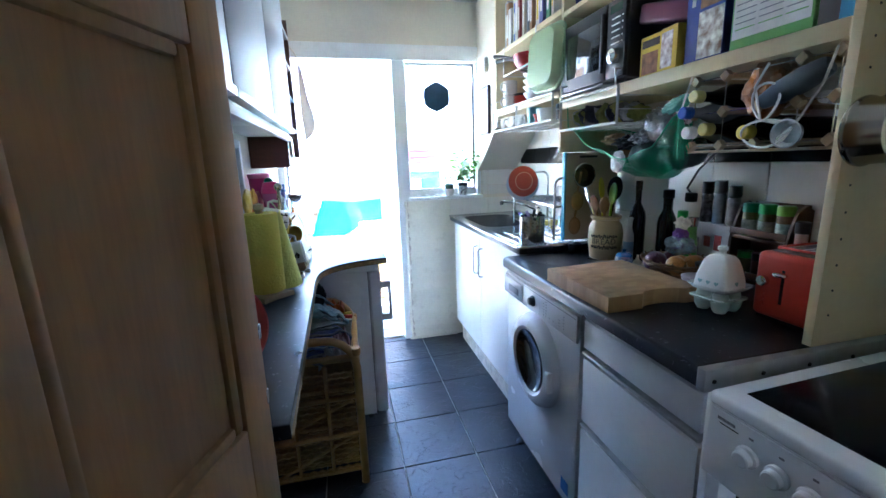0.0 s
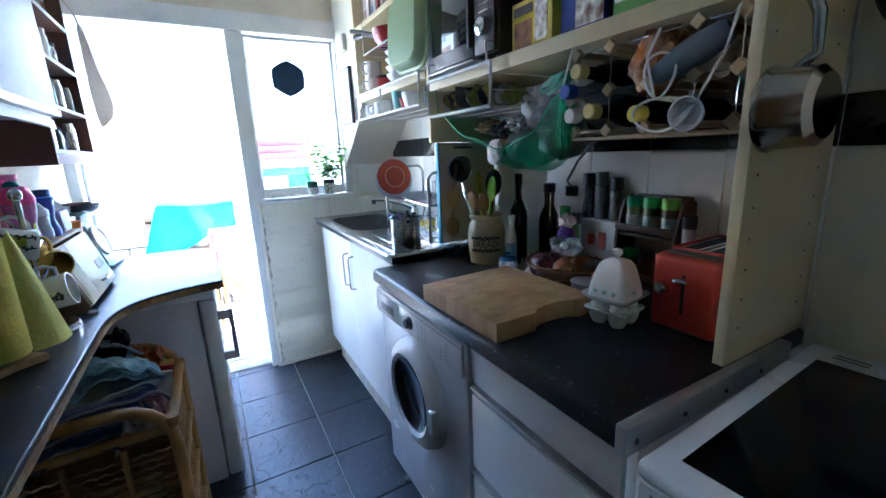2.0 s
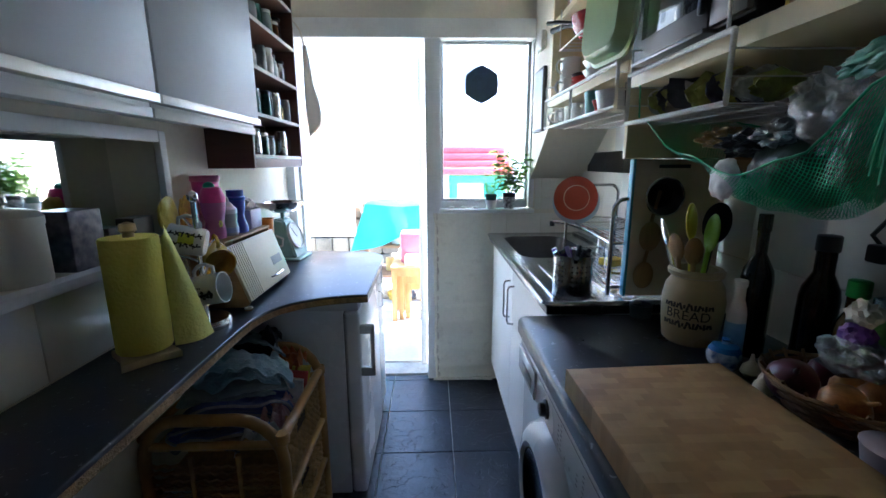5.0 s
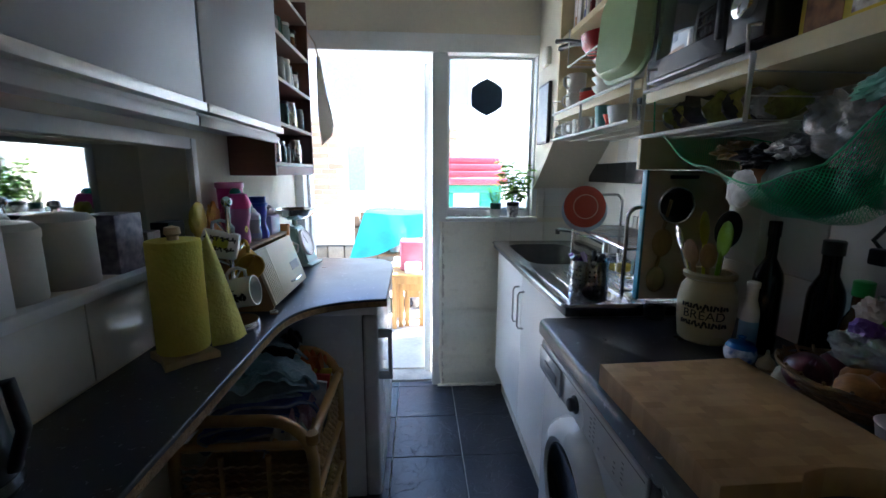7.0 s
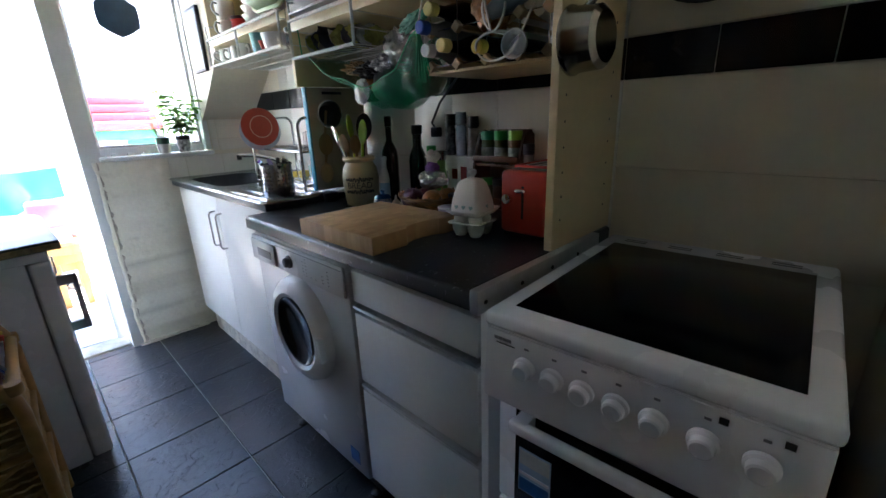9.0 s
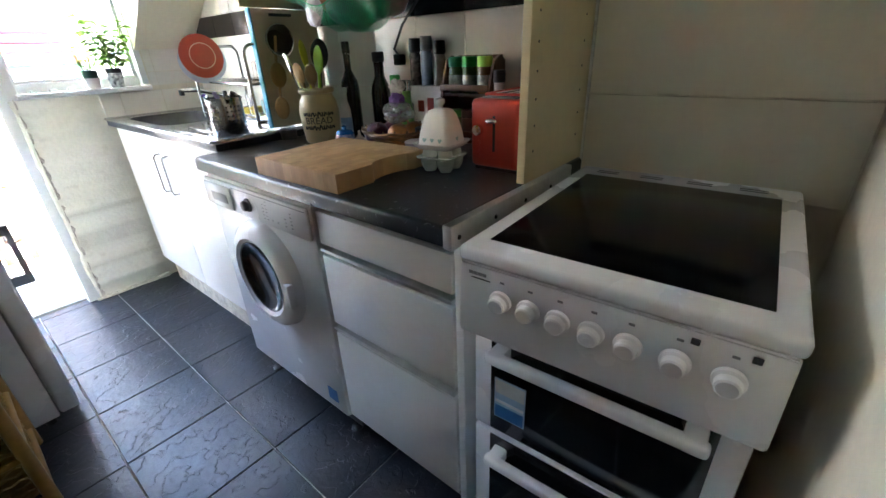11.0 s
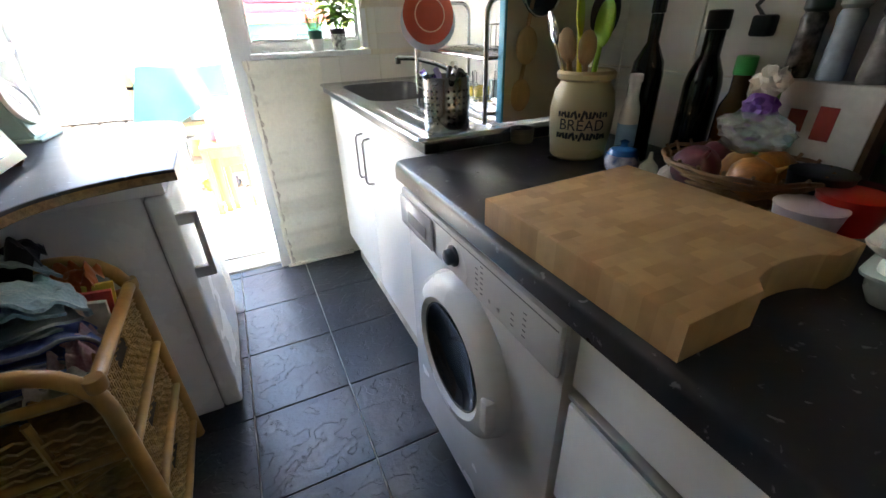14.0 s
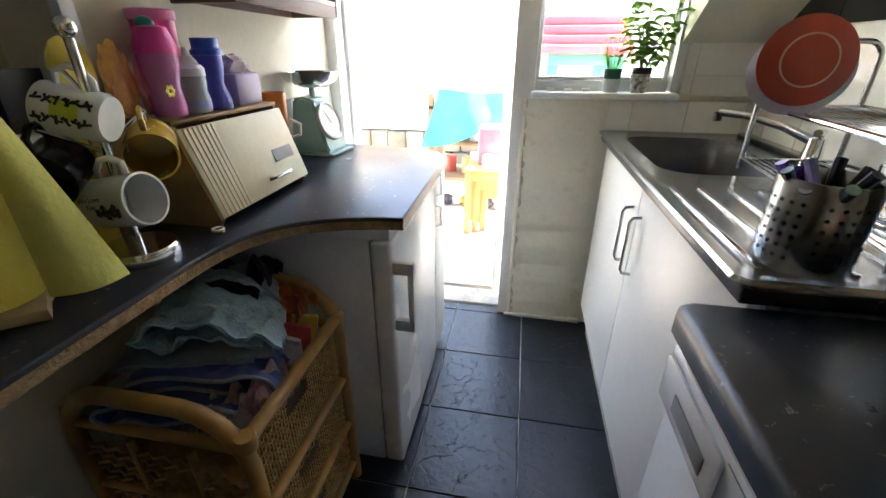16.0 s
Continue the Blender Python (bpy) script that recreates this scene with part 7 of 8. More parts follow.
add_lathe("body", [(0, 0), (0.027, 0), (0.03, 0.006), (0.03, 0.03), (0.0265, 0.045), (0.029, 0.062), (0.029, 0.074), (0, 0.074)], mat("milky_plastic", (0.62, 0.64, 0.72), 0.22, vary=0.1, glass=0.35, bump=0.0), bby, (1.06, 3.735, ZB))
add_lathe("printed_band", [(0.0304, 0.01), (0.0304, 0.028), (0.0301, 0.028), (0.0301, 0.01)], plain("blue_print", (0.3, 0.35, 0.6), 0.4), bby, (1.06, 3.735, ZB), "pale blue printed band")
add_lathe("collar", [(0, 0.0745), (0.03, 0.0745), (0.03, 0.09), (0.024, 0.097), (0, 0.099)], plain("pale_lilac_collar", (0.66, 0.66, 0.74), 0.3), bby, (1.06, 3.735, ZB))
add_lathe("teat", [(0.021, 0.0985), (0.015, 0.109), (0.007, 0.116), (0.0065, 0.126), (0.004, 0.131), (0, 0.132)], plain("clear_teat", (0.66, 0.66, 0.64), 0.3, glass=0.3), bby, (1.06, 3.735, ZB))
bb2 = thing("drinking_bottle", (1.06, 3.80, ZB), "dark blue child's drinking bottle", "drinking bottle")
add_lathe("body", [(0, 0), (0.034, 0), (0.035, 0.02), (0.024, 0.055), (0.03, 0.09), (0.03, 0.115), (0, 0.115)], plain("violet_blue_plastic", (0.06, 0.07, 0.42), 0.3), bb2, (1.06, 3.80, ZB))
add_lathe("collar", [(0, 0.1155), (0.033, 0.1155), (0.033, 0.125), (0.028, 0.13), (0.028, 0.15), (0, 0.15)], BLUEP, bb2, (1.06, 3.80, ZB))
tb = thing("storage_tub", (1.05, 3.915, ZB), "clear lilac tub filled with small plastic bags", "tub")
part("tub", box(B(), 1.01, 1.09, 3.845, 3.945, ZB, ZB + 0.075, 0.008, 2), mat("lilac_plastic", (0.5, 0.42, 0.62), 0.3, vary=0.1, glass=0.2, bump=0.0), tb)
part("contents", lump(B(), (1.05, 3.895, ZB + 0.085), (0.034, 0.044, 0.03), 0.35, 3, 1.2), mat("pale_pink_wraps", (0.6, 0.5, 0.52), 0.5, vary=0.4, scale=20), tb)
pt = thing("beaker", (1.0, 3.72, ZB), "tall pink plastic beaker", "beaker")
add_lathe("cup", [(0, 0), (0.035, 0), (0.042, 0.19), (0.04, 0.19), (0.034, 0.006), (0, 0.006)], PINKP, pt, (0.99, 3.745, ZB), seg=28)
add_lathe("rim", [(0.043, 0.182), (0.046, 0.186), (0.046, 0.2), (0.042, 0.202), (0.041, 0.182)], plain("light_pink_plastic", (0.75, 0.2, 0.4), 0.35), pt, (0.99, 3.745, ZB), seg=28)
carton("packet", 0.95, 0.995, 3.525, 3.596, 0.8705, 1.122, mat("tan_packet", (0.45, 0.3, 0.14), 0.5, vary=0.3, scale=12), "tan card packet standing beside the bread bin", "packet")
for c_, s_, col_, dk_, sd_ in (((0.98, 3.635, ZB + 0.068), (0.017, 0.032, 0.072), (0.75, 0.55, 0.06), (0.75, 0.22, 0.2), 2.0), ((0.99, 3.69, ZB + 0.06), (0.016, 0.022, 0.064), (0.72, 0.3, 0.32), (0.6, 0.1, 0.2), 6.0)):
    solid("snack_pouch", lump(B(), c_, s_, 0.22, 2.2, sd_, 4), mat("printed_pouch_film", col_, 0.25, vary=0.5, scale=9, dark=dk_, bump=0.3), "yellow and pink printed snack pouch on the bread bin", "snack pouch", sharp=25)
carton("sponge_pack", 0.95, 0.995, 3.475, 3.52, 0.8705, 1.10, mat("yellow_pack", (0.68, 0.52, 0.06), 0.5, vary=0.2, scale=20), "slim yellow pack standing against the wall", "packet")
solid("snack_pouch", lump(B(), (0.972, 3.555, 1.18), (0.016, 0.042, 0.056), 0.12, 1.6, 7.7, 4), mat("yellow_pouch_film", (0.72, 0.58, 0.10), 0.35, vary=0.25, scale=8, dark=(0.55, 0.36, 0.05), bump=0.3), "yellow printed pouch leaning on the wall", "snack pouch", sharp=25)
toy = turned("jar", [(0, 0), (0.032, 0), (0.032, 0.09), (0.0, 0.09)], (1.06, 4.04, 0.8705), WHITE_C, "squat white jar beside the scales", "jar")
oj = thing("mug", (1.06, 4.04, 0.961), "orange mug resting on a white jar", "mug")
add_lathe("cup", [(0, 0), (0.03, 0), (0.034, 0.12), (0.036, 0.145), (0.032, 0.145), (0.028, 0.006), (0, 0.006)], plain("orange_glaze", (0.6, 0.18, 0.02), 0.3), oj, (1.06, 4.04, 0.9615))
part("handle", tube(B(), [(1.09, 4.055, 0.975), (1.115, 4.065, 0.985), (1.12, 4.065, 1.015), (1.093, 4.055, 1.03)], 0.005, 8), WHITE_C, oj)
rg = thing("rubber_band", (1.17, 3.575, 0.87), "small hair tie lying on the worktop", "hair tie")
for k in range(2):
    part("loop", tube(B(), [(1.172 + 0.011 * math.cos(radians(a)), 3.575 + 0.011 * math.sin(radians(a)), 0.8735 + 0.005 * k) for a in range(0, 360, 24)], 0.0025, 6, True), (RUBWOOD, PAPER)[k], rg)

# kitchen scales
ks = thing("kitchen_scales", (1.03, 4.33, 0.87), "mint green kitchen scales with a steel pan", "kitchen scales")
MINT = plain("mint_enamel", (0.32, 0.5, 0.45), 0.3, vary=0.06)
SM = Matrix.Translation((1.03, 4.35, 0.8705)) @ Matrix.Rotation(radians(-6), 4, "Z")
bm = B()
t = bmesh.new()
prof = [(-0.075, 0.012), (0.085, 0.012), (0.075, 0.03), (0.02, 0.19), (-0.03, 0.2), (-0.06, 0.19)]
for hw in (0.072,):
    a = [t.verts.new((x, -hw * (1 - 0.3 * z / 0.2), z)) for x, z in prof]
    b = [t.verts.new((x, hw * (1 - 0.3 * z / 0.2), z)) for x, z in prof]
t.faces.new(a), t.faces.new(b)
for k in range(6):
    t.faces.new((a[k], a[(k + 1) % 6], b[(k + 1) % 6], b[k]))
bmesh.ops.recalc_face_normals(t, faces=t.faces)
bmesh.ops.bevel(t, geom=t.edges[:], offset=0.008, segments=3, affect="EDGES")
join(bm, t, SM)
part("case", bm, MINT, ks)
part("foot_plate", box(B(), -0.085, 0.1, -0.078, 0.078, 0.0, 0.0115, 0.004, 2, SM), MINT, ks)
dm = SM @ Matrix.Translation((0.05, 0, 0.112)) @ Matrix.Rotation(radians(72), 4, "Y")
dial = part("dial", lathe(B(), [(0, 0.004), (0.06, 0.004), (0.064, 0.01), (0.068, 0.008), (0.068, -0.004), (0, -0.004)], 40, dm), plain("white_dial", (0.8, 0.8, 0.78), 0.2), ks, "white round dial")
part("pointer", box(B(), -0.045, 0.008, -0.0015, 0.0015, 0.0045, 0.0055, 0, 1, dm @ pose(0, 0, 0, 0, 0, 25)), BLACKM, dial)
for k in range(24):
    part("scale_mark", box(B(), 0.05, 0.056, -0.0008, 0.0008, 0.0042, 0.0048, 0, 1, dm @ pose(0, 0, 0, 0, 0, 15 * k)), MARK, dial)
add_lathe("post", [(0, 0.19), (0.01, 0.19), (0.01, 0.225), (0.03, 0.23), (0, 0.232)], MINT, ks, (1.022, 4.355, 0.8705), seg=14)
add_lathe("pan", [(0, 0.233), (0.05, 0.236), (0.085, 0.255), (0.1, 0.28), (0.104, 0.281), (0.087, 0.252), (0.05, 0.231), (0, 0.229)], CHROME, ks, (1.035, 4.335, 0.8705), "shallow steel weighing pan", 44)

# open shelf unit beside the door
os_ = thing("open_shelf_unit", (1.02, 4.1, 1.31), "dark brown open shelf unit full of glasses and jars", "shelf unit")
part("side_panel", box(B(), XL + 0.001, 1.112, 3.868, 3.884, 1.313, 2.12, 0.002), BROWN, os_)
part("side_panel", box(B(), XL + 0.001, 1.112, 4.425, 4.44, 1.32, 2.12, 0.002), BROWN, os_)
part("back_panel", box(B(), XL + 0.001, XL + 0.006, 3.885, 4.424, 1.32, 2.12), BROWN, os_)
EDGE = plain("pale_shelf_edge", (0.62, 0.6, 0.55), 0.5)
for z in (1.365, 1.52, 1.69, 1.86, 2.03):
    s = part("shelf", box(B(), XL + 0.007, 1.108, 3.885, 4.424, z - 0.014, z, 0.001), BROWN, os_)
    part("shelf_edge", box(B(), 1.1082, 1.112, 3.885, 4.424, z - 0.014, z, 0.001), EDGE, s, "pale shelf lipping")
part("bottom_rail", box(B(), 1.095, 1.1115, 3.885, 4.424, 1.315, 1.3505, 0.002), BROWN, os_)
rng = random.Random(12)
gm = [GLASS, mat("green_glass_jar", (0.1, 0.25, 0.2), 0.1, glass=0.5, bump=0.0), mat("pale_jar", (0.5, 0.55, 0.55), 0.15, glass=0.4, bump=0.0), CHROME, mat("brown_jar", (0.14, 0.06, 0.02), 0.2, bump=0.0), WHITE_C, mat("straw_jar", (0.5, 0.35, 0.08), 0.4)]
for s, z in enumerate((1.3655, 1.5205, 1.6905, 1.8605)):
    yy = 3.915
    while yy < 4.40:
        r = rng.uniform(0.02, 0.032)
        h = rng.uniform(0.06, 0.115)
        ob = thing("storage_jar" if s != 2 else "tumbler", (1.07, yy, z), "glass jar or tumbler on the open shelf", "jar", "glassware on the open shelves")
        mt_ = gm[rng.randrange(len(gm))] if s else gm[rng.choice((0, 1, 2, 2, 3))]
        xx = 1.075 - rng.uniform(0, 0.03)
        add_lathe("jar", [(0, 0), (r * 0.9, 0), (r, 0.006), (r, h * 0.8), (r * 0.85, h * 0.9), (r * 0.85, h), (0, h)], mt_, ob, (xx, yy, z), seg=18)
        if rng.random() < 0.6:
            add_lathe("lid", [(0, h), (r * 0.9, h), (r * 0.9, h + 0.012), (0, h + 0.012)], (STEEL, BLACKM, WIRE)[rng.randrange(3)], ob, (xx, yy, z), seg=18)
        yy += 2 * r + rng.uniform(0.006, 0.03)

# oven glove hanging from the shelf end
og = thing("oven_glove", (1.13, 4.36, 1.45), "oatmeal cloth glove hanging from the shelf end", "oven glove")
CLG = mat("oatmeal_cloth", (0.7, 0.64, 0.56), 0.9, vary=0.15, scale=20, grain=150, bump=0.25, sheen=0.3)
gn_, gl_ = CLG.node_tree.nodes, CLG.node_tree.links
gtr, gmx = gn_.new("ShaderNodeBsdfTranslucent"), gn_.new("ShaderNodeMixShader")
gtr.inputs["Color"].default_value = (0.6, 0.55, 0.48, 1)
gmx.inputs[0].default_value = 0.45
gl_.new(gn_["Principled BSDF"].outputs[0], gmx.inputs[1])
gl_.new(gtr.outputs[0], gmx.inputs[2])
gl_.new(gmx.outputs[0], gn_["Material Output"].inputs["Surface"])
ol = [(-0.01, 0.0), (0.01, 0.0), (0.022, -0.09), (0.034, -0.18), (0.056, -0.26), (0.062, -0.32), (0.052, -0.37), (0.03, -0.395), (0.0, -0.42), (-0.012, -0.28)]
gb = slab(B(), ol[::-1], -0.009, 0.009, 0.006, Matrix.Translation((1.155, 4.452, 1.885)) @ Matrix.Rotation(radians(90), 4, "X") @ Matrix.Rotation(radians(0), 4, "Y"))
part("cloth", gb, CLG, og)
part("loop", tube(B(), [(1.155, 4.452, 1.885), (1.14, 4.452, 1.95), (1.105, 4.452, 2.0)], 0.004, 6), CLG, og)
part("hook", tube(B(), [(1.10, 4.441, 2.0), (1.10, 4.46, 2.0), (1.10, 4.464, 2.012)], 0.003, 6), CHROME, og)

# red tray and pink tub near the inner door
rt = thing("red_tray", (1.0, 2.62, 0.87), "red round plastic tray standing on edge", "tray")
part("rim_disc", lathe(B(), [(0.085, 0.0), (0.108, 0.003), (0.112, 0.012), (0.108, 0.016), (0.085, 0.006)], 48, pose(1.055, 2.66, 0.983, 84, 0, 24), cap=False), REDP, rt)
part("centre", lathe(B(), [(0, 0.001), (0.0855, 0.001), (0.0855, 0.005), (0, 0.005)], 40, pose(1.055, 2.66, 0.983, 84, 0, 24)), plain("grey_plastic_centre", (0.1, 0.11, 0.12), 0.4), rt)
pk_ = solid("pink_tub", box(B(), -0.05, 0.05, -0.045, 0.045, 0, 0.17, 0.015, 3, pose(1.01, 2.575, 0.8705, 0, 0, 10)), plain("dusky_pink_plastic", (0.5, 0.12, 0.16), 0.45), "dusky pink plastic tub by the inner door", "tub")
kt = thing("kettle", (1.0, 2.80, 0.87), "dark kettle with a steel rim on the worktop", "kettle")
add_lathe("body", [(0, 0), (0.06, 0), (0.064, 0.01), (0.05, 0.15), (0.035, 0.17), (0, 0.178)], DARKPLASTIC, kt, (1.015, 2.79, 0.8705), seg=32)
add_lathe("band", [(0.0655, 0.012), (0.0655, 0.03), (0.063, 0.03), (0.063, 0.012)], STEEL, kt, (1.015, 2.79, 0.8705), seg=32)
part("handle", tube(B(), [(1.05, 2.80, 1.03), (1.085, 2.81, 1.04), (1.095, 2.81, 0.97), (1.075, 2.805, 0.91)], 0.009, 10), DARKPLASTIC, kt)

# rattan chest of drawers
rc = thing("rattan_drawers", (1.16, 3.46, 0.0), "rattan chest with three woven drawers and hooped ends", "rattan chest")
CANE = mat("honey_cane", (0.42, 0.22, 0.06), 0.35, vary=0.25, scale=14, grain=60, bump=0.06, dirt=0.15)
WEAVE = mat("woven_cane", (0.45, 0.26, 0.09), 0.5, vary=0.3, scale=30, bump=0.1)
RX0, RX1, RYa, RYb = 0.965, 1.345, 3.318, 3.70


def hoop(yy, ztop):
    pts = [(RX0, yy, 0.0), (RX0, yy, ztop - 0.13)]
    for k in range(1, 6):
        a = radians(180 - 18 * k)
        pts.append((RX0 + 0.1 + 0.1 * math.cos(a), yy, ztop - 0.13 + 0.13 * math.sin(a)))
    for k in range(0, 6):
        a = radians(90 - 18 * k)
        pts.append((RX1 - 0.12 + 0.12 * math.cos(a), yy, ztop - 0.13 + 0.13 * math.sin(a)))
    pts += [(RX1, yy, 0.3), (RX1, yy, 0.0)]
    return pts


for yy in (RYa, RYb):
    part("hooped_end", tube(B(), hoop(yy, 0.652 if yy == RYa else 0.69), 0.0165, 12), CANE, rc)
    for z in (0.07, 0.235, 0.40, 0.575):
        part("end_rail", tube(B(), [(RX0, yy, z), (RX1, yy, z)], 0.011, 10), CANE, rc)
    for x in (1.09, 1.22):
        part("end_stick", tube(B(), [(x, yy, 0.07), (x, yy, 0.545)], 0.008, 8), CANE, rc)
    part("end_brace", tube(B(), [(1.0, yy, 0.08), (1.32, yy, 0.23)], 0.008, 8), CANE, rc)
    part("end_brace", tube(B(), [(1.0, yy, 0.25), (1.32, yy, 0.39)], 0.008, 8), CANE, rc)
    wv = B()
    for r in range(20):
        z = 0.085 + 0.0225 * r
        tube(wv, [(RX0 + 0.015 + 0.0175 * k, yy + (0.004 if (k + r) % 2 else -0.004), z) for k in range(21)], 0.0048, 4)
    tagged(part("woven_end", wv, WEAVE, rc), kind="stuff")
for z in (0.07, 0.235, 0.40, 0.595):
    part("front_rail", tube(B(), [(RX1, RYa, z), (RX1, RYb, z)], 0.0145 if z > 0.5 else 0.012, 10), CANE, rc)
    part("back_rail", tube(B(), [(RX0, RYa, z), (RX0, RYb, z)], 0.012, 8), CANE, rc)
for yy in (RYa, RYb):
    part("cane_binding", lathe(B(), [(0.0175, 0), (0.0195, 0.006), (0.0195, 0.024), (0.0175, 0.03), (0.0, 0.03), (0, 0)], 14, pose(RX1, yy, 0.58)), CANE, rc)
for z0, z1 in ((0.085, 0.222), (0.25, 0.387), (0.415, 0.578)):
    dwr = part("woven_drawer", box(B(), RX0 + 0.02, RX1 - 0.012, RYa + 0.02, RYb - 0.02, z0, z0 + 0.02, 0.002), WEAVE, rc)
    wv = B()
    rows = int((z1 - z0) / 0.0125)
    for r in range(rows):
        z = z0 + 0.006 + 0.0125 * r
        for y0, y1 in (((RYa + 0.02, RYb - 0.02),) if r < rows - 5 or r > rows - 3 else ((RYa + 0.02, 3.44), (3.53, RYb - 0.02))):
            n = int((y1 - y0) / 0.013)
            tube(wv, [(RX1 - 0.004 + (0.003 if (k + r) % 2 else -0.003), y0 + (y1 - y0) * k / n, z) for k in range(n + 1)], 0.0022, 4)
    for k in range(36):
        yy = RYa + 0.025 + (RYb - RYa - 0.05) * k / 35
        tube(wv, [(RX1 - 0.004, yy, z0 + 0.003), (RX1 - 0.004, yy, z1 - (0.06 if 3.445 < yy < 3.525 else 0.003))], 0.0021, 4)
    tagged(part("woven_front", wv, WEAVE, dwr), kind="stuff")
    # dark sheet added behind the weave, painted as the drawer's inner shade
    part("drawer_liner", box(B(), RX1 - 0.020, RX1 - 0.016, RYa + 0.022, RYb - 0.022, z0, z1 - 0.01), mat("drawer_shade_brown", (0.06, 0.04, 0.025), 0.9), dwr)
part("top_tray", box(B(), RX0 + 0.012, RX1 - 0.012, RYa + 0.012, RYb - 0.012, 0.548, 0.556, 0.002), WEAVE, rc)


# folded and heaped cloths
def cloth(name, c, size, material, label, seed, layers=1, amp=0.028, turn=0.0, th=0.012):
    """A rumpled cloth: a folded, rounded, uneven sheet."""
    bm = B()
    t = bmesh.new()
    nx_, ny_ = 34, 30
    g = []
    for i in range(nx_ + 1):
        u = i / nx_ * 2 - 1
        row = []
        for j in range(ny_ + 1):
            v = j / ny_ * 2 - 1
            p = Vector((u * 1.6 + seed, v * 1.6, seed * 0.7))
            z = amp * noise.noise(p) + amp * 0.55 * noise.noise(p * 2.3) + amp * 0.35 * math.sin(5 * u + 4 * noise.noise(p * 0.8) + seed)
            edge = max(abs(u), abs(v)) ** 6
            row.append(t.verts.new((size[0] * u * (1 + 0.08 * noise.noise(p * 1.5)), size[1] * v * (1 + 0.08 * noise.noise(p * 1.3 + Vector((5, 0, 0)))), z + size[2] * (1 - 0.9 * edge))))
        g.append(row)
    for i in range(nx_):
        for j in range(ny_):
            t.faces.new((g[i][j], g[i + 1][j], g[i + 1][j + 1], g[i][j + 1]))
    ext = bmesh.ops.solidify(t, geom=t.faces[:], thickness=th)
    join(bm, t, pose(*c, 0, 0, turn))
    return solid(name, bm, material, label, "cloth", "", "cloths heaped on the chest", sharp=60)


def cloth_mat(name, col, **k):
    return mat(name, col, 0.92, **{**dict(vary=0.25, scale=16, grain=160, bump=0.35, sheen=0.25), **k})


TEAL = cloth_mat("teal_waffle_cloth", (0.28, 0.42, 0.49))
wv_ = TEAL.node_tree.nodes.new("ShaderNodeTexVoronoi")
wv_.inputs["Scale"].default_value = 130
bpn = TEAL.node_tree.nodes.new("ShaderNodeBump")
bpn.inputs["Strength"].default_value, bpn.inputs["Distance"].default_value = 0.7, 0.003
TEAL.node_tree.links.new(TEAL.node_tree.nodes["Texture Coordinate"].outputs["Object"], wv_.inputs["Vector"])
TEAL.node_tree.links.new(wv_.outputs["Distance"], bpn.inputs["Height"])
TEAL.node_tree.links.new(bpn.outputs[0], TEAL.node_tree.nodes["Principled BSDF"].inputs["Normal"])
NAVY = cloth_mat("navy_cloth", (0.05, 0.085, 0.30))
GREYT = cloth_mat("grey_teal_cloth", (0.24, 0.3, 0.31))
def draped(name, keys, y0, y1, material, label, hem=None, turn=18.0, seed=0.0, rough=0.006):
    """A towel bent along a side profile (x, z), drawn out in depth with slack, its near edge hemmed."""
    pts = [Vector((x, 0, z)) for x, z in keys]
    path = []
    for k in range(len(pts) - 1):
        p0, p1, p2, p3 = pts[max(k - 1, 0)], pts[k], pts[k + 1], pts[min(k + 2, len(pts) - 1)]
        for q in range(9):
            w = q / 9
            path.append(0.5 * ((2 * p1) + (p2 - p0) * w + (2 * p0 - 5 * p1 + 4 * p2 - p3) * w * w + (3 * p1 - p0 - 3 * p2 + p3) * w ** 3))
    path.append(pts[-1])
    t = bmesh.new()
    rows, n = [], 26
    for i in range(n + 1):
        v = i / n
        row = []
        for k, p in enumerate(path):
            q = rough * noise.noise((p.x * 22 + seed, v * 4, p.z * 30)) + rough * 0.6 * noise.noise((p.x * 50, v * 9 + seed, 1.7))
            back = 0.03 * v
            row.append(t.verts.new((p.x - back * (p.x - 1.05) * 2 + 0.010 * noise.noise((v * 5, p.z * 18, seed)), y0 + (y1 - y0) * v + 0.016 * noise.noise((p.x * 11, p.z * 20, seed + 5)), p.z + q - 0.012 * v)))
        rows.append(row)
    edge = [v.co.copy() for v in rows[0]]
    for a, b in zip(rows, rows[1:]):
        for k in range(len(path) - 1):
            t.faces.new((a[k], a[k + 1], b[k + 1], b[k]))
    bmesh.ops.recalc_face_normals(t, faces=t.faces)
    bmesh.ops.solidify(t, geom=t.faces[:], thickness=0.0065)
    m = pose(1.18, 3.46, 0, 0, 0, turn) @ pose(-1.18, -3.46, 0)
    ob = thing(name, (1.18, (y0 + y1) / 2, 0.6), label, "towel", "cloths heaped on the chest")
    part("cloth", join(B(), t, m), material, ob, sharp=70)
    if hem:
        part("hem", tube(B(), [m @ p for p in edge[::2]], 0.0042, 6), hem, ob, "pale grey stitched hem")
    return ob


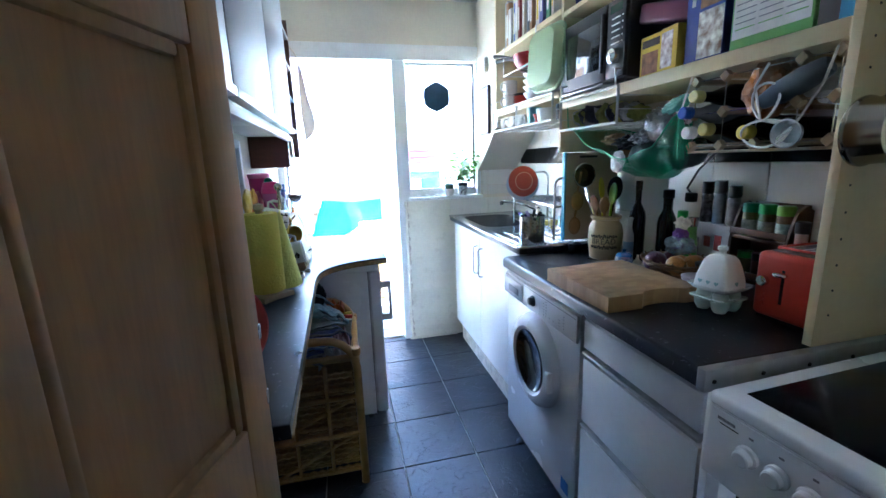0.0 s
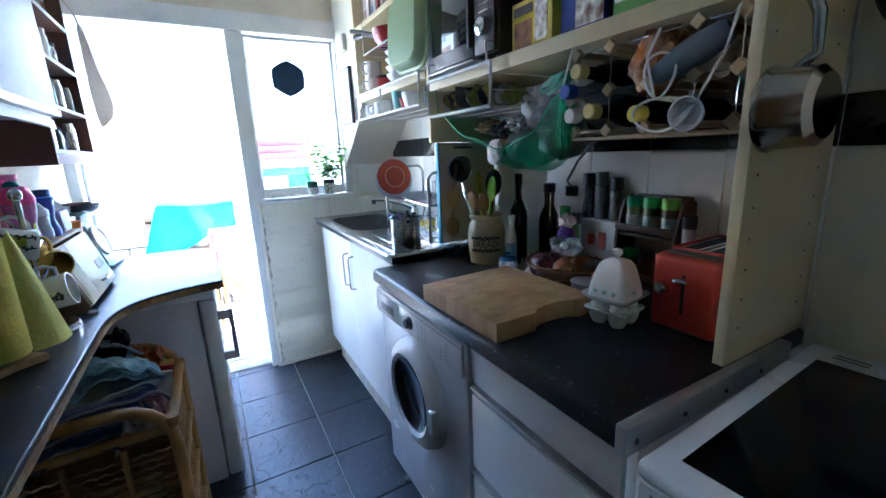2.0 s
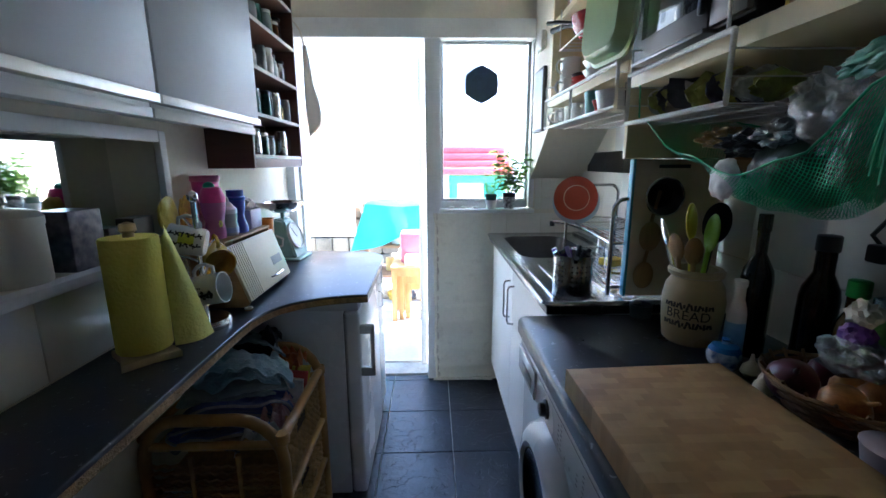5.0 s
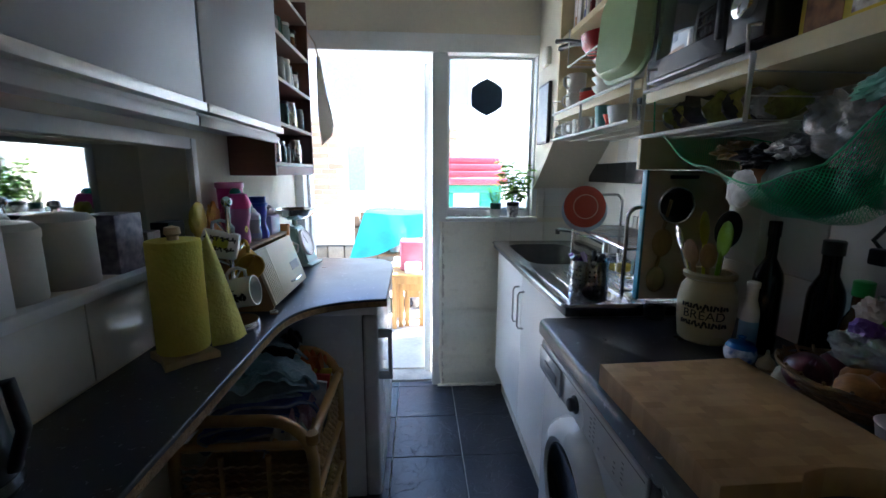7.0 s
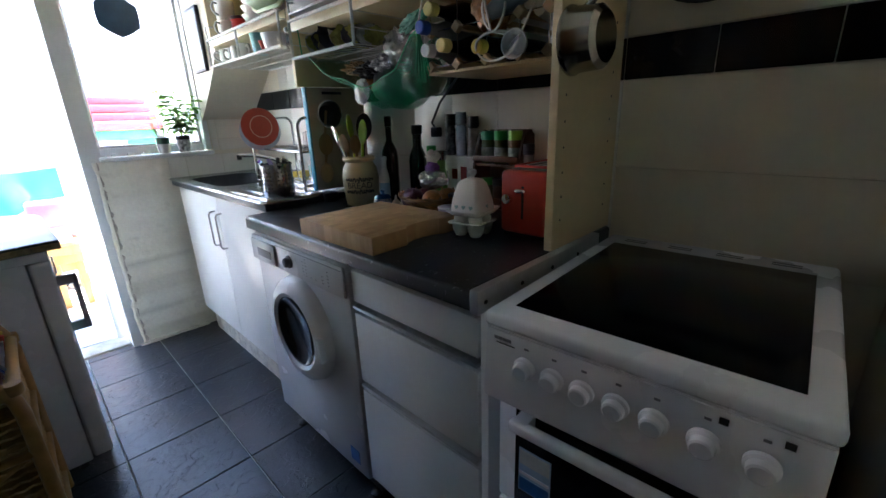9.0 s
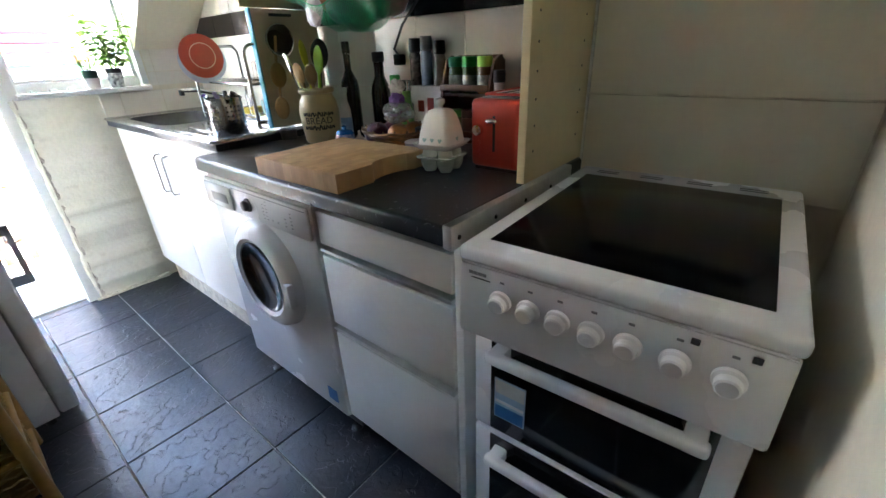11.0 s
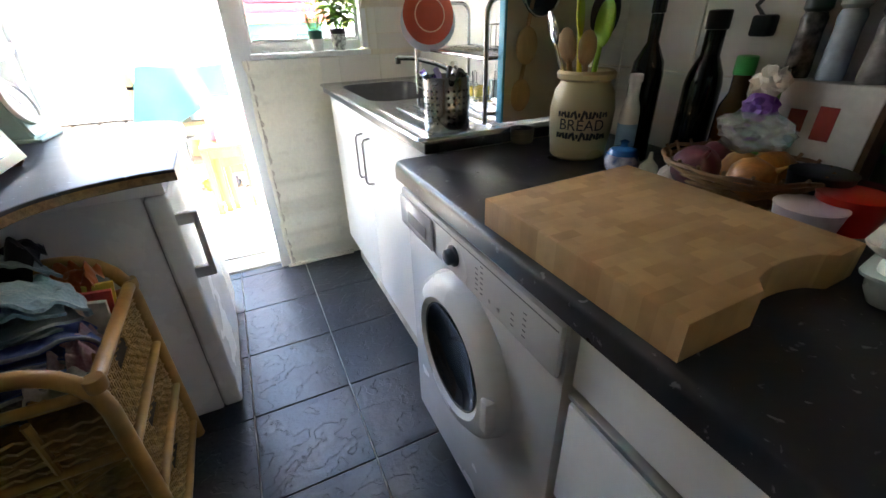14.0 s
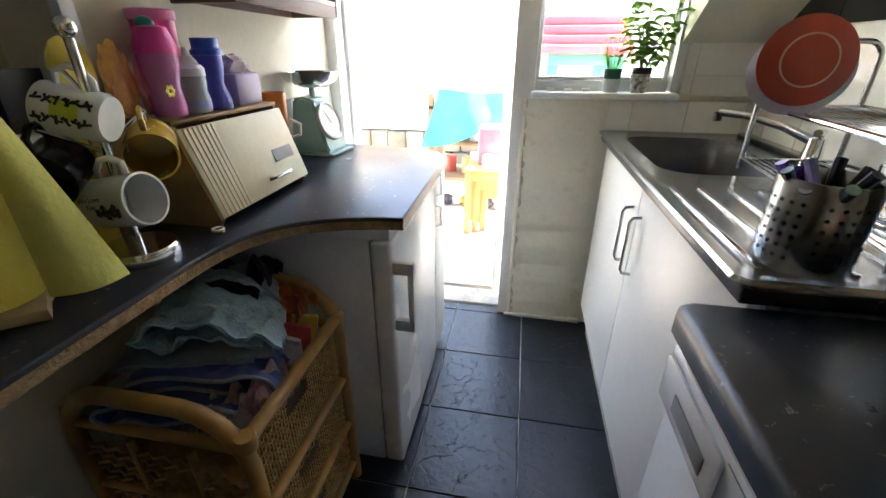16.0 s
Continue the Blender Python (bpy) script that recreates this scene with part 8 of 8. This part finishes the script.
HEM = cloth_mat("grey_hem", (0.26, 0.27, 0.3))
draped("tea_towel", ((1.29, 0.572), (1.22, 0.606), (1.13, 0.618), (1.04, 0.620), (1.005, 0.602), (1.03, 0.584), (1.12, 0.588), (1.22, 0.578)), 3.35, 3.49, NAVY, "navy towel folded at the front of the heap", HEM, 16, 1.0, 0.010)
draped("tea_towel", ((1.325, 0.592), (1.305, 0.628), (1.275, 0.648), (1.24, 0.64), (1.17, 0.650), (1.09, 0.662), (1.055, 0.648), (1.07, 0.630), (1.15, 0.624), (1.23, 0.612), (1.26, 0.596), (1.25, 0.582)), 3.38, 3.56, NAVY, "navy towel folded over with its grey hem showing", HEM, 18, 4.0)
draped("tea_towel", ((1.31, 0.655), (1.24, 0.672), (1.14, 0.668), (1.04, 0.672), (1.02, 0.660), (1.09, 0.652), (1.19, 0.655), (1.27, 0.640)), 3.42, 3.60, GREYT, "grey-green towel folded on the heap", None, 20, 2.0)
draped("waffle_towel", ((1.325, 0.640), (1.325, 0.672), (1.29, 0.700), (1.22, 0.732), (1.15, 0.748), (1.09, 0.742), (1.062, 0.718), (1.075, 0.694), (1.12, 0.688), (1.17, 0.706), (1.235, 0.700), (1.29, 0.672)), 3.43, 3.61, TEAL, "pale teal waffle towel looped over on the heap", None, 20, 6.0, 0.020)
draped("waffle_towel", ((1.31, 0.70), (1.27, 0.742), (1.22, 0.768), (1.17, 0.772), (1.13, 0.755)), 3.55, 3.66, GREYT, "grey-teal waffle cloth at the top of the heap", None, 24, 8.0, 0.012)
cloth("cloth", (1.13, 3.63, 0.70), (0.10, 0.06, 0.06), cloth_mat("black_cloth", (0.012, 0.012, 0.016)), "black cloth at the back of the heap", 9.0, amp=0.05, turn=10)
cloth("cloth", (1.265, 3.645, 0.645), (0.045, 0.045, 0.04), cloth_mat("orange_cloth", (0.45, 0.11, 0.02)), "orange cloth tucked into the chest", 11.0, amp=0.03)
cloth("cloth", (1.29, 3.45, 0.585), (0.035, 0.07, 0.025), cloth_mat("pink_white_print", (0.5, 0.36, 0.38), dark=(0.3, 0.1, 0.14), vary=0.5, scale=30), "pink and white printed cloth hanging over the front", 13.0, amp=0.04)
cloth("cloth", (1.255, 3.385, 0.558), (0.06, 0.045, 0.02), cloth_mat("white_cotton", (0.55, 0.53, 0.52), dark=(0.25, 0.2, 0.24)), "white printed cloth spilling over the front", 17.0, amp=0.035)
cloth("cloth", (1.12, 3.365, 0.558), (0.10, 0.04, 0.022), cloth_mat("patterned_cotton", (0.2, 0.17, 0.19), dark=(0.05, 0.04, 0.06), vary=0.6, scale=30), "dark patterned cloths inside the chest", 21.0, amp=0.03)
for k, (yy, col, lab) in enumerate(((3.555, (0.7, 0.66, 0.6), "white card packet standing in the chest"), (3.585, (0.55, 0.06, 0.04), "red and white card packet in the chest"), (3.61, (0.65, 0.45, 0.06), "yellow card packet standing in the chest"))):
    solid("packet", box(B(), -0.03, 0.03, -0.005, 0.005, 0, 0.1, 0.001, 1, pose(1.295, yy, 0.557, 12 - 6 * k, 10, 10 * k)), mat("card_print", col, 0.6, vary=0.4, scale=24), lab, "packet")
# ---- garden ----
bm = B()
t = bmesh.new()
bmesh.ops.create_grid(t, x_segments=4, y_segments=4, size=400)
join(bm, t, pose(0, 5, -0.17))
solid("ground", bm, mat("garden_soil", (0.28, 0.24, 0.16), 0.95, vary=0.4, scale=3, bump=0.4), "bare garden ground", "ground", "structure")
CONC = mat("pale_concrete", (0.5, 0.47, 0.42), 0.9, vary=0.2, scale=3, grain=40, bump=0.3, dirt=0.2)
solid("pavement", box(B(), -4.5, 6.5, 4.985, 9.2, -0.15, -0.02), CONC, "pale concrete yard outside the door", "pavement", "structure")
RENDERW = mat("white_masonry_paint", (0.8, 0.79, 0.75), 0.85, vary=0.06, scale=3, bump=0.2, dirt=0.08)
gw = thing("garden_wall", (0.6, 7.6, 0.0), "low white garden wall with a shadow gap", "garden wall", "", "structure")
part("lower_wall", box(B(), -3.5, 1.3, 7.55, 7.8, 0.42, 0.60, 0.01), RENDERW, gw)
part("coping", box(B(), -3.5, 1.3, 7.5, 7.85, 0.64, 0.90, 0.012), RENDERW, gw)
part("shadow_gap", box(B(), -3.5, 1.3, 7.58, 7.78, 0.6, 0.64), CONC, gw)
rng = random.Random(2)
STN = mat("garden_stone", (0.17, 0.14, 0.10), 0.9, vary=0.4, scale=6, bump=0.5, island=0.25)
for k in range(22):
    x = -3.4 + 0.21 * k
    for r in range(2):
        part("stone", box(B(), x + 0.1 * r, x + 0.206 + 0.1 * r, 7.5 + rng.uniform(0, 0.03), 7.75, -0.02 + 0.215 * r, 0.19 + 0.215 * r, 0.025, 2), STN, gw)
BRK = mat("buff_brick", (0.4, 0.24, 0.14), 0.9, vary=0.3, scale=9, bump=0.4, island=0.25)


def brick_wall(name, x0, x1, y0, y1, z0, z1, label):
    w = thing(name, ((x0 + x1) / 2, y0, z0), label, "brick wall", "", "structure")
    part("mortar", box(B(), x0, x1, y0 + 0.012, y1, z0, z1), CONC, w)
    me = mesh_of("brick", box(B(), 0, 0.215, 0, 0.03, 0, 0.065, 0.004, 1), BRK)
    r, z = 0, z0 + 0.01
    while z + 0.065 < z1:
        x = x0 + (0.11 if r % 2 else 0.0)
        while x + 0.215 < x1:
            o = new("brick", me)
            o.parent = w
            o.matrix_parent_inverse = w.matrix_basis.inverted()
            o.location = (x, y0, z)
            x += 0.226
        z += 0.076
        r += 1
    return w


brick_wall("brick_wall", -1.6, 0.55, 8.6, 8.85, 0.7, 2.1, "pale brick garden wall with planting in front")
brick_wall("brick_outhouse", 1.95, 2.45, 10.6, 10.9, 0.9, 2.25, "dark brick outhouse beyond the garden")
nh = thing("neighbour_house", (1.5, 14.0, -0.1), "white rendered house beyond the garden", "house")
part("wall", box(B(), -7, 9, 13, 18, -0.15, 4.8), RENDERW, nh)
t = bmesh.new()
a = [t.verts.new(p) for p in ((-7.2, 12.8, 4.8), (9.2, 12.8, 4.8), (9.2, 18.2, 4.8), (-7.2, 18.2, 4.8), (-7.2, 15.5, 6.6), (9.2, 15.5, 6.6))]
for f in ((0, 1, 5, 4), (2, 3, 4, 5), (0, 4, 3), (1, 2, 5), (0, 3, 2, 1)):
    t.faces.new([a[i] for i in f])
part("roof", join(B(), t), mat("grey_roof_slate", (0.2, 0.2, 0.21), 0.7), nh)
for x in (-3.2, -0.6, 2.0, 4.6):
    for z in (0.9, 3.0):
        w = part("window", box(B(), x, x + 0.9, 12.96, 13.0 - 0.002, z, z + 1.1), plain("grey_window_glass", (0.25, 0.28, 0.3), 0.1), nh)
        part("window_frame", box(B(), x - 0.05, x + 0.95, 12.945, 12.958, z - 0.06, z - 0.002), RENDERW, w)
ph_ = thing("playhouse", (2.3, 7.4, -0.02), "plastic playhouse with a red roof and green frame", "playhouse")
part("wall", box(B(), 1.98, 2.62, 7.3, 8.0, -0.02, 1.2, 0.01), plain("pale_grey_plastic", (0.5, 0.5, 0.48), 0.5), ph_)
for x0, x1, z0, z1 in ((1.96, 2.64, 1.1, 1.2), (1.96, 2.06, -0.02, 1.1), (2.38, 2.64, -0.02, 1.1)):
    part("green_frame", box(B(), x0, x1, 7.26, 7.298, z0, z1, 0.008), plain("garden_green_plastic", (0.03, 0.26, 0.16), 0.4), ph_)
for k in range(4):
    y0, z0 = 7.18 + 0.1 * k, 1.2 + 0.085 * k
    part("roof_board", box(B(), 1.88, 2.70 - 0.015 * k, y0, y0 + 0.13, z0, z0 + 0.075, 0.015, 2), plain("faded_red_plastic", (0.55, 0.06, 0.08), 0.45), ph_)
part("roof_board", box(B(), 1.88, 2.65, 7.5, 8.1, 1.3, 1.5, 0.02, 2), plain("faded_red_plastic", (0.55, 0.06, 0.08), 0.45), ph_)
wb = thing("garden_shelf", (1.3, 6.5, 0.0), "low wooden garden shelf under a turquoise sheet", "garden shelf")
for z in (0.22, 0.52, 0.80):
    part("board", box(B(), 1.02, 1.85, 6.28, 6.75, z, z + 0.03, 0.004), mat("weathered_wood", (0.25, 0.15, 0.08), 0.8, vary=0.3, scale=5), wb)
for x in (1.02, 1.80):
    for yy in (6.28, 6.70):
        part("leg", box(B(), x, x + 0.05, yy, yy + 0.05, -0.02, 0.92, 0.003), mat("weathered_post", (0.22, 0.13, 0.07), 0.8), wb)
tp_ = thing("tarpaulin", (1.3, 6.3, 0.9), "bright turquoise sheet draped over the garden shelf", "tarpaulin")
t = bmesh.new()
g = []
for i in range(21):
    u = i / 20
    row = []
    for j in range(19):
        v = j / 18
        x = 1.13 + 0.70 * u - 0.27 * max(0, v - 0.42) * (1 - u)
        drop = max(0.0, v - 0.42)
        hang = (0.80 - 0.46 * u)
        yy = 6.75 - 0.52 * min(v / 0.42, 1.0) - 0.06 * drop
        z = 0.965 - 0.02 * u - hang * drop + 0.03 * math.sin(7 * u + 3 * v) * (0.3 + drop)
        row.append(t.verts.new((x, yy + 0.05 * math.sin(9 * u + 2 * v + 1.5 * math.sin(5 * v)) * (0.2 + drop * 1.5), z)))
    g.append(row)
for i in range(20):
    for j in range(18):
        t.faces.new((g[i][j], g[i + 1][j], g[i + 1][j + 1], g[i][j + 1]))
bmesh.ops.solidify(t, geom=t.faces[:], thickness=0.004)
part("sheet", join(B(), t), plain("turquoise_cloth", (0.09, 0.58, 0.58), 0.6, vary=0.25, scale=4), tp_)
rng = random.Random(8)
for k in range(9):
    c = ((0.05, 0.1, 0.35), (0.35, 0.05, 0.03), (0.08, 0.08, 0.08), (0.4, 0.3, 0.1), (0.6, 0.58, 0.55))[k % 5]
    x, z = 1.1 + 0.075 * k, 0.2505 if k % 2 else 0.5505
    turned("paint_tin", [(0, 0), (0.05, 0), (0.05, 0.13), (0.046, 0.135), (0, 0.135)], (x, 6.38 + rng.uniform(0, 0.15), z), plain("tin_colour", c, 0.4), "tin or jar stored on the garden shelf", "tin", "tins on the garden shelf", 16)
for k in range(8):
    solid("garden_clutter", lump(B(), (1.08 + 0.09 * k, 6.35 + rng.uniform(-0.05, 0.1), 0.03), (0.05, 0.05, 0.05), 0.4, 2, k), plain("clutter", ((0.3, 0.2, 0.1), (0.05, 0.05, 0.06), (0.5, 0.48, 0.42), (0.4, 0.25, 0.03))[k % 4], 0.7), "odds and ends under the garden shelf", "garden clutter")


def side_table(x0, x1, y0, y1, h, label):
    ob = thing("nest_table", ((x0 + x1) / 2, (y0 + y1) / 2, -0.02), label, "side table", "nest of tables")
    part("tabletop", box(B(), x0, x1, y0, y1, h - 0.025, h, 0.004), OAK, ob)
    for x in (x0 + 0.005, x1 - 0.045):
        for yy in (y0 + 0.005, y1 - 0.045):
            part("leg", box(B(), x, x + 0.04, yy, yy + 0.04, -0.02, h - 0.0255, 0.003), OAK, ob)
    part("apron", box(B(), x0 + 0.046, x1 - 0.046, y0 + 0.01, y0 + 0.03, h - 0.085, h - 0.026), OAK, ob)
    return ob


side_table(1.40, 1.80, 5.72, 6.06, 0.47, "orange pine table, largest of a nest")
side_table(1.455, 1.745, 5.76, 6.04, 0.40, "orange pine table tucked under a larger one")
side_table(1.51, 1.69, 5.79, 6.02, 0.33, "small orange pine table of the nest")
solid("pink_crate", box(B(), 1.475, 1.80, 5.86, 6.05, 0.4705, 0.74, 0.02, 3), plain("raspberry_plastic", (0.42, 0.11, 0.14), 0.45), "raspberry plastic crate on the nest of tables", "crate")
solid("white_tub", box(B(), 1.52, 1.66, 5.74, 5.85, 0.4705, 0.56, 0.015, 3), RENDERW, "white plastic tub on the nest of tables", "tub")
# ---- tiles, laid last ----
def tiles(parent, name, material, ys, zs, at, size, axis):
    """Glazed tiles sharing one mesh for each size; axis x: on the east or west wall, y: on the north wall."""
    cache = {}
    for a0, a1 in ys:
        for z0, z1 in zs:
            key = (round(a1 - a0, 3), round(z1 - z0, 3))
            if key not in cache:
                w, h = key
                g = 0.0013
                b = box(B(), -0.003, 0.003, g, w - g, g, h - g, 0.0012, 1) if axis == "x" else box(B(), g, w - g, -0.003, 0.003, g, h - g, 0.0012, 1)
                cache[key] = mesh_of(name, b, material)
            ob = new(name, cache[key])
            ob.parent = parent
            ob.location = (at, a0, z0) if axis == "x" else (a0, at, z0)


def spans(a, b, start, step):
    out, y = [], start
    while y < b - 1e-6:
        lo, hi = max(y, a), min(y + step, b)
        if hi - lo > 0.012:
            out.append((lo, hi))
        y += step
    return out


PANEL_C = mat("cream_glazed_panel", (0.70, 0.65, 0.50), 0.3, vary=0.06, scale=3, bump=0.03, island=0.03)
EASTY = spans(2.37, 4.69, 2.37, 0.2)
for z0, z1 in ((0.853, 1.066), (1.066, 1.282), (1.382, 1.6), (1.6, 2.036)):
    tiles(wall_east, "panel", PANEL_C, [(YS + 0.002, 2.37)], [(z0, z1)], XR - 0.0025, 0, "x")
tiles(wall_east, "tile", TILE_W, EASTY, [(0.853, 1.066), (1.066, 1.282)], XR - 0.0025, 0, "x")
tiles(wall_east, "border_tile", TILE_B, spans(YS + 0.002, 4.60, 1.77, 0.2), [(1.282, 1.382)], XR - 0.0025, 0, "x")
tiles(wall_east, "tile", TILE_W, spans(2.37, 4.27, 2.37, 0.2), [(1.382, 1.6), (1.6, 1.818), (1.818, 2.036)], XR - 0.0025, 0, "x")
tiles(wall_north, "tile", TILE_W, spans(2.352, XR - 0.006, 2.19, 0.2), [(1.066, 1.135), (1.135, 1.27)], YN - 0.0025, 0, "y")
tiles(wall_north, "tile", TILE_W, spans(2.10, XR - 0.006, 1.99, 0.2), [(0.92, 1.045)], YN - 0.0145, 0, "y")
tiles(wall_west, "tile", TILE_W, spans(2.30, 4.68, 2.13, 0.2), [(0.872, 1.06)], XL + 0.0015, 0, "x")
g, cache = 0.0022, {}
X0S = [1.848 + 0.333 * k for k in range(-6, 3)]
Y0S = [4.35 + 0.333 * k for k in range(-14, 2)]
for x in X0S:
    for y in Y0S:
        xa, xb, ya, yb = max(x, 0.21 if y < YS - 0.3 else XL), min(x + 0.333, XR - 0.002), max(y, -0.19), min(y + 0.333, 4.745)
        if xb - xa < 0.02 or yb - ya < 0.02:
            continue
        key = (round(xb - xa, 3), round(yb - ya, 3))
        if key not in cache:
            cache[key] = mesh_of("floor_tile", box(B(), g, key[0] - g, g, key[1] - g, -0.008, 0.0, 0.0016, 1), SLATE)
        ob = new("floor_tile", cache[key])
        ob.parent = floor
        ob.location = (xa, ya, 0.0)
